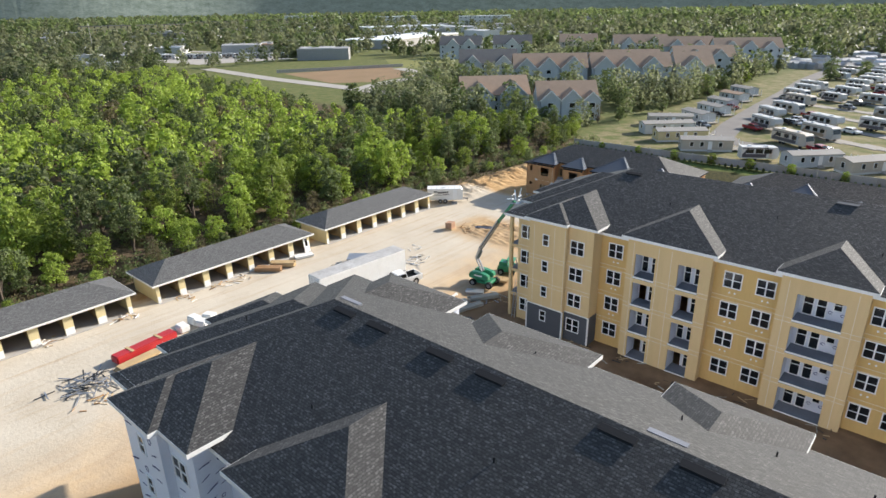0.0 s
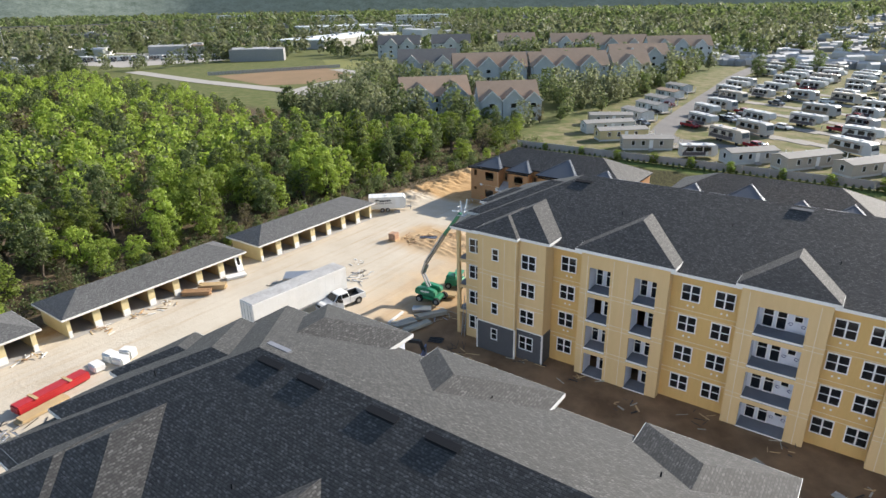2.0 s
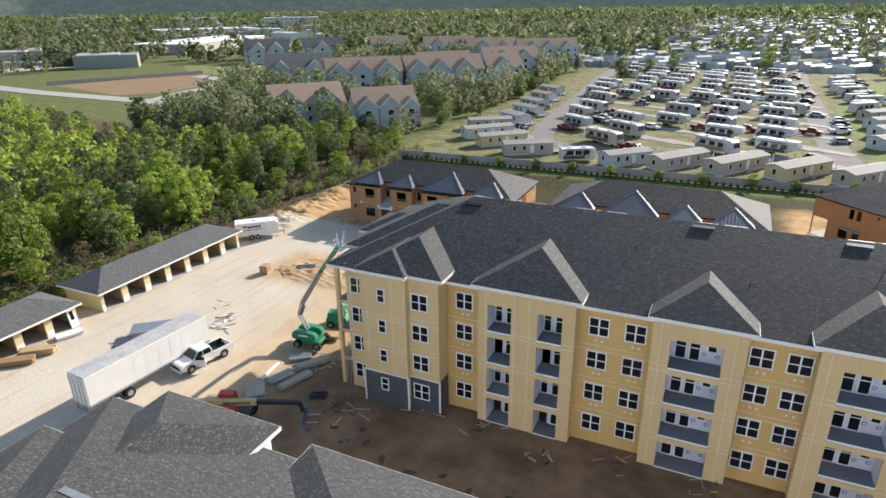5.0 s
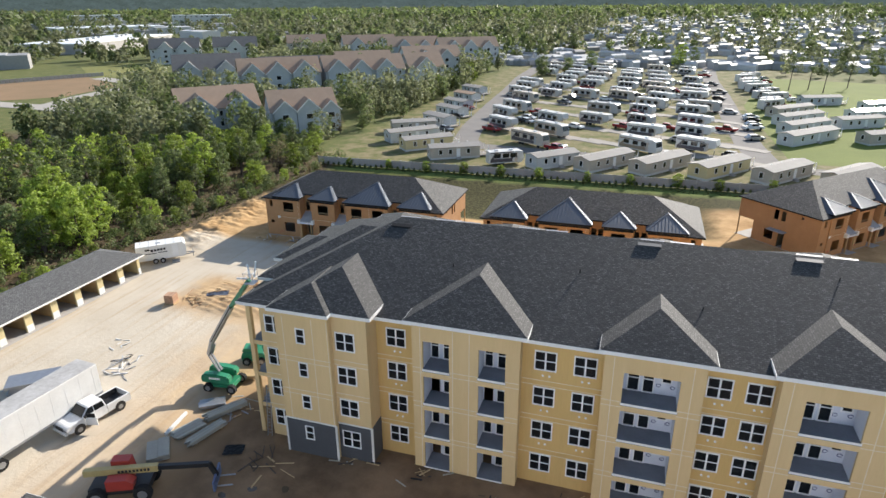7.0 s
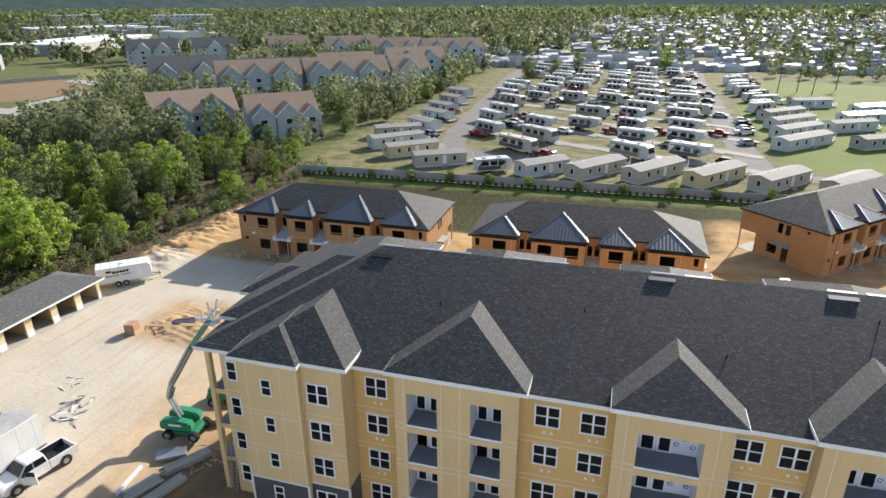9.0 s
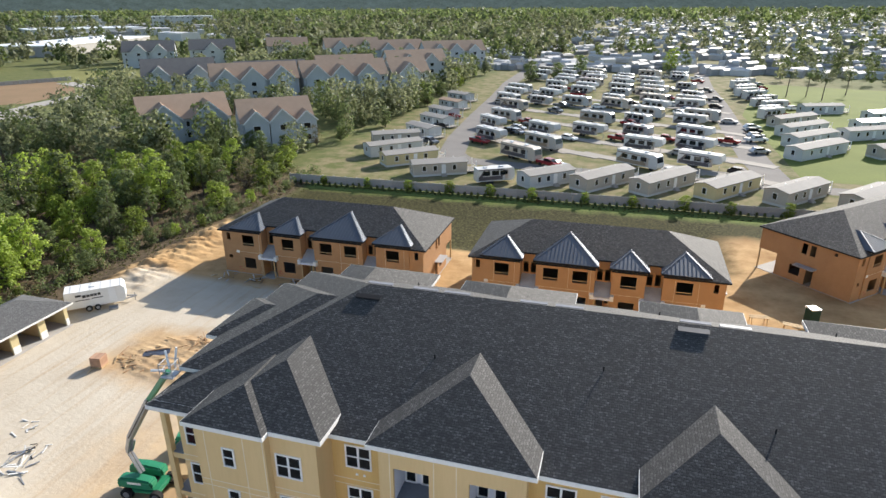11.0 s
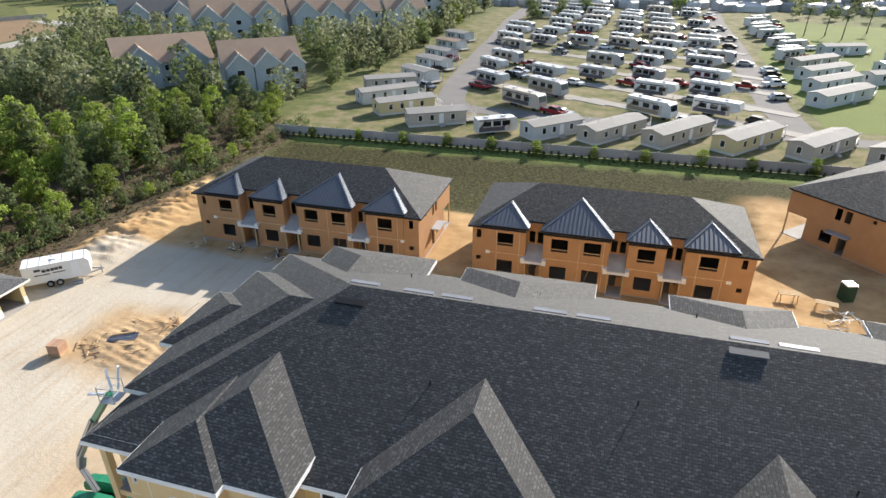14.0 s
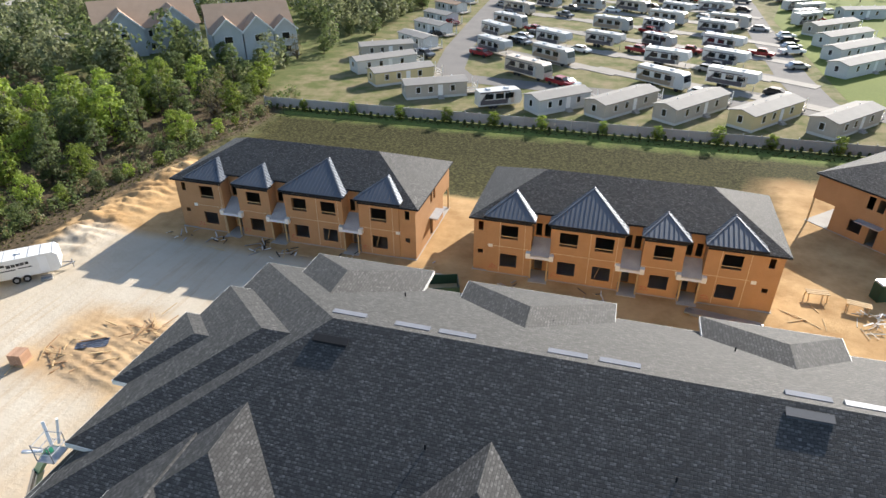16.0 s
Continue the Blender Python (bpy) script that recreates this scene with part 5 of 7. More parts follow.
def make_rv(style):
    """A caravan or motorhome, nose towards +x."""
    L = (9.5, 10.5, 8.0, 11.0)[style]
    body_mat, stripe_mat = ((RVBODY, STRIPE), (RVBODY, STRIPE2), (RVBODY, STRIPE), (RVTAN, STRIPE))[style]
    kind = ("travel_trailer", "motorhome", "travel_trailer", "motorhome")[style]
    lab = ("white fifth-wheel caravan with dark graphics", "white motorhome with tan stripe and wide windscreen", "small white travel trailer", "tan motorhome with dark graphics")[style]
    r = thing(kind, pose(0, 0, -50), lab, "caravan", "caravans in the park")
    if style in (1, 3):
        out = [(-L / 2, 0.6), (L / 2 - 0.2, 0.6), (L / 2, 1.1), (L / 2 - 0.1, 2.0), (L / 2 - 0.4, 3.2), (L / 2 - 0.9, 3.5), (-L / 2 + 0.1, 3.5)]
    elif style == 0:
        out = [(-L / 2, 0.75), (L / 2 - 2.6, 0.75), (L / 2 - 2.3, 1.6), (L / 2 - 0.5, 1.7), (L / 2, 2.3), (L / 2 - 0.35, 3.5), (-L / 2 + 0.05, 3.6)]
    else:
        out = [(-L / 2, 0.6), (L / 2 - 0.5, 0.6), (L / 2, 1.4), (L / 2 - 0.3, 2.9), (L / 2 - 0.7, 3.1), (-L / 2 + 0.1, 3.1)]
    body = profile("body", out, -1.25, 1.25, body_mat, r)
    for y in (-1.262, 1.25):
        bm = bmesh.new()
        box(bm, -L / 2 + 0.3, y, 0.82, L / 2 - 2.7, y + 0.012, 1.6)
        box(bm, -L / 2 + 0.25, y, 2.78, L * 0.2, y + 0.012, 3.0)
        beam(bm, (-L * 0.42, y + 0.006, 1.5), (-L * 0.3, y + 0.006, 2.75), 0.012, 0.5)
        beam(bm, (L * 0.12, y + 0.006, 1.5), (L * 0.3, y + 0.006, 2.6), 0.012, 0.35)
        part("stripe", bm, stripe_mat, body)
        for k, u in enumerate((-0.36, -0.12, 0.1)):
            bm = bmesh.new()
            box(bm, u * L, y - 0.006, 1.75, u * L + 1.5, y + 0.02, 2.68)
            part("window", bm, GLASS, body)
        bm = bmesh.new()
        box(bm, 0.23 * L, y - 0.006, 0.85, 0.23 * L + 0.65, y + 0.02, 2.7)
        part("door", bm, RVTAN if body_mat is RVBODY else RVBODY, body)
    if style in (1, 3):
        bm = bmesh.new()
        q = [bm.verts.new(p) for p in ((L / 2 - 0.09, -1.1, 1.9), (L / 2 - 0.09, 1.1, 1.9), (L / 2 - 0.36, 1.1, 3.0), (L / 2 - 0.36, -1.1, 3.0))]
        q2 = [bm.verts.new((p.co.x + 0.03, p.co.y, p.co.z)) for p in q]
        bm.faces.new(q[::-1])
        bm.faces.new(q2)
        for i in range(4):
            bm.faces.new((q[i], q[(i + 1) % 4], q2[(i + 1) % 4], q2[i]))
        part("windscreen", bm, GLASS, body)
    bm = bmesh.new()
    box(bm, -L * 0.1, 1.25, 1.0, L * 0.18, 1.9, 3.0)
    part("slide_out", bm, body_mat, r)
    top = 3.5 if style != 2 else 3.1
    for u in (-0.3, 0.12):
        bm = bmesh.new()
        box(bm, u * L, -0.4, top - 0.02, u * L + 0.8, 0.35, top + 0.27)
        bmesh.ops.bevel(bm, geom=bm.edges[:], offset=0.06, segments=1, affect='EDGES')
        part("roof_unit", bm, VINYL, r)
    for x in (-L * 0.22, -L * 0.12):
        wheel_pair(r, x, -1.1, 1.1, 0.42, 0.24, False)
    if style in (1, 3):
        wheel_pair(r, L * 0.36, -1.1, 1.1, 0.45, 0.24, False)
    else:
        bm = bmesh.new()
        tube(bm, (L / 2 - 0.8, 0, 0.0), (L / 2 - 0.8, 0, 1.0), 0.07)
        part("jack", bm, STEEL, r)
    return r


def make_car(paint, style, rims=False):
    """A car or pickup, nose towards +x."""
    c = thing("pickup_truck" if style else "car", pose(0, 0, -50), paint + (" pickup truck with an open bed" if style else " parked car with dark windows"), "pickup truck" if style else "car", "cars in the park")
    mat = CARPAINTS[paint]
    if style:
        body = profile("body", [(-2.9, 0.5), (2.7, 0.5), (2.9, 0.75), (2.8, 1.1), (1.5, 1.22), (-2.9, 1.22)], -0.95, 0.95, mat, c)
        cab = profile("cab", [(-0.9, 1.2), (1.6, 1.2), (0.85, 1.85), (-0.75, 1.88)], -0.82, 0.82, mat, c)
        gl = [(-0.78, 1.28), (1.38, 1.28), (0.82, 1.78), (-0.7, 1.8)]
        bm = bmesh.new()
        box(bm, -2.8, -0.8, 1.2, -0.95, 0.8, 1.235)
        part("bed", bm, BLACK, c)
    else:
        body = profile("body", [(-2.3, 0.35), (2.2, 0.35), (2.35, 0.6), (2.2, 0.88), (1.1, 1.0), (-2.2, 1.02), (-2.35, 0.7)], -0.9, 0.9, mat, c)
        cab = profile("cab", [(-2.0, 1.0), (1.2, 1.0), (0.4, 1.5), (-1.5, 1.52)], -0.78, 0.78, mat, c)
        gl = [(-1.75, 1.06), (1.0, 1.06), (0.35, 1.44), (-1.4, 1.45)]
    profile("side_glass", gl, -0.835 if style else -0.795, 0.835 if style else 0.795, GLASS, cab)
    bm = bmesh.new()
    (x0, z0), (x1, z1) = gl[1], gl[2]
    q = [bm.verts.new(p) for p in ((x0 + 0.22, -0.7, z0), (x0 + 0.22, 0.7, z0), (x1 + 0.13, 0.66, z1 + 0.02), (x1 + 0.13, -0.66, z1 + 0.02))]
    bm.faces.new(q)
    part("windscreen", bm, GLASS, cab)
    r = 0.4 if style else 0.33
    for x in (-1.75, 1.8) if style else (-1.4, 1.4):
        wheel_pair(c, x, -0.85, 0.85, r, 0.24, rims)
    for y in (-0.7, 0.5) if rims else ():
        bm = bmesh.new()
        xx = 2.86 if style else 2.3
        box(bm, xx - 0.06, y, 0.75 if style else 0.62, xx + 0.02, y + 0.25, 0.95 if style else 0.76)
        part("headlight", bm, VINYL, c)
    return c


RVS = [make_rv(k) for k in range(4)]
CARS = [make_car(p, s) for p, s in (("white", 0), ("black", 0), ("silver", 0), ("red", 1), ("grey", 1), ("white", 1))]
rg = np.random.default_rng(21)
placed_cars = []
RV_SPOTS = [(-28.7, 130.4, 32, 2), (-27, 151.6, -34, 3), (-37.7, 169.5, -36, 0), (-23.6, 164.7, -36, 1), (-41.1, 187.3, -40, 0), (-25.6, 181.3, -34, 0), (-40.1, 201.4, -31, 1), (-41.5, 223, -34, 3),
            (-0.8, 151.0, -35, 1), (12.0, 153.5, -25, 0), (0.4, 168.0, -20, 0), (12.3, 170.6, -28, 0), (-13.5, 182.6, -25, 0), (-1.1, 186.0, -32, 2), (13.4, 186.2, -27, 0), (-12.8, 203.8, -23, 1), (-1.1, 205, -30, 2),
            (13.5, 205.1, -22, 0), (1.7, 217.5, -27, 1), (15.8, 238, -12, 0)]
for row_i in range(9):
    for col in range(6):
        x = -46 + col * 12.6 + rg.uniform(-1.5, 1.5)
        y = 222 + row_i * 15 - col * 1.0 + rg.uniform(-2, 2)
        if rg.random() < 0.85 and all(math.hypot(x - s[0], y - s[1]) > 9.5 for s in RV_SPOTS) and x < 19:
            RV_SPOTS.append((x, y, rg.uniform(-36, -20), int(rg.integers(0, 4))))
for k in range(11):
    RV_SPOTS.append((40 + rg.uniform(-2, 3), 224 + k * 8.5, 40 + rg.uniform(-4, 4), int(rg.choice((0, 2, 2, 0)))))
for k in range(16):
    RV_SPOTS.append((-478 + k * 5.2, 200 + k * 4.2 + rg.uniform(-6, 6), 40 + rg.uniform(-10, 10), int(rg.choice((0, 1, 1, 2)))))
for k, (x, y, a, st) in enumerate(RV_SPOTS):
    copy_thing(RVS[st], pose(x, y, 0.0, 0, 0, a))
    if rg.random() < 0.9 and k > 0:
        d = radians(a)
        off = rg.uniform(8.0, 9.0) * (1 if rg.random() < 0.6 else 0)
        px = x + math.cos(d) * off + math.sin(d) * (0.3 if off else 4.2)
        py = y + math.sin(d) * off - math.cos(d) * (0.3 if off else 4.2)
        copy_thing(CARS[int(rg.choice((0, 1, 2, 3, 3, 4, 5, 1)))], pose(px, py, 0.0, 0, 0, a + rg.uniform(-8, 8)))
for x, y, a, k in ((-52.5, 162, -30, 4), (-40.5, 176, -30, 4), (-33, 181, -35, 2), (-18.2, 146.5, -20, 2), (24.5, 134.5, 10, 2), (26.8, 172, 20, 2), (28, 186, 20, 5), (29, 192, 20, 2), (29.5, 199, 15, 1), (30, 205, 15, 0), (-56, 184, 40, 1), (-57, 199, 40, 3)):
    copy_thing(CARS[k], pose(x, y, 0.0, 0, 0, a))
for k in range(26):
    x, y = rg.uniform(-48, 20), rg.uniform(150, 330)
    if all(math.hypot(x - s[0], y - s[1]) > 7 for s in RV_SPOTS):
        copy_thing(CARS[int(rg.choice((1, 1, 3, 4, 4, 2)))], pose(x, y, 0.0, 0, 0, rg.uniform(-40, -10)))
for ob in RVS + CARS:
    for o in (*ob.children_recursive, ob):
        bpy.data.objects.remove(o)

# ---------------------------------------------------------------- houses beyond the woods
def house(x, y, turn, L, W, storeys, wallmat, roofmat, gables, label):
    """A gabled house with cross gables on the front (local -y)."""
    h = thing("house", pose(x, y, 0, 0, 0, turn), label, "house", "houses beyond the woods")
    E = 2.9 * storeys
    rise = W * 0.36
    bm = bmesh.new()
    box(bm, -L / 2, -W / 2, -0.2, L / 2, W / 2, E)
    for xx in (-L / 2, L / 2):
        bm.faces.new([bm.verts.new(q) for q in ((xx, -W / 2, E), (xx, W / 2, E), (xx, 0, E + rise))])
    part("wall", bm, wallmat, h)
    bm = bmesh.new()
    gable_house(bm, -L / 2, -W / 2, L / 2, W / 2, 0, E, rise, 0.45)
    part("roof", bm, roofmat, h)
    for gx, gw in gables:
        out = 1.6
        gr = min(rise + 0.1, gw * 0.5)
        bm = bmesh.new()
        box(bm, gx - gw / 2, -W / 2 - out, -0.2, gx + gw / 2, -W / 2, E)
        bm.faces.new([bm.verts.new(q) for q in ((gx - gw / 2, -W / 2 - out, E), (gx + gw / 2, -W / 2 - out, E), (gx, -W / 2 - out, E + gr))])
        part("bay_wall", bm, wallmat, h)
        bm = bmesh.new()
        y0, y1 = -W / 2 - out - 0.4, -W / 2 + gr / (rise / (W / 2)) + 0.2
        v = [bm.verts.new(q) for q in ((gx - gw / 2 - 0.35, y0, E - 0.1), (gx, y0, E + gr), (gx + gw / 2 + 0.35, y0, E - 0.1), (gx - gw / 2 - 0.35, y1, E - 0.1), (gx, y1, E + gr), (gx + gw / 2 + 0.35, y1, E - 0.1))]
        w = [bm.verts.new((q.co.x, q.co.y, q.co.z + 0.18)) for q in v]
        for a in (v, w):
            bm.faces.new((a[0], a[1], a[4], a[3]))
            bm.faces.new((a[1], a[2], a[5], a[4]))
        for i, j in ((0, 1), (1, 2), (2, 5), (5, 4), (4, 3), (3, 0)):
            bm.faces.new((v[i], v[j], w[j], w[i]))
        roof = part("bay_roof", bm, roofmat, h)
        bm = bmesh.new()
        for s in (-1, 1):
            beam(bm, (gx + s * (gw / 2 + 0.35), y0 - 0.03, E + 0.0), (gx, y0 - 0.03, E + gr + 0.1), 0.06, 0.3)
        part("bargeboard", bm, VINYL, roof)
        for st in range(storeys):
            window(h, gx - 0.9, -W / 2 - out - 0.03, 2.9 * st + 2.4, 1.8, 1.5, 0)
    n = max(2, int(L / 4))
    for k in range(n):
        wx = -L / 2 + (k + 0.5) * L / n
        if any(abs(wx - g[0]) < g[1] / 2 + 1 for g in gables):
            continue
        for st in range(storeys):
            window(h, wx - 0.5, -W / 2 - 0.03, 2.9 * st + 2.4, 1.0, 1.5, 0)
    for yy in (-W / 4, W / 4):
        for st in range(storeys):
            window(h, L / 2 + 0.03, yy - 0.5, 2.9 * st + 2.4, 1.0, 1.5, 0, 90)
    return h


HOUSES = [(-94, 157, 40, 18, 14, 2, BLUESIDE, BROWNROOF, [(-5.5, 6), (1, 6.5), (7, 5)], "two-storey blue-grey house with tan-brown gabled roof"),
          (-120, 154, 46, 22, 15, 2, BLUESIDE, BROWNROOF, [(-5.5, 8), (5.5, 8.5)], "large house with a long tan-brown roof among trees"),
          (-137, 216, 38, 30, 15, 3, BLUESIDE, BROWNROOF, [(-10, 8), (-1, 8.5), (9, 9)], "three-storey grey-blue terrace with brown gables"),
          (-111, 236, 38, 32, 15, 3, BLUESIDE, BROWNROOF, [(-11, 8.5), (-2, 8), (8, 8)], "three-storey terrace with brown roof and white bargeboards"),
          (-91, 252, 38, 15, 15, 3, SIDEWHITE, BROWNROOF, [(-1, 8)], "white three-storey house end with brown gables"),
          (-174, 222, 38, 26, 16, 3, BLUESIDE, GREYROOF, [(-7, 7), (7, 7)], "grey-roofed three-storey house with white gables"),
          (-158, 262, 38, 30, 14, 2, TAN, GREYROOF, [(0, 7)], "long grey roof behind the grey houses"),
          (-278, 328, 34, 28, 16, 3, BLUESIDE, GREYROOF, [(-5, 8), (6, 8)], "far grey house with dark roof"), (-252, 352, 34, 26, 16, 3, SIDEWHITE, GREYROOF, [(0, 8)], "far white-gabled house with a dark roof"),
          (-226, 396, 34, 26, 14, 3, TAN, BROWNROOF, [(0, 7)], "far tan house with brown roof"), (-178, 392, 34, 34, 15, 3, BLUESIDE, BROWNROOF, [(-8, 8), (8, 8)], "far blue-grey terrace with a brown roof"),
          (-142, 376, 34, 32, 15, 3, BLUESIDE, BROWNROOF, [(-6, 8), (7, 7)], "far blue-grey terrace with brown gables"), (-106, 374, 34, 36, 15, 3, BLUESIDE, BROWNROOF, [(-10, 8), (0, 8), (11, 7)], "long far terrace with many gables"),
          (-140, 300, 38, 28, 14, 2, TAN, BROWNROOF, [(5, 7)], "brown-roofed house between the terraces"), (-104, 300, 38, 28, 14, 3, BLUESIDE, BROWNROOF, [(-5, 7), (6, 7)], "grey terrace end near the park")]
for h in HOUSES:
    house(*h)

# ---------------------------------------------------------------- far fields, town and tree cover
def patch(name, pts, mat, label, z=0.05):
    bm = bmesh.new()
    bm.faces.new([bm.verts.new((x, y, z)) for x, y in pts])
    tagged(part(name, bm, mat), label, "ground", kind="structure")


FIELD = surface("dry_field", (0.28, 0.185, 0.11), (0.20, 0.14, 0.08), scale=0.06, fine=20, rough=0.95)
MEADOW = surface("meadow", (0.22, 0.21, 0.075), (0.15, 0.16, 0.055), scale=0.05, fine=20, rough=0.95)
LOT = surface("pale_lot", (0.40, 0.37, 0.33), (0.32, 0.30, 0.27), scale=0.05, rough=0.95)
LAWN = surface("mown_lawn", (0.165, 0.195, 0.045), (0.12, 0.15, 0.035), scale=0.06, fine=30, rough=0.95, spots=0.3)
patch("ground_field", [(-232, 175), (-292, 190), (-272, 252), (-224, 224), (-218, 190)], FIELD, "dry brown field behind a low wall")
patch("ground_meadow", [(-322, 296), (-281, 316), (-226, 262), (-262, 246)], MEADOW, "yellow-green meadow beside the houses")
patch("ground_lot", [(-500, 185), (-395, 195), (-380, 262), (-480, 262)], LOT, "pale dirt lot with parked coaches")
patch("ground_lawn", [(31, 148), (90, 146), (130, 200), (120, 300), (50, 320), (31, 230)], LAWN, "mown green lawn between the homes", 0.02)
road("road_20", [(-360, 182), (-318, 176), (-274, 170), (-233, 168), (-199, 166), (-165, 160), (-148, 156)], 9, LOT, "pale road past the woods")
road("road_21", [(-203, 168), (-211, 191), (-214, 215), (-226, 234), (-258, 246)], 8, LOT, "pale road between field and houses")
road("road_22", [(-1100, 240), (-800, 255), (-560, 262), (-470, 275)], 14, LOT, "far highway across the plain")

wallb = thing("boundary_wall", pose(0, 0, 0), "long low white wall beside the dry field", "wall")
for i in range(40):
    bm = bmesh.new()
    a, b = Vector((-298, 190)), Vector((-264, 256))
    p, q = a.lerp(b, i / 40), a.lerp(b, (i + 0.92) / 40)
    beam(bm, (*p, 0.9), (*q, 0.9), 0.2, 1.8)
    part("panel", bm, CONCRETE, wallb)


def block_building(name, x, y, turn, L, W, H, wallmat, roofmat, label, rows):
    b = thing(name, pose(x, y, 0, 0, 0, turn), label, "building", "far town buildings")
    bm = bmesh.new()
    box(bm, -L / 2, -W / 2, -1, L / 2, W / 2, H)
    part("wall", bm, wallmat, b)
    bm = bmesh.new()
    box(bm, -L / 2 - 0.4, -W / 2 - 0.4, H, L / 2 + 0.4, W / 2 + 0.4, H + 0.8)
    part("roof", bm, roofmat, b)
    if rows:
        n = int(L / 8)
        for r in range(rows):
            for k in range(n):
                window(b, -L / 2 + (k + 0.3) * L / n, -W / 2 - 0.05, (r + 0.85) * H / rows, 2.6, 1.7, 0)
    else:
        for k in range(int(L / 15)):
            bm = bmesh.new()
            box(bm, -L / 2 + 5 + k * 15, -2 + (k % 3) * 4, H + 0.8, -L / 2 + 9 + k * 15, 1 + (k % 3) * 4, H + 2.2)
            part("roof_unit", bm, STEEL, b)
    return b


block_building("store_building", -440, 435, 106, 150, 50, 7, CONCRETE, VINYL, "long flat-roofed store with a pale roof", 0)
block_building("store_building", -640, 640, 60, 120, 60, 9, SIDEWHITE, VINYL, "far white flat-roofed store", 0)
block_building("warehouse", -452, 305, 30, 40, 20, 6, TAN, BROWNROOF, "low brown-roofed warehouse by the lot", 0)
for x, y, t, L in ((-1016, 384, 68, 70), (-985, 455, 66, 70), (-1125, 621, 60, 90), (-1157, 759, 55, 90)):
    block_building("apartment_building", x, y, t, L, 20, 15, BLOCK, GREYROOF, "cream four-storey apartment building far off", 4)
for x, y, t, L in ((-917, 896, 45, 80), (-1439, 1054, 50, 120), (-700, 900, 40, 90)):
    block_building("office_building", x, y, t, L, 30, 18, SIDEWHITE, VINYL, "pale far office building", 3)
pole = thing("power_pole", pose(-520, 178, 0), "tall grey power pole above the woods", "pole")
bm = bmesh.new()
tube(bm, (0, 0, -1), (0, 0, 26), 0.35, 0.18)
part("shaft", bm, CONCRETE, pole)
for zz in (22, 24.5):
    bm = bmesh.new()
    box(bm, -1.6, -0.12, zz, 1.6, 0.12, zz + 0.2)
    part("cross_arm", bm, STEEL, pole)


def blocked(x, y):
    """Places where the far tree cover must stay open."""
    if -73 < x < 105 and 118 < y < 440 and not (x > 60 and y > 320):
        return True
    if -345 < x < -205 and 180 < y < 315 and y < 330 + 0.2 * (x + 205):
        return True
    if -350 < x < -150 and NORTH_EDGE(x) < y < 205 and not (x > -190 and y > 178):
        return True
    if -505 < x < -375 and 175 < y < 275:
        return True
    for h in HOUSES:
        if math.hypot(x - h[0], y - h[1]) < 0.55 * h[3] + 9 or (abs(x - h[0] - 0.06 * (h[1] - y)) < 0.5 * h[3] and 0 < h[1] - y < 14):
            return True
    if -490 < x < -370 and 350 < y < 520:
        return True
    return x > -330 and y < NORTH_EDGE(x) + 4 or (x > -60 and y < 125)


g = np.random.default_rng(11)
cover, cover2 = [], []
tries = 0
while len(cover) + len(cover2) < 4600 and tries < 50000:
    tries += 1
    r = 150 * math.exp(g.uniform(0, 1) * math.log(2600 / 150))
    a = math.radians(g.uniform(-78, 38))
    x, y = r * math.sin(a), r * math.cos(a) - 5
    if blocked(x, y):
        continue
    if x > -60 and 420 < y < 1500 and g.random() < 0.6:
        continue
    if x < -330 and noise.noise((x * 0.004, y * 0.004, 2)) > 0.22:
        continue
    s = g.uniform(0.6, 1.2) * (1 + r / 2200) * (0.7 if x > -60 else 1)
    (cover if g.random() < 0.6 else cover2).append((x, y, s))
for pts, leaf, shade in ((cover, LEAF_FAR, "light"), (cover2, LEAF2, "dark")):
    close = [p for p in pts if math.hypot(p[0], p[1]) < 260]
    joined_trees("tree_cover", close, shade + " green trees in front of the houses", 330, 0.38, leaf, 0.35, 0.32)
    close = [p for p in pts if 260 <= math.hypot(p[0], p[1]) < 430]
    joined_trees("tree_cover", close, shade + " green trees among houses and fields", 150, 0.62, leaf, 0.3, 0.34)
    joined_trees("tree_cover", [p for p in pts if math.hypot(p[0], p[1]) >= 430], shade + " green far trees across the town", 56, 1.25, leaf, 0.22, 0.36)
# closed forest towards the horizon
forest = []
for k in range(3200):
    r, a = g.uniform(1250, 3150), math.radians(g.uniform(-80, 40))
    x, y = r * math.sin(a), r * math.cos(a)
    if x > 250 and 1900 < y < 2600 or (x > -100 and r < 1900 and g.random() < 0.7):
        continue
    forest.append((x, y, g.uniform(1.3, 2.3)))
joined_trees("far_forest", forest, "dull green forest towards the horizon", 40, 2.0, LEAF2, 0.2, 0.5)

# trees standing among the houses
hr = np.random.default_rng(29)
for k in range(46):
    h = HOUSES[int(hr.integers(0, 7))]
    a = hr.uniform(0, 6.28)
    x, y = h[0] + math.cos(a) * (0.5 * h[3] + hr.uniform(3, 9)), h[1] + math.sin(a) * (0.5 * h[4] + hr.uniform(5, 10))
    if all(abs(x - q[0]) > 0.5 * q[3] + 1.5 or abs(y - q[1]) > 0.5 * q[4] + 5 for q in HOUSES) and x < -72:
        tree(int(hr.choice((4, 5, 5, 6, 0, 7))), x, y, hr.uniform(0.5, 1.05), "trees among the houses")

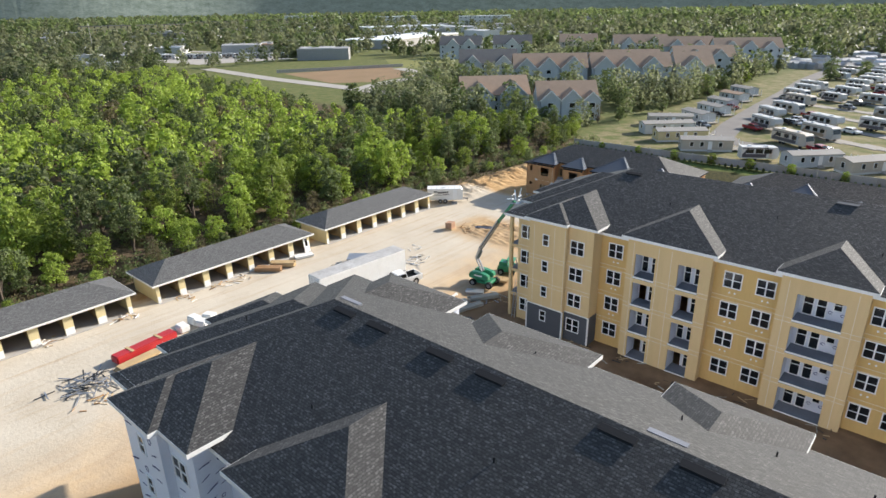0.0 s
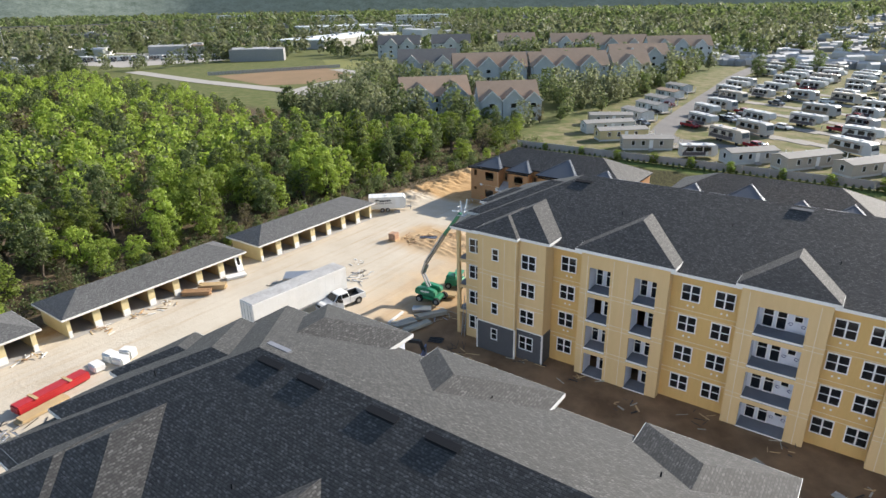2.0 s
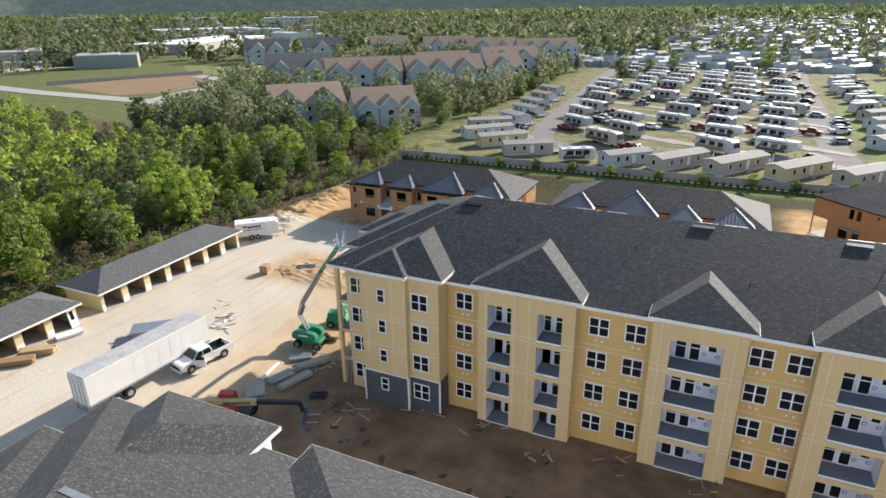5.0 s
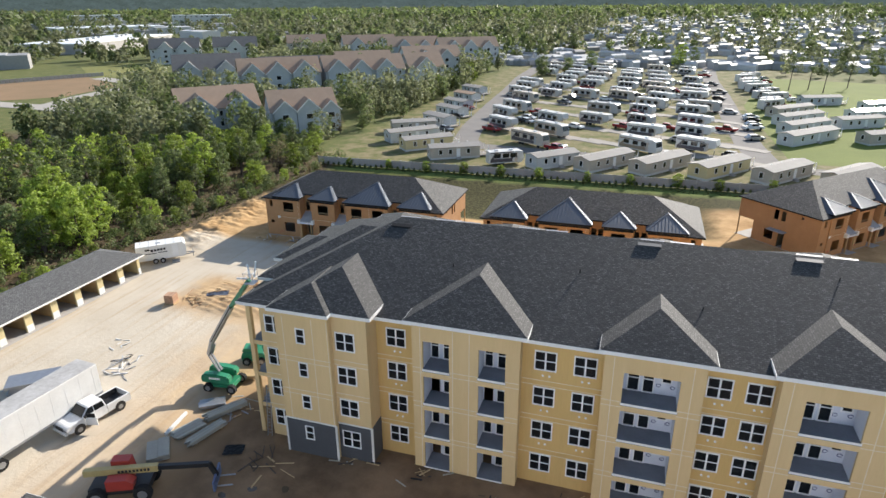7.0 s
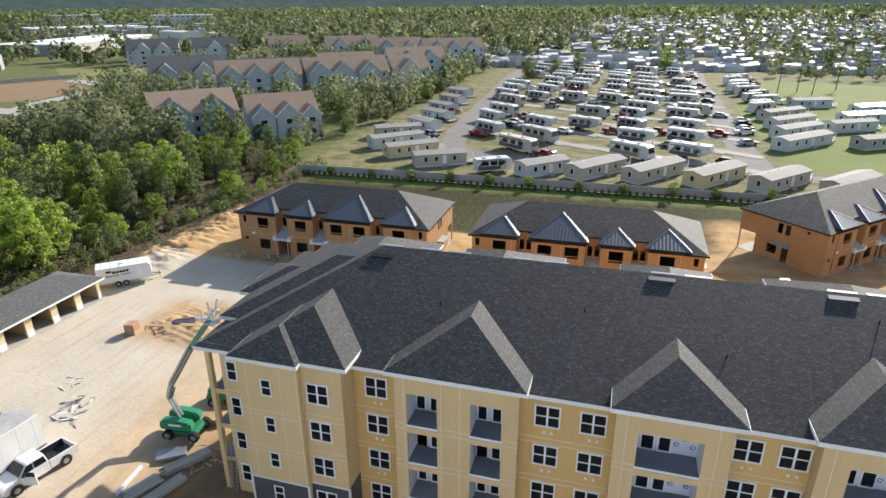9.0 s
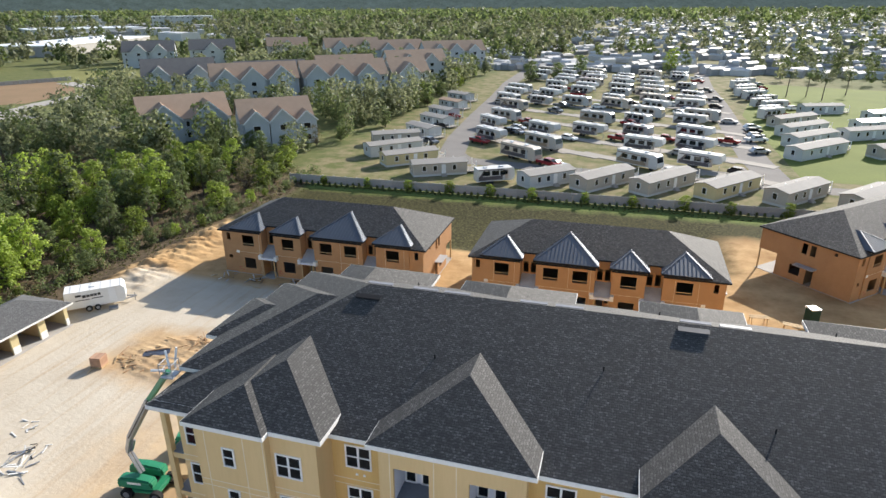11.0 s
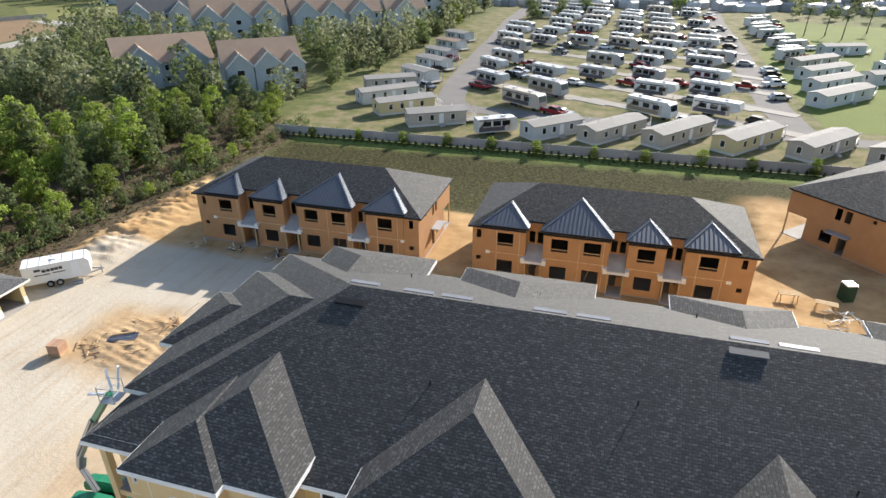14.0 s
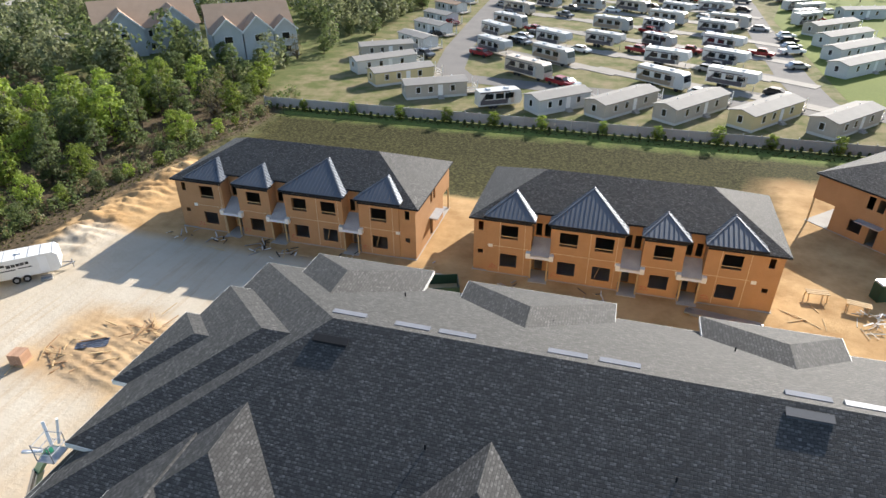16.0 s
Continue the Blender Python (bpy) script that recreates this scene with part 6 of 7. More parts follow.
# far park homes and sheds, too small and many to count
ISLANDS = surface("far_homes", (0.42, 0.41, 0.40), (0.34, 0.33, 0.32), rough=0.6, bump=0, island=0.6)
bm_v, bm_f = [], []
for k in range(2200):
    y = 355 + 1500 * g.random() ** 1.5
    x = g.uniform(-90 - 0.05 * y, 120 + 0.45 * y)
    a = math.radians(g.choice((42, -30, -28, 45)) + g.uniform(-5, 5))
    L, W, H = g.uniform(5, 11), g.uniform(2.4, 4), g.uniform(2.4, 3.2)
    if k < 170:
        r, th = g.uniform(420, 1900), math.radians(g.uniform(-74, -28))
        x, y = r * math.sin(th), r * math.cos(th)
        if blocked(x, y):
            continue
        L, W, H = g.uniform(14, 50), g.uniform(10, 24), g.uniform(4, 8)
    c, s = math.cos(a), math.sin(a)
    n = len(bm_v)
    for px, py, pz in ((-L / 2, -W / 2, 0), (L / 2, -W / 2, 0), (L / 2, W / 2, 0), (-L / 2, W / 2, 0), (-L / 2, -W / 2, H), (L / 2, -W / 2, H), (L / 2, W / 2, H), (-L / 2, W / 2, H), (-L / 2, 0, H + 0.9), (L / 2, 0, H + 0.9)):
        bm_v.append((x + px * c - py * s, y + px * s + py * c, pz))
    bm_f += [tuple(n + i for i in f) for f in ((0, 1, 5, 4), (1, 2, 6, 5), (2, 3, 7, 6), (3, 0, 4, 7), (4, 5, 9, 8), (6, 7, 8, 9), (5, 6, 9), (7, 4, 8))]
me = bpy.data.meshes.new("far_homes")
me.from_pydata(bm_v, [], bm_f)
me.materials.append(ISLANDS)
tagged(new("far_homes", me), "sea of small pale homes and caravans far off", "homes", kind="stuff")
WATER = surface("lake_water", (0.30, 0.34, 0.38), (0.26, 0.30, 0.34), scale=0.01, rough=0.15, bump=0)
patch("water", [(350, 2050), (1500, 2050), (1800, 2500), (350, 2450)], WATER, "pale lake near the horizon", 1.5)

# wooded rise along the horizon, its haze put into a pale grey-green
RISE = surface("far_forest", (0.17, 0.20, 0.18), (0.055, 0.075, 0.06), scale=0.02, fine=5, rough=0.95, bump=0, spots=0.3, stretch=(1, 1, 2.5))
bm = bmesh.new()
prev = None
for k in range(700):
    a = math.radians(-95 + k * 0.25)
    r = 3300 + 120 * math.sin(k * 0.05)
    top = 98 + 16 * noise.noise((k * 0.035, 0, 3)) + 7 * noise.noise((k * 0.5, 0, 1))
    pts = [bm.verts.new((r * math.sin(a), r * math.cos(a), -3)), bm.verts.new(((r + 40) * math.sin(a), (r + 40) * math.cos(a), top)), bm.verts.new(((r + 500) * math.sin(a), (r + 500) * math.cos(a), top * 0.8))]
    if prev:
        bm.faces.new((prev[0], pts[0], pts[1], prev[1]))
        bm.faces.new((prev[1], pts[1], pts[2], prev[2]))
    prev = pts
# a weak glow lifts the sunless face to the tone of haze
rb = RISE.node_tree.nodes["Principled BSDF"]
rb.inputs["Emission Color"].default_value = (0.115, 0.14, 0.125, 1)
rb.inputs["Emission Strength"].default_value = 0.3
tagged(part("backdrop", bm, RISE), "wooded rise along the horizon, haze painted in with a faint glow", "backdrop", kind="structure")

# ---------------------------------------------------------------- vehicles on the site
def semi_trailer():
    s = thing("semi_trailer", pose(-45.75, 28.45, 0, 0, 0, 85.5), "long white box trailer parked without its tractor", "trailer")
    L, W = 12.9, 2.35
    bm = bmesh.new()
    box(bm, -L / 2, -W / 2, 1.15, L / 2, W / 2, 4.05)
    bmesh.ops.bevel(bm, geom=bm.edges[:], offset=0.04, segments=2, affect='EDGES')
    body = part("body", bm, WHITE, s)
    bm = bmesh.new()
    box(bm, -L / 2 + 0.05, -W / 2 + 0.06, 4.05, L / 2 - 0.05, W / 2 - 0.06, 4.075)
    part("roof_skin", bm, surface("dirty_roof", (0.50, 0.49, 0.47), (0.30, 0.28, 0.26), scale=0.5, fine=5, spots=0.3, rough=0.5), body, "grimy pale roof sheet")
    for yy in (-W / 2 - 0.02, W / 2 - 0.02):
        bm = bmesh.new()
        box(bm, -L / 2, yy, 1.12, L / 2, yy + 0.04, 1.32)
        part("side_rail", bm, STEEL, body)
        for k in range(10):
            bm = bmesh.new()
            x = -L / 2 + 0.6 + k * (L - 1.2) / 9
            box(bm, x, yy + 0.012, 1.32, x + 0.02, yy + 0.028, 4.0)
            part("seam", bm, VINYL, body)
    for k, (ya, yb) in enumerate(((-W / 2 + 0.06, -0.02), (0.02, W / 2 - 0.06))):
        bm = bmesh.new()
        box(bm, -L / 2 - 0.05, ya, 1.25, -L / 2, yb, 3.95)
        d = part("rear_door", bm, VINYL, s)
        for yy in (ya + 0.3, yb - 0.3):
            bm = bmesh.new()
            tube(bm, (-L / 2 - 0.08, yy, 1.25), (-L / 2 - 0.08, yy, 3.95), 0.025)
            part("lock_rod", bm, STEEL, d)
    bm = bmesh.new()
    box(bm, -L / 2 - 0.02, -W / 2 + 0.1, 0.5, -L / 2 + 0.1, W / 2 - 0.1, 0.65)
    for y in (-0.8, 0.7):
        box(bm, -L / 2, y, 0.6, -L / 2 + 0.1, y + 0.1, 1.2)
    part("bumper", bm, STEEL, s)
    for x in (-L / 2 + 2.4, -L / 2 + 3.65):
        for y in (-1.05, 1.05):
            wheel_pair(s, x, y - 0.16 * (1 if y > 0 else -1), y + 0.1 * (1 if y > 0 else -1), 0.52)
    for y in (-0.8, 0.8):
        bm = bmesh.new()
        box(bm, L / 2 - 2.8, y - 0.08, 0.0, L / 2 - 2.6, y + 0.08, 1.2)
        box(bm, L / 2 - 2.9, y - 0.2, -0.02, L / 2 - 2.5, y + 0.2, 0.04)
        part("landing_leg", bm, STEEL, s)


semi_trailer()


def big_pickup():
    p = thing("pickup_truck", pose(-43.25, 32.75, 0, 0, 0, -102), "white pickup truck with a black bed and its door open", "pickup truck")
    mat = CARPAINTS["white"]
    bm = bmesh.new()
    out = [(-0.75, 0.42), (2.55, 0.42), (2.82, 0.6), (2.85, 0.98), (2.6, 1.1), (1.45, 1.2), (-0.75, 1.2)]
    a, b = ([bm.verts.new((x, sy * (0.98 if z < 1.15 else 0.94), z)) for x, z in out] for sy in (-1, 1))
    bm.faces.new(a)
    bm.faces.new(b[::-1])
    for i in range(len(out)):
        bm.faces.new((a[i], b[i], b[(i + 1) % len(out)], a[(i + 1) % len(out)]))
    bmesh.ops.bevel(bm, geom=bm.edges[:], offset=0.05, segments=2, affect='EDGES')
    body = part("body", bm, mat, p)
    bm = bmesh.new()
    lo = [bm.verts.new(q) for q in ((-0.72, -0.93, 1.19), (1.5, -0.93, 1.19), (1.5, 0.93, 1.19), (-0.72, 0.93, 1.19))]
    hi = [bm.verts.new(q) for q in ((-0.6, -0.74, 1.88), (0.72, -0.74, 1.88), (0.72, 0.74, 1.88), (-0.6, 0.74, 1.88))]
    bm.faces.new(hi)
    for i in range(4):
        bm.faces.new((lo[i], lo[(i + 1) % 4], hi[(i + 1) % 4], hi[i]))
    bmesh.ops.bevel(bm, geom=[e for e in bm.edges if not e.is_boundary], offset=0.05, segments=2, affect='EDGES')
    cab = part("cab", bm, mat, p)

    def pane(name, quad, out):
        bm = bmesh.new()
        f = [bm.verts.new(q) for q in quad]
        g = [bm.verts.new(Vector(q) + Vector(out)) for q in quad]
        bm.faces.new(f[::-1])
        bm.faces.new(g)
        for i in range(4):
            bm.faces.new((f[i], f[(i + 1) % 4], g[(i + 1) % 4], g[i]))
        part(name, bm, GLASS, cab)

    pane("windscreen", ((1.42, -0.82, 1.27), (1.42, 0.82, 1.27), (0.82, 0.68, 1.8), (0.82, -0.68, 1.8)), (0.02, 0, 0.02))
    pane("rear_glass", ((-0.71, -0.75, 1.32), (-0.71, 0.75, 1.32), (-0.62, 0.66, 1.76), (-0.62, -0.66, 1.76)), (-0.02, 0, 0))
    for sy in (-1, 1):
        for x0, x1, u0, u1 in ((-0.58, 0.3, -0.5, 0.28), (0.38, 1.28, 0.36, 0.76)):
            pane("side_glass", ((x0, sy * 0.9, 1.28), (x1, sy * 0.9, 1.28), (u1, sy * 0.775, 1.76), (u0, sy * 0.775, 1.76)), (0, sy * 0.02, 0.01))
    # open bed
    bm = bmesh.new()
    box(bm, -2.85, -0.97, 0.5, -0.76, -0.86, 1.22)
    box(bm, -2.85, 0.86, 0.5, -0.76, 0.97, 1.22)
    box(bm, -2.9, -0.97, 0.5, -2.8, 0.97, 1.2)
    part("bed_wall", bm, mat, p)
    bm = bmesh.new()
    box(bm, -2.79, -0.855, 0.6, -0.77, 0.855, 0.72)
    for y in (-0.855, 0.82):
        box(bm, -2.79, y, 0.72, -0.77, y + 0.035, 1.2)
    part("bed_liner", bm, BLACK, p, "black bed liner")
    for x in (-1.85, 1.8):
        wheel_pair(p, x, -0.86, 0.86, 0.4, 0.26)
        for y in (-0.985, 0.985):
            bm = bmesh.new()
            tube(bm, (x, y - 0.008, 0.44), (x, y + 0.008, 0.44), 0.48, None, 14)
            part("wheel_arch", bm, BLACK, body)
    bm = bmesh.new()
    box(bm, 2.72, -0.92, 0.42, 2.98, 0.92, 0.66)
    bmesh.ops.bevel(bm, geom=bm.edges[:], offset=0.05, segments=2, affect='EDGES')
    part("bumper", bm, mat, p)
    bm = bmesh.new()
    box(bm, 2.82, -0.5, 0.7, 2.9, 0.5, 0.97)
    part("grille", bm, BLACK, p)
    for y in (-0.9, 0.6):
        bm = bmesh.new()
        box(bm, 2.8, y, 0.74, 2.89, y + 0.3, 0.96)
        part("headlight", bm, STEEL, p)
    for y in (-1.15, 0.95):
        bm = bmesh.new()
        box(bm, 1.15, y, 1.2, 1.3, y + 0.2, 1.42)
        part("mirror", bm, BLACK, cab)
    bm = bmesh.new()
    beam(bm, (1.2, 0.99, 0.85), (0.75, 1.85, 0.85), 0.08, 0.7)
    door = part("door", bm, mat, p, "open front door")
    bm = bmesh.new()
    beam(bm, (1.12, 1.13, 1.42), (0.8, 1.75, 1.42), 0.04, 0.4)
    part("door_glass", bm, GLASS, door)


big_pickup()


def cargo_trailer():
    c = thing("cargo_trailer", pose(-62.6, 63.5, 0.1, 0, 0, 42), "white enclosed cargo trailer with a dark logo on its side", "trailer")
    L = 6.0
    body = profile("body", [(-L / 2, 0.55), (L / 2 - 0.1, 0.55), (L / 2 + 0.25, 0.9), (L / 2 + 0.25, 2.25), (L / 2 - 0.1, 2.6), (-L / 2, 2.6)], -1.15, 1.15, WHITE, c)
    for k in range(6):
        bm = bmesh.new()
        x = -L / 2 + 0.6 + k * 1.05
        box(bm, x, -1.15, 2.6, x + 0.04, 1.15, 2.63)
        part("roof_bow", bm, STEEL, body)
    bm = bmesh.new()
    box(bm, -0.3, -0.25, 2.6, 0.2, 0.25, 2.72)
    part("roof_vent", bm, VINYL, body)
    for x0, x1, z0, z1 in ((-1.9, -1.3, 1.95, 2.2), (-1.2, -0.85, 1.75, 2.1), (-0.78, -0.45, 1.78, 2.08), (-0.38, -0.05, 1.8, 2.1), (0.0, 0.32, 1.82, 2.12), (0.4, 0.7, 1.84, 2.14), (-2.0, -0.5, 1.45, 1.55), (-0.3, 0.9, 1.5, 1.6)):
        bm = bmesh.new()
        box(bm, x0, -1.165, z0, x1, -1.15, z1)
        part("logo_bar", bm, BLACK, body, "dark logo shapes")
    bm = bmesh.new()
    box(bm, 1.5, -1.17, 0.75, 2.25, -1.15, 2.4)
    part("side_door", bm, VINYL, body)
    for x in (-0.75, 0.15):
        wheel_pair(c, x, -1.2, 1.2, 0.36, 0.22)
    bm = bmesh.new()
    beam(bm, (L / 2, -0.6, 0.5), (L / 2 + 1.3, 0, 0.5), 0.1, 0.12)
    beam(bm, (L / 2, 0.6, 0.5), (L / 2 + 1.3, 0, 0.5), 0.1, 0.12)
    tube(bm, (L / 2 + 1.1, 0, -0.1), (L / 2 + 1.1, 0, 0.9), 0.05)
    part("tongue", bm, STEEL, c)
    st = thing("folding_step", pose(-60.6, 63.9, 0.0, 0, 0, 42), "grey folding steps below the trailer door", "steps")
    for k in range(2):
        bm = bmesh.new()
        box(bm, -0.5, -0.35 * k - 0.3, 0.0, 0.5, -0.35 * k, 0.35 - 0.17 * k)
        part("tread", bm, STEEL, st)


cargo_trailer()


def boom_lift():
    b = thing("boom_lift", pose(-35.9, 40.8, ground_height(-35.9, 40.8), 0, 0, 8), "green boom lift with its arm raised to the eaves", "boom lift")
    bm = bmesh.new()
    box(bm, -1.3, -0.9, 0.42, 1.3, 0.9, 0.86)
    bmesh.ops.bevel(bm, geom=bm.edges[:], offset=0.1, segments=2, affect='EDGES')
    part("chassis", bm, GREENPAINT, b)
    for x in (-1.15, 1.15):
        wheel_pair(b, x, -1.0, 1.0, 0.46, 0.36)
    bm = bmesh.new()
    tube(bm, (0, 0, 0.86), (0, 0, 1.02), 0.75, None, 16)
    part("slew_ring", bm, BLACK, b)
    for nm, y0, y1, mat in (("engine_cover", -1.12, -0.3, GREENPAINT), ("tank_cover", 0.3, 1.12, GREENPAINT)):
        bm = bmesh.new()
        out = [(-1.7, 1.02), (0.9, 1.02), (1.1, 1.3), (0.9, 1.75), (-0.4, 1.95), (-1.5, 1.9), (-1.8, 1.5)]
        a, c = ([bm.verts.new((x, y, z)) for x, z in out] for y in (y0, y1))
        bm.faces.new(a)
        bm.faces.new(c[::-1])
        for i in range(7):
            bm.faces.new((a[i], c[i], c[(i + 1) % 7], a[(i + 1) % 7]))
        bmesh.ops.bevel(bm, geom=bm.edges[:], offset=0.12, segments=2, affect='EDGES')
        cover = part(nm, bm, mat, b)
        bm = bmesh.new()
        y = y0 - 0.005 if y0 < 0 else y1
        box(bm, -0.9, y, 1.45, 0.2, y + 0.006, 1.65)
        part("name_bar", bm, WHITE, cover, "pale lettering bar")
    inv = b.matrix_basis.inverted()
    pts = [inv @ Vector(p) for p in ((-35.9, 40.4, 1.3), (-37.3, 40.9, 2.7), (-36.5, 40.6, 4.3), (-33.0, 39.6, 8.9), (-30.1, 38.7, 12.2))]
    for k, dx in enumerate((-0.12, 0.16)):
        bm = bmesh.new()
        beam(bm, pts[0] + Vector((dx, 0, 0.25 * k)), pts[1] + Vector((dx, 0, 0.25 * k)), 0.16, 0.22)
        part("riser", bm, STEEL, b, "grey riser arm")
    bm = bmesh.new()
    beam(bm, pts[1], pts[2], 0.3, 0.36)
    beam(bm, pts[1] + Vector((0.35, 0, 0.1)), pts[2] + Vector((0.3, 0, -0.2)), 0.12, 0.14)
    part("knuckle", bm, STEEL, b, "grey elbow of the arm")
    bm = bmesh.new()
    beam(bm, pts[2], pts[3], 0.36, 0.4)
    lower = part("lower_boom", bm, STEEL, b, "grey lower boom")
    bm = bmesh.new()
    beam(bm, pts[2] + Vector((0.05, -0.22, 0.1)), pts[3] + Vector((0.05, -0.22, 0.1)), 0.06, 0.1)
    beam(bm, pts[2] + Vector((0.05, 0.22, 0.1)), pts[3] + Vector((0.05, 0.22, 0.1)), 0.06, 0.1)
    part("hose_track", bm, BLACK, lower)
    bm = bmesh.new()
    beam(bm, pts[3], pts[4], 0.26, 0.32)
    part("upper_boom", bm, GREENPAINT, b)
    basket = new("basket")
    basket.parent = b
    q = pts[4] + Vector((0.2, -0.1, -0.15))
    for dz in (0.0, 0.45, 0.9):
        bm = bmesh.new()
        for s in ((-0.4, -0.45, 0.4, -0.45), (0.4, -0.45, 0.4, 0.45), (0.4, 0.45, -0.4, 0.45), (-0.4, 0.45, -0.4, -0.45)):
            tube(bm, q + Vector((s[0], s[1], dz)), q + Vector((s[2], s[3], dz)), 0.022, None, 6)
        part("rail", bm, STEEL, basket)
    for x, y in ((-0.4, -0.45), (0.4, -0.45), (0.4, 0.45), (-0.4, 0.45)):
        bm = bmesh.new()
        tube(bm, q + Vector((x, y, 0)), q + Vector((x, y, 1.0)), 0.022, None, 6)
        part("upright", bm, STEEL, basket)
    bm = bmesh.new()
    box(bm, q.x - 0.4, q.y - 0.45, q.z - 0.05, q.x + 0.4, q.y + 0.45, q.z)
    part("basket_floor", bm, STEEL, basket)
    for a, c in (((-0.2, 0.3, 0.2), (-0.5, 0.6, 1.3)), ((0.1, 0.4, 0.3), (0.3, 0.6, 1.6)), ((-0.2, -0.2, 0.4), (-1.0, -0.4, 0.45))):
        bm = bmesh.new()
        beam(bm, q + Vector(a), q + Vector(c), 0.13, 0.1)
        part("gutter_piece", bm, VINYL, basket, "white gutter length")


boom_lift()


def loader(x, y, turn):
    """A compact green machine: rounded body, open cage and four wheels."""
    m = thing("compact_loader", pose(x, y, ground_height(x, y), 0, 0, turn), "small bright green site machine behind the balconies", "site machine")
    for nm, out, y0, y1 in (("body", [(-1.2, 0.4), (1.0, 0.4), (1.2, 0.8), (0.9, 1.3), (-1.1, 1.4), (-1.3, 0.9)], -0.75, 0.75), ("hood", [(-1.2, 1.4), (0.1, 1.32), (0.0, 1.7), (-1.0, 1.8)], -0.6, 0.6)):
        ob = profile(nm, out, y0, y1, GREENPAINT, m)
        b = ob.modifiers.new("edge", 'BEVEL')
        b.width, b.segments = 0.08, 2
    for px, py in ((0.1, -0.6), (0.1, 0.6), (1.0, -0.6), (1.0, 0.6)):
        bm = bmesh.new()
        tube(bm, (px, py, 1.25), (px - 0.1, py, 2.1), 0.04, None, 6)
        part("cage_post", bm, BLACK, m)
    bm = bmesh.new()
    box(bm, -0.1, -0.68, 2.1, 1.0, 0.68, 2.16)
    part("canopy", bm, GREENPAINT, m)
    for px in (-0.75, 0.7):
        wheel_pair(m, px, -0.8, 0.8, 0.42, 0.3)


loader(-35.7, 45.6, 20)


def telehandler():
    t = thing("telehandler", pose(-34.8, 27.2, ground_height(-34.8, 27.2) - 0.05, 0, 0, 25), "telehandler with yellow boom and red engine cover", "telehandler")
    bm = bmesh.new()
    box(bm, -2.2, -0.9, 0.6, 2.0, 0.9, 1.15)
    part("chassis", bm, BLACK, t)
    profile("engine_cover", [(-0.8, 1.1), (1.0, 1.1), (1.1, 1.6), (0.6, 1.95), (-0.8, 1.95)], -1.15, -0.35, REDPAINT, t, "red engine cover")
    profile("cab", [(-0.9, 1.1), (0.7, 1.1), (0.5, 2.5), (-0.8, 2.55)], 0.35, 1.1, REDPAINT, t)
    for x in (-1.6, 1.6):
        wheel_pair(t, x, -1.05, 1.05, 0.65, 0.45)
    bm = bmesh.new()
    beam(bm, (-2.6, 0, 2.05), (2.6, 0, 2.0), 0.42, 0.5)
    boom = part("boom", bm, YELLOWPAINT, t, "yellow boom")
    for k in range(9):
        bm = bmesh.new()
        x = -0.2 + k * 0.26
        box(bm, x, -0.235, 1.92, x + 0.16, -0.21, 2.12)
        part("logo_bar", bm, BLACK, boom)
    bm = bmesh.new()
    beam(bm, (2.5, 0, 2.0), (6.2, 0, 1.85), 0.3, 0.36)
    part("boom_extension", bm, BLACK, t)
    bm = bmesh.new()
    beam(bm, (6.2, 0, 1.9), (6.6, 0, 0.75), 0.3, 0.3)
    part("fork_head", bm, BLACK, t)
    bm = bmesh.new()
    box(bm, 6.5, -1.1, 0.15, 6.65, 1.1, 1.0)
    part("fork_carriage", bm, BLUEPAINT, t, "blue carriage")
    for y in (-0.6, 0.5):
        bm = bmesh.new()
        box(bm, 6.6, y, 0.15, 7.8, y + 0.12, 0.21)
        part("fork", bm, STEEL, t)


REDPAINT = surface("red_machine_paint", (0.45, 0.05, 0.035), (0.36, 0.04, 0.03), scale=1, rough=0.4, bump=0)
YELLOWPAINT = surface("cream_yellow_paint", (0.52, 0.40, 0.17), (0.42, 0.32, 0.13), scale=1, rough=0.45, bump=0)
BLUEPAINT = surface("blue_paint", (0.12, 0.17, 0.30), (0.09, 0.12, 0.22), scale=1, rough=0.4, bump=0)
telehandler()


DARKGREEN = surface("dark_green_paint", (0.012, 0.05, 0.032), (0.008, 0.035, 0.022), scale=1, rough=0.45, bump=0)


def dumpster(x, y, z, turn):
    d = thing("dumpster", pose(x, y, z, 0, 0, turn), "open dark green steel roll-off dumpster", "dumpster")
    bm = bmesh.new()
    for a in ((-2.4, -1.15, 2.4, -1.08), (-2.4, 1.08, 2.4, 1.15), (-2.4, -1.08, -2.33, 1.08), (2.33, -1.08, 2.4, 1.08)):
        box(bm, a[0], a[1], 0.1, a[2], a[3], 1.6)
    box(bm, -2.4, -1.15, 0.05, 2.4, 1.15, 0.12)
    part("bin", bm, DARKGREEN, d)
    for k in range(6):
        for yy in (-1.22, 1.15):
            bm = bmesh.new()
            box(bm, -2.2 + k * 0.85, yy, 0.1, -2.1 + k * 0.85, yy + 0.07, 1.55)
            part("rib", bm, DARKGREEN, d)
    bm = bmesh.new()
    box(bm, -2.3, -1.05, 0.5, 2.3, 1.05, 0.6)
    part("waste", bm, LUMBER, d)


dumpster(-22.6, 71.4, 0, 20)

# ---------------------------------------------------------------- stacks, piles and litter
cl = np.random.default_rng(5)


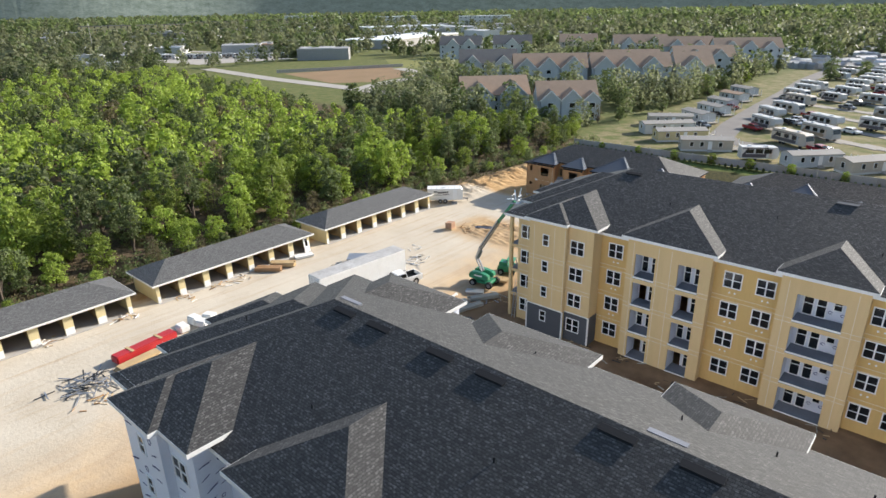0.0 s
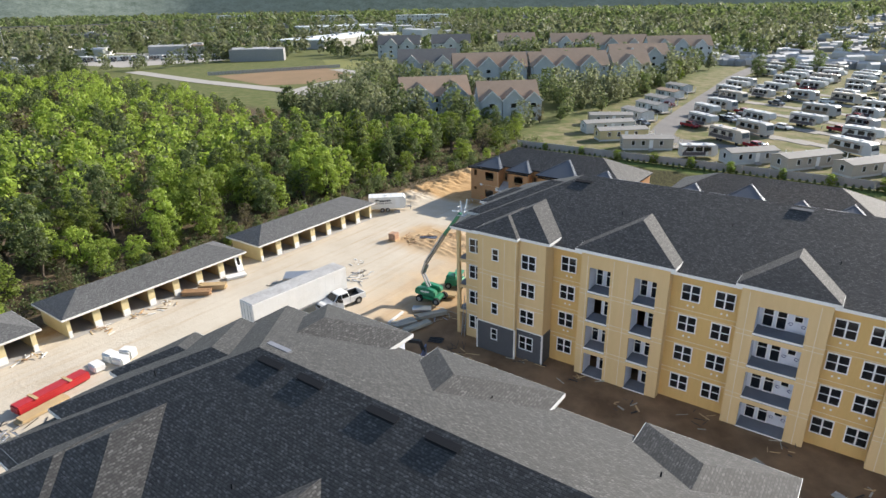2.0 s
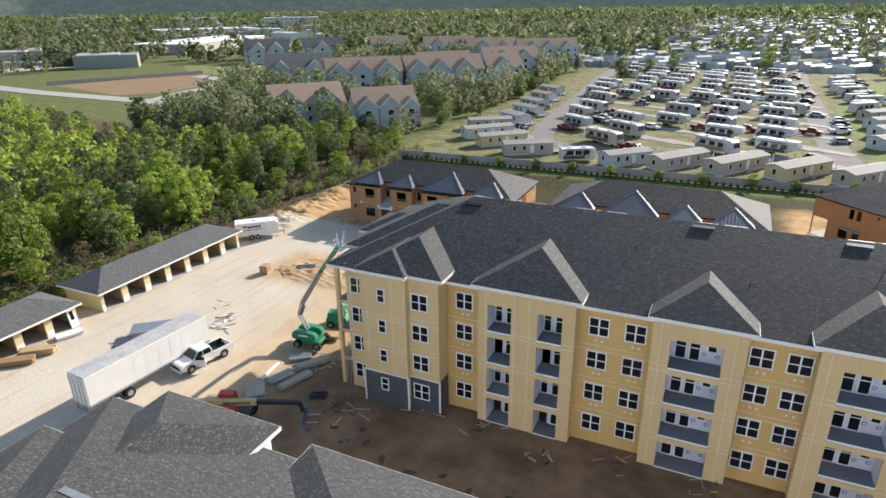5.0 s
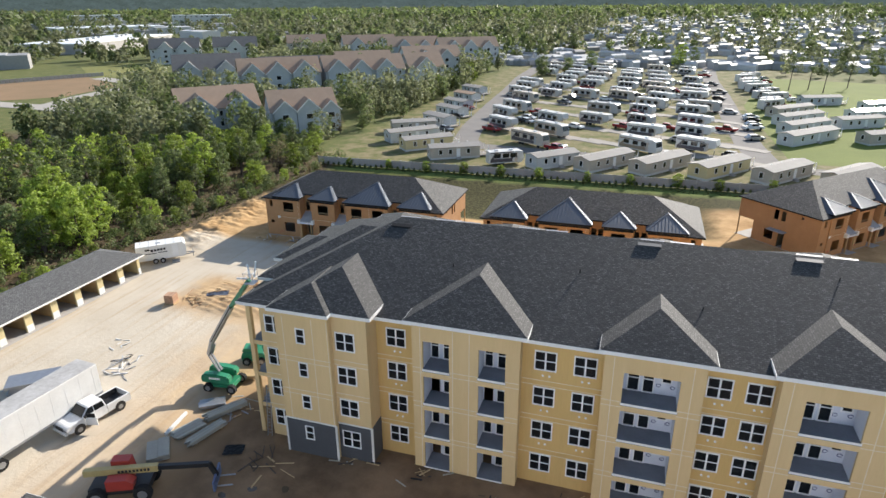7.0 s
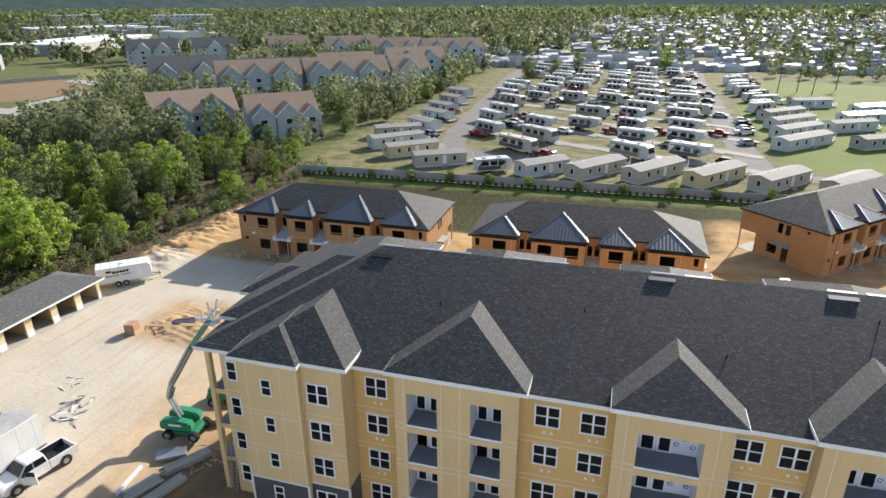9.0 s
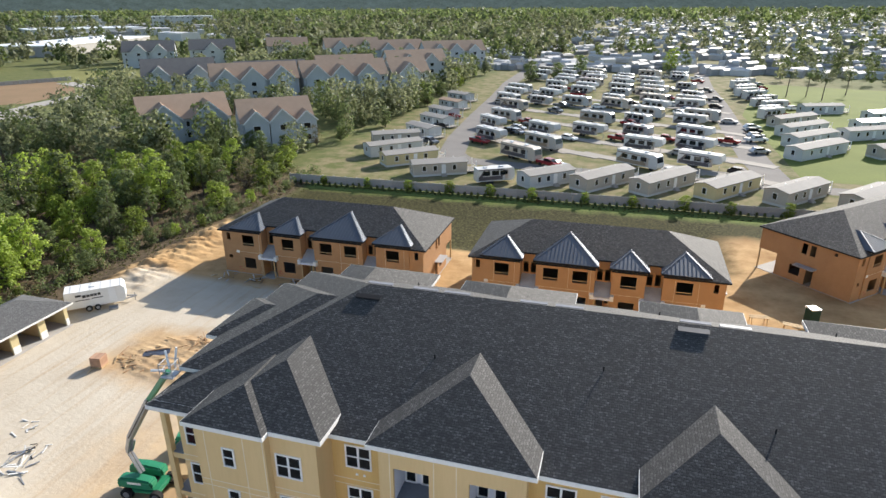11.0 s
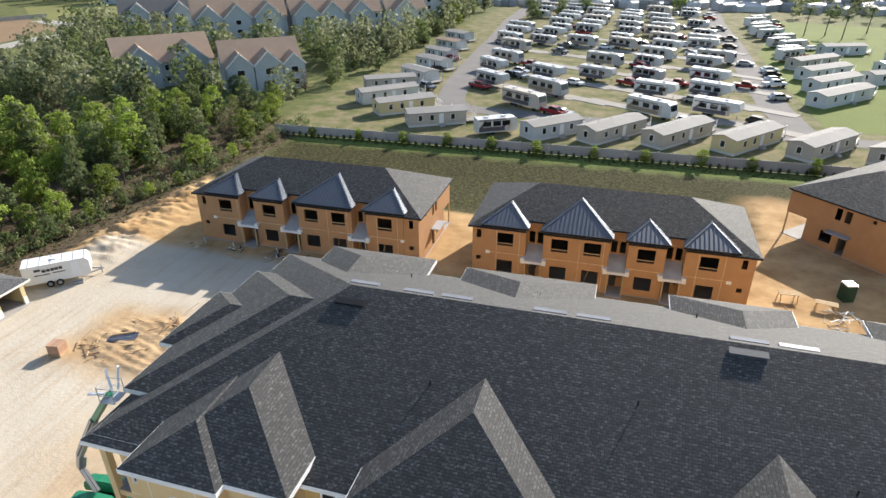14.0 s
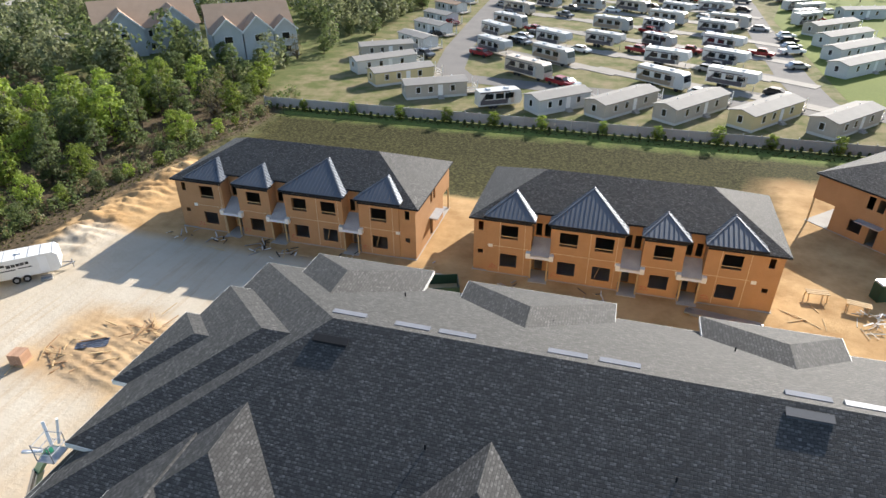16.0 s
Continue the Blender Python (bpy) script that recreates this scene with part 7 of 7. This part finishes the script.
def stack(name, x, y, turn, L, W, H, mat, label, category, layers=4, boards=6):
    """Sawn pieces or sheets in layers on two bearers."""
    z = ground_height(x, y)
    s = thing(name, pose(x, y, z, 0, 0, turn), label, category)
    for u in (-L * 0.35, L * 0.35):
        bm = bmesh.new()
        box(bm, u - 0.05, -W / 2, 0, u + 0.05, W / 2, 0.1)
        part("bearer", bm, LUMBER, s)
    h = H / layers
    for k in range(layers):
        for b in range(boards):
            bm = bmesh.new()
            o = cl.uniform(-0.06, 0.06) * L
            box(bm, -L / 2 + o, -W / 2 + b * W / boards + 0.01, 0.1 + k * h + 0.004, L / 2 + o * 0.5, -W / 2 + (b + 1) * W / boards - 0.01, 0.1 + (k + 1) * h)
            part("board", bm, mat, s)
    return s


def scrap(name, x, y, r, n, mats, label, category, size=(0.5, 1.7), lift=0.35):
    """A loose heap of bars and boards lying over one another."""
    z = ground_height(x, y)
    s = thing(name, pose(x, y, z), label, category)
    for k in range(n):
        a = cl.uniform(0, 6.28)
        L = cl.uniform(size[0] * 0.8, size[1] * 0.75)
        px, py = cl.normal(0, r * 0.55, 2)
        pz = cl.uniform(0.03, lift) * max(0, 1 - math.hypot(px, py) / (r * 1.2))
        bm = bmesh.new()
        beam(bm, (px - math.cos(a) * L / 2, py - math.sin(a) * L / 2, max(0.03, pz + cl.uniform(-0.12, 0.12))), (px + math.cos(a) * L / 2, py + math.sin(a) * L / 2, max(0.03, pz + cl.uniform(-0.12, 0.2))), cl.uniform(0.04, 0.14), cl.uniform(0.03, 0.06))
        part("scrap_piece", bm, mats[k % len(mats)], s)
    return s


def sheet(name, x, y, turn, L, W, mat, label, category, z=None):
    """A sagging sheet or tarpaulin."""
    bm = bmesh.new()
    n = 9
    g0 = ground_height(x, y) if z is None else z
    rows = [[bm.verts.new((L * (i / (n - 1) - 0.5), W * (j / (n - 1) - 0.5), 0.06 + 0.16 * abs(noise.noise((i * 0.7 + x, j * 0.7 + y, 0))))) for i in range(n)] for j in range(n)]
    for j in range(n - 1):
        for i in range(n - 1):
            bm.faces.new((rows[j][i], rows[j][i + 1], rows[j + 1][i + 1], rows[j + 1][i]))
    bmesh.ops.solidify(bm, geom=bm.faces[:], thickness=0.03)
    ob = part(name, bm, mat)
    ob.matrix_basis = pose(x, y, g0, 0, 0, turn)
    return tagged(ob, label, category)


PALEBOARD = surface("weathered_boards", (0.42, 0.41, 0.35), (0.33, 0.32, 0.28), scale=1, rough=0.8, each=0.12)
PLASTER = surface("white_boards", (0.74, 0.73, 0.70), (0.62, 0.61, 0.58), scale=1, rough=0.7, each=0.06)
BROWNBOARD = surface("brown_boards", (0.40, 0.24, 0.13), (0.28, 0.17, 0.09), scale=1, rough=0.8, each=0.15)
stack("lumber_stack", -35.0, 34.4, 66, 2.6, 1.3, 0.22, PALEBOARD, "low stack of pale greenish boards on bearers", "lumber stack", 2, 6)
stack("lumber_stack", -33.6, 37.6, 58, 3.6, 0.9, 0.4, PALEBOARD, "long stack of weathered boards beside the block", "lumber stack", 3, 6)
stack("lumber_stack", -33.3, 34.5, 73, 3.5, 0.85, 0.35, PALEBOARD, "narrow stack of weathered boards", "lumber stack", 3, 5)
stack("sheet_stack", -35.4, 31.3, -50, 2.4, 1.7, 0.45, PALEBOARD, "collapsed pack of pale siding sheets", "sheet stack", 5, 2)
stack("sheet_stack", -35.3, 38.0, 35, 2.2, 1.2, 0.3, STEEL, "pack of grey metal panels", "sheet stack", 3, 3)
stack("pipe_lengths", -36.4, 34.6, 96, 3.0, 0.35, 0.16, PLASTER, "white pipe lengths beside the boards", "pipe stack", 1, 3)
stack("lumber_stack", -35.5, 42.7, 20, 3.2, 1.3, 0.35, LUMBER, "pale new timber stacked behind the boom lift", "lumber stack", 3, 6)
scrap("board_litter", -32.6, 38.2, 1.6, 14, (PALEBOARD, STEEL, LUMBER), "loose boards and wrapping beside the stacks", "debris", (0.6, 2.4), 0.25)
stack("panel_stack", -52.3, 35.0, 40, 4.2, 2.3, 0.9, STEEL, "stack of large grey metal door panels", "panel stack", 4, 1)
scrap("metal_pile", -53.5, 32.0, 1.6, 18, (STEEL, BLACK), "pile of bent metal strips by the trailer", "scrap pile")
stack("lumber_stack", -60.3, 24.9, 40, 3.4, 1.1, 0.5, BROWNBOARD, "stack of brown boards in front of a garage bay", "lumber stack", 3, 5)
stack("lumber_stack", -60.1, 27.1, 40, 3.2, 1.1, 0.6, LUMBER, "stack of sawn timber in front of a garage bay", "lumber stack", 3, 5)
stack("sheet_stack", -60.6, 30.9, 70, 2.6, 1.2, 0.3, PLASTER, "white sheets stacked near a garage pier", "sheet stack", 3, 1)
d = thing("loose_door", pose(-61.9, 32.6, 0.0, -12, 0, 90), "white panelled door leaning on a garage pier", "door")
bm = bmesh.new()
box(bm, -0.45, -0.03, 0, 0.45, 0.03, 2.1)
part("leaf", bm, VINYL, d)
bm = bmesh.new()
box(bm, -0.2, -0.045, 0.9, 0.2, -0.03, 1.9)
part("light", bm, GLASS, d)
r = thing("roof_truss_bundle", pose(-52.3, 4.6, 0.0, 0, 0, 97), "long bundle wrapped in red sheeting with timber straps", "bundle")
bm = bmesh.new()
box(bm, -3.3, -0.65, 0.15, 3.3, 0.65, 0.95)
bmesh.ops.bevel(bm, geom=bm.edges[:], offset=0.1, segments=2, affect='EDGES')
part("wrap", bm, REDWRAP, r)
for x in (-1.6, 1.5):
    bm = bmesh.new()
    box(bm, x - 0.15, -0.7, 0.95, x + 0.15, 0.7, 1.0)
    part("strap", bm, LUMBER, r)
stack("plywood_stack", -50.6, 3.0, 97, 4.2, 1.1, 0.3, LUMBER, "yellow plywood sheets beside the red bundle", "sheet stack", 3, 1)
for k, (x, y) in enumerate(((-53.4, 9.2), (-53.9, 10.9), (-52.6, 11.2), (-53.2, 12.3))):
    bm = bmesh.new()
    box(bm, -0.7, -0.55, 0.0, 0.7, 0.55, 0.8 + 0.2 * (k % 2))
    bmesh.ops.bevel(bm, geom=bm.edges[:], offset=0.12, segments=2, affect='EDGES')
    ob = part("wrapped_pallet", bm, PLASTER)
    ob.matrix_basis = pose(x, y, 0, 0, 0, 8 * k)
    tagged(ob, "pallet load wrapped in white plastic", "pallet", "wrapped pallets")
scrap("frame_pile", -49.8, -1.6, 2.4, 60, (STEEL, STEEL, BLACK), "tangled pile of grey metal frames", "scrap pile", (1.0, 3.0), 1.3)
scrap("timber_pile", -46.8, -2.6, 1.6, 14, (LUMBER, BROWNBOARD), "loose timber offcuts beside the metal frames", "scrap pile", (0.6, 1.8), 0.3)
p = thing("brick_pallet", pose(-52.2, 53.0, 0.02, 0, 0, 10), "cube of reddish block on a pallet", "pallet")
bm = bmesh.new()
box(bm, -0.6, -0.6, 0, 0.6, 0.6, 0.14)
part("pallet", bm, LUMBER, p)
BRICKISH = surface("reddish_block", (0.48, 0.30, 0.20), (0.38, 0.23, 0.15), scale=2, rough=0.85, each=0.15)
for k in range(5):
    for a in range(3):
        bm = bmesh.new()
        box(bm, -0.56 + a * 0.375, -0.56, 0.145 + k * 0.2, -0.56 + a * 0.375 + 0.365, 0.56, 0.145 + k * 0.2 + 0.192)
        part("block", bm, BRICKISH, p)
sheet("tarpaulin", -48.2, 56.4, 25, 2.6, 1.2, surface("blue_grey_tarp", (0.20, 0.24, 0.32), (0.05, 0.05, 0.07), scale=1.5, rough=0.4), "crumpled blue-grey and black tarpaulin on the sand", "tarpaulin")
scrap("brush_pile", -50.3, 54.4, 3.0, 24, (LUMBER, BROWNBOARD), "strips of dark bark and broken timber on the sand", "debris", (0.8, 2.6), 0.25)
scrap("brush_pile", -45.5, 58.8, 3.2, 22, (BROWNBOARD, LUMBER), "broken pale timber along the sand heap", "debris", (0.8, 3.2), 0.3)
scrap("white_offcuts", -50.6, 43.6, 0.9, 8, (PLASTER,), "white trim offcuts on the ground", "debris", (0.5, 1.3), 0.15)
scrap("white_offcuts", -47.8, 41.6, 1.0, 10, (PLASTER, BLACK), "heap of white and black scrap", "debris", (0.4, 1.1), 0.5)
scrap("pipe_offcuts", -47.3, 39.4, 1.4, 16, (STEEL, PLASTER), "grey metal lengths behind the trailer", "debris", (1.2, 3.0), 0.5)
for x, y, nn in ((-61.2, 6.4, 14), (-62.0, -1.8, 16), (-61.0, 13.6, 12), (-61.0, 18.0, 12), (-60.8, 21.0, 10), (-61.2, -8.5, 12)):
    scrap("garage_scrap", x, y, 1.0, nn, (PLASTER, LUMBER, BROWNBOARD), "boards and wrapping dumped before a garage bay", "debris", (0.5, 1.7), 0.5)
sheet("black_plastic_sheet", -29.9, 33.5, 20, 1.6, 1.2, BLACK, "crumpled black plastic sheet on the mud", "plastic sheet")
scrap("mud_debris", -26.6, 33.4, 1.6, 16, (BARK, LUMBER, BARK), "broken branches and timber lying on the mud", "debris", (0.8, 2.8), 0.12)
for k, x in enumerate((-20, -14, -9, -3, 3.5, 9, 14, 19)):
    scrap("wall_foot_debris", x, 34.6 + cl.uniform(-1.2, 0.8), 1.5, 9, (LUMBER, BARK, BLACK, PALEBOARD), "scraps and brush at the foot of the wall", "debris", (0.3, 1.5), 0.12)
stack("siding_sheets", 3.0, 31.2, -32, 3.6, 1.3, 0.12, PALEBOARD, "pale siding sheets lying on the mud", "sheet stack", 1, 3)
sheet("white_wrap_roll", 8.6, 31.4, -20, 3.2, 0.8, PLASTER, "strip of white wrapping on the mud", "wrapping")
PUDDLE = surface("puddle_water", (0.10, 0.075, 0.05), (0.08, 0.06, 0.04), scale=1, rough=0.04, bump=0)
for k, (x, y) in enumerate(((-26.0, 30.2), (-24.2, 29.0), (-22.4, 29.6), (-20.2, 28.4), (-27.8, 29.0), (-17.5, 28.0), (-15.0, 28.6), (-12.6, 27.8), (-23.6, 30.9), (-9.4, 28.4))):
    bm = bmesh.new()
    bm.faces.new([bm.verts.new(((0.35 + 0.3 * abs(noise.noise((k, i * 0.8, 2)))) * (1.5 if k % 2 else 1) * math.cos(i * 0.5236), (0.22 + 0.25 * abs(noise.noise((k, i * 0.8, 7)))) * math.sin(i * 0.5236), 0)) for i in range(12)])
    ob = part("puddle", bm, PUDDLE)
    ob.matrix_basis = pose(x, y, ground_height(x, y) + 0.012, 0, 0, 37 * k)
    tagged(ob, "small shallow puddle in the wet earth", "puddle", "puddles in the mud")
lad = thing("ladder", pose(-28.1, 36.0, -0.75, -8, 0, 0), "long aluminium ladder leaning on the balcony", "ladder")
for x in (-0.2, 0.2):
    bm = bmesh.new()
    beam(bm, (x, 0, 0), (x, 0, 4.6), 0.05, 0.08)
    part("stile", bm, STEEL, lad)
for k in range(14):
    bm = bmesh.new()
    tube(bm, (-0.2, 0, 0.3 + k * 0.31), (0.2, 0, 0.3 + k * 0.31), 0.02, None, 6)
    part("rung", bm, STEEL, lad)
for x, y, nn in ((-53.5, 75.2, 12), (-48.5, 75.0, 12), (-43.5, 75.0, 18), (-40.0, 75.0, 14), (-33, 75.2, 10), (-24, 74.8, 8), (-15, 74.9, 8), (-8, 74.7, 8)):
    scrap("townhouse_scrap", x, y, 1.5, nn, (STEEL, BLACK, PLASTER, LUMBER), "builders' scrap in front of the townhouses", "debris", (0.4, 2.2), 0.3)
stack("metal_lengths", 3.4, 74.6, -8, 6.0, 1.0, 0.3, STEEL, "bundle of long pale metal lengths on the sand", "metal stack", 2, 5)
def trestle(x, y, turn):
    """A work table: three planks on two pairs of splayed legs."""
    t = thing("trestle_table", pose(x, y, ground_height(x, y), 0, 0, turn), "open timber trestle table on the sand", "trestle", "trestles on the sand")
    for y0 in (-0.42, -0.12, 0.18):
        bm = bmesh.new()
        box(bm, -1.0, y0, 0.72, 1.0, y0 + 0.24, 0.77)
        part("plank", bm, LUMBER, t)
    for u in (-0.8, 0.8):
        bm = bmesh.new()
        box(bm, u - 0.05, -0.4, 0.64, u + 0.05, 0.4, 0.72)
        part("bearer", bm, LUMBER, t)
        for side in (-1, 1):
            bm = bmesh.new()
            beam(bm, (u, side * 0.28, 0.68), (u, side * 0.55, -0.02), 0.09, 0.05)
            part("leg", bm, LUMBER, t)


for x, y, t in ((12.0, 80.7, 5), (15.2, 79.6, -12)):
    trestle(x, y, t)
scrap("stone_pile", 16.6, 77.8, 1.8, 26, (PLASTER, CONCRETE, PALEBOARD), "heap of pale panels and scrap on the sand", "scrap pile", (0.6, 2.2), 0.8)
scrap("plank_litter", 11.2, 77.0, 1.6, 5, (LUMBER,), "long planks on the sand", "debris", (1.5, 3.5), 0.1)
t = thing("portable_toilet", pose(17.6, 82.2, 0, 0, 0, 20), "dark green portable cabin with a white roof", "portable toilet")
bm = bmesh.new()
box(bm, -0.55, -0.55, 0, 0.55, 0.55, 1.75)
part("cabin", bm, DARKGREEN, t)
bm = bmesh.new()
box(bm, -0.6, -0.6, 1.75, 0.6, 0.6, 1.93)
bmesh.ops.bevel(bm, geom=bm.edges[:], offset=0.08, segments=2, affect='EDGES')
part("roof", bm, VINYL, t)
bm = bmesh.new()
box(bm, -0.38, -0.58, 0.1, 0.38, -0.55, 1.65)
part("door", bm, DARKGREEN, t)

# printed marks on the white housewrap of the nearer block
bm = bmesh.new()
for q in range(8):
    a0, a1 = q * 0.7, (q + 1) * 0.7
    beam(bm, (0.3 * math.cos(a0), 0, 0.24 * math.sin(a0)), (0.3 * math.cos(a1), 0, 0.24 * math.sin(a1)), 0.012, 0.11)
RING = part_mesh("printed_mark", bm, INK)
bm = bmesh.new()
beam(bm, (-0.55, 0, -0.12), (0.55, 0, 0.14), 0.012, 0.1)
beam(bm, (-0.2, -0.004, 0.06), (0.75, -0.004, 0.26), 0.012, 0.035)
DASH = part_mesh("printed_mark", bm, INK)


def printed(x, y, z, turn, size=0.85):
    k = cl.random()
    share("printed_mark", RING if k < 0.35 else DASH, NEAR_BLOCK, pose(x, y, z, 0, cl.uniform(-12, 12), turn) @ Matrix.Scale(size * cl.uniform(0.6, 1.1), 4))


for i, (x0, x1, y) in enumerate(RUNS[:5]):
    for z in np.arange(-0.2, 11.6, 0.85):
        for x in np.arange(x0 + 0.7, x1 - 0.5, 1.3):
            px = x + cl.uniform(-0.3, 0.3)
            if any(w[0] - 0.7 < px < w[0] + w[1] + 0.7 for w in WINDOWS.get(i, ())) and any(h - 2.1 < z < h + 0.4 for h in HEADS):
                continue
            if any(b[0] - 0.7 < px < b[1] + 0.7 for b in BALCONIES.get(i, ())):
                continue
            if cl.random() < 0.8:
                printed(px, y - 0.012, z, 0)
for z in np.arange(-0.2, 11.8, 0.8):
    for y in (36.0, 36.75):
        printed(-18.138, y + cl.uniform(-0.15, 0.15), z, 90, 0.55)
# printed marks on the wrapped balcony walls of the sheathed block
for i in (4, 6, 8, 10):
    for b0, b1 in BALCONIES[i]:
        for fl in FLOORS:
            for u in ((0.82,) if b1 - b0 < 2.6 else (0.66, 0.92)):
                share("printed_mark", RING, FAR_BLOCK, pose(b0 + u * (b1 - b0), RUNS[i][2] + 1.735, fl + 0.75 + cl.uniform(-0.1, 0.1)) @ Matrix.Scale(0.5, 4))
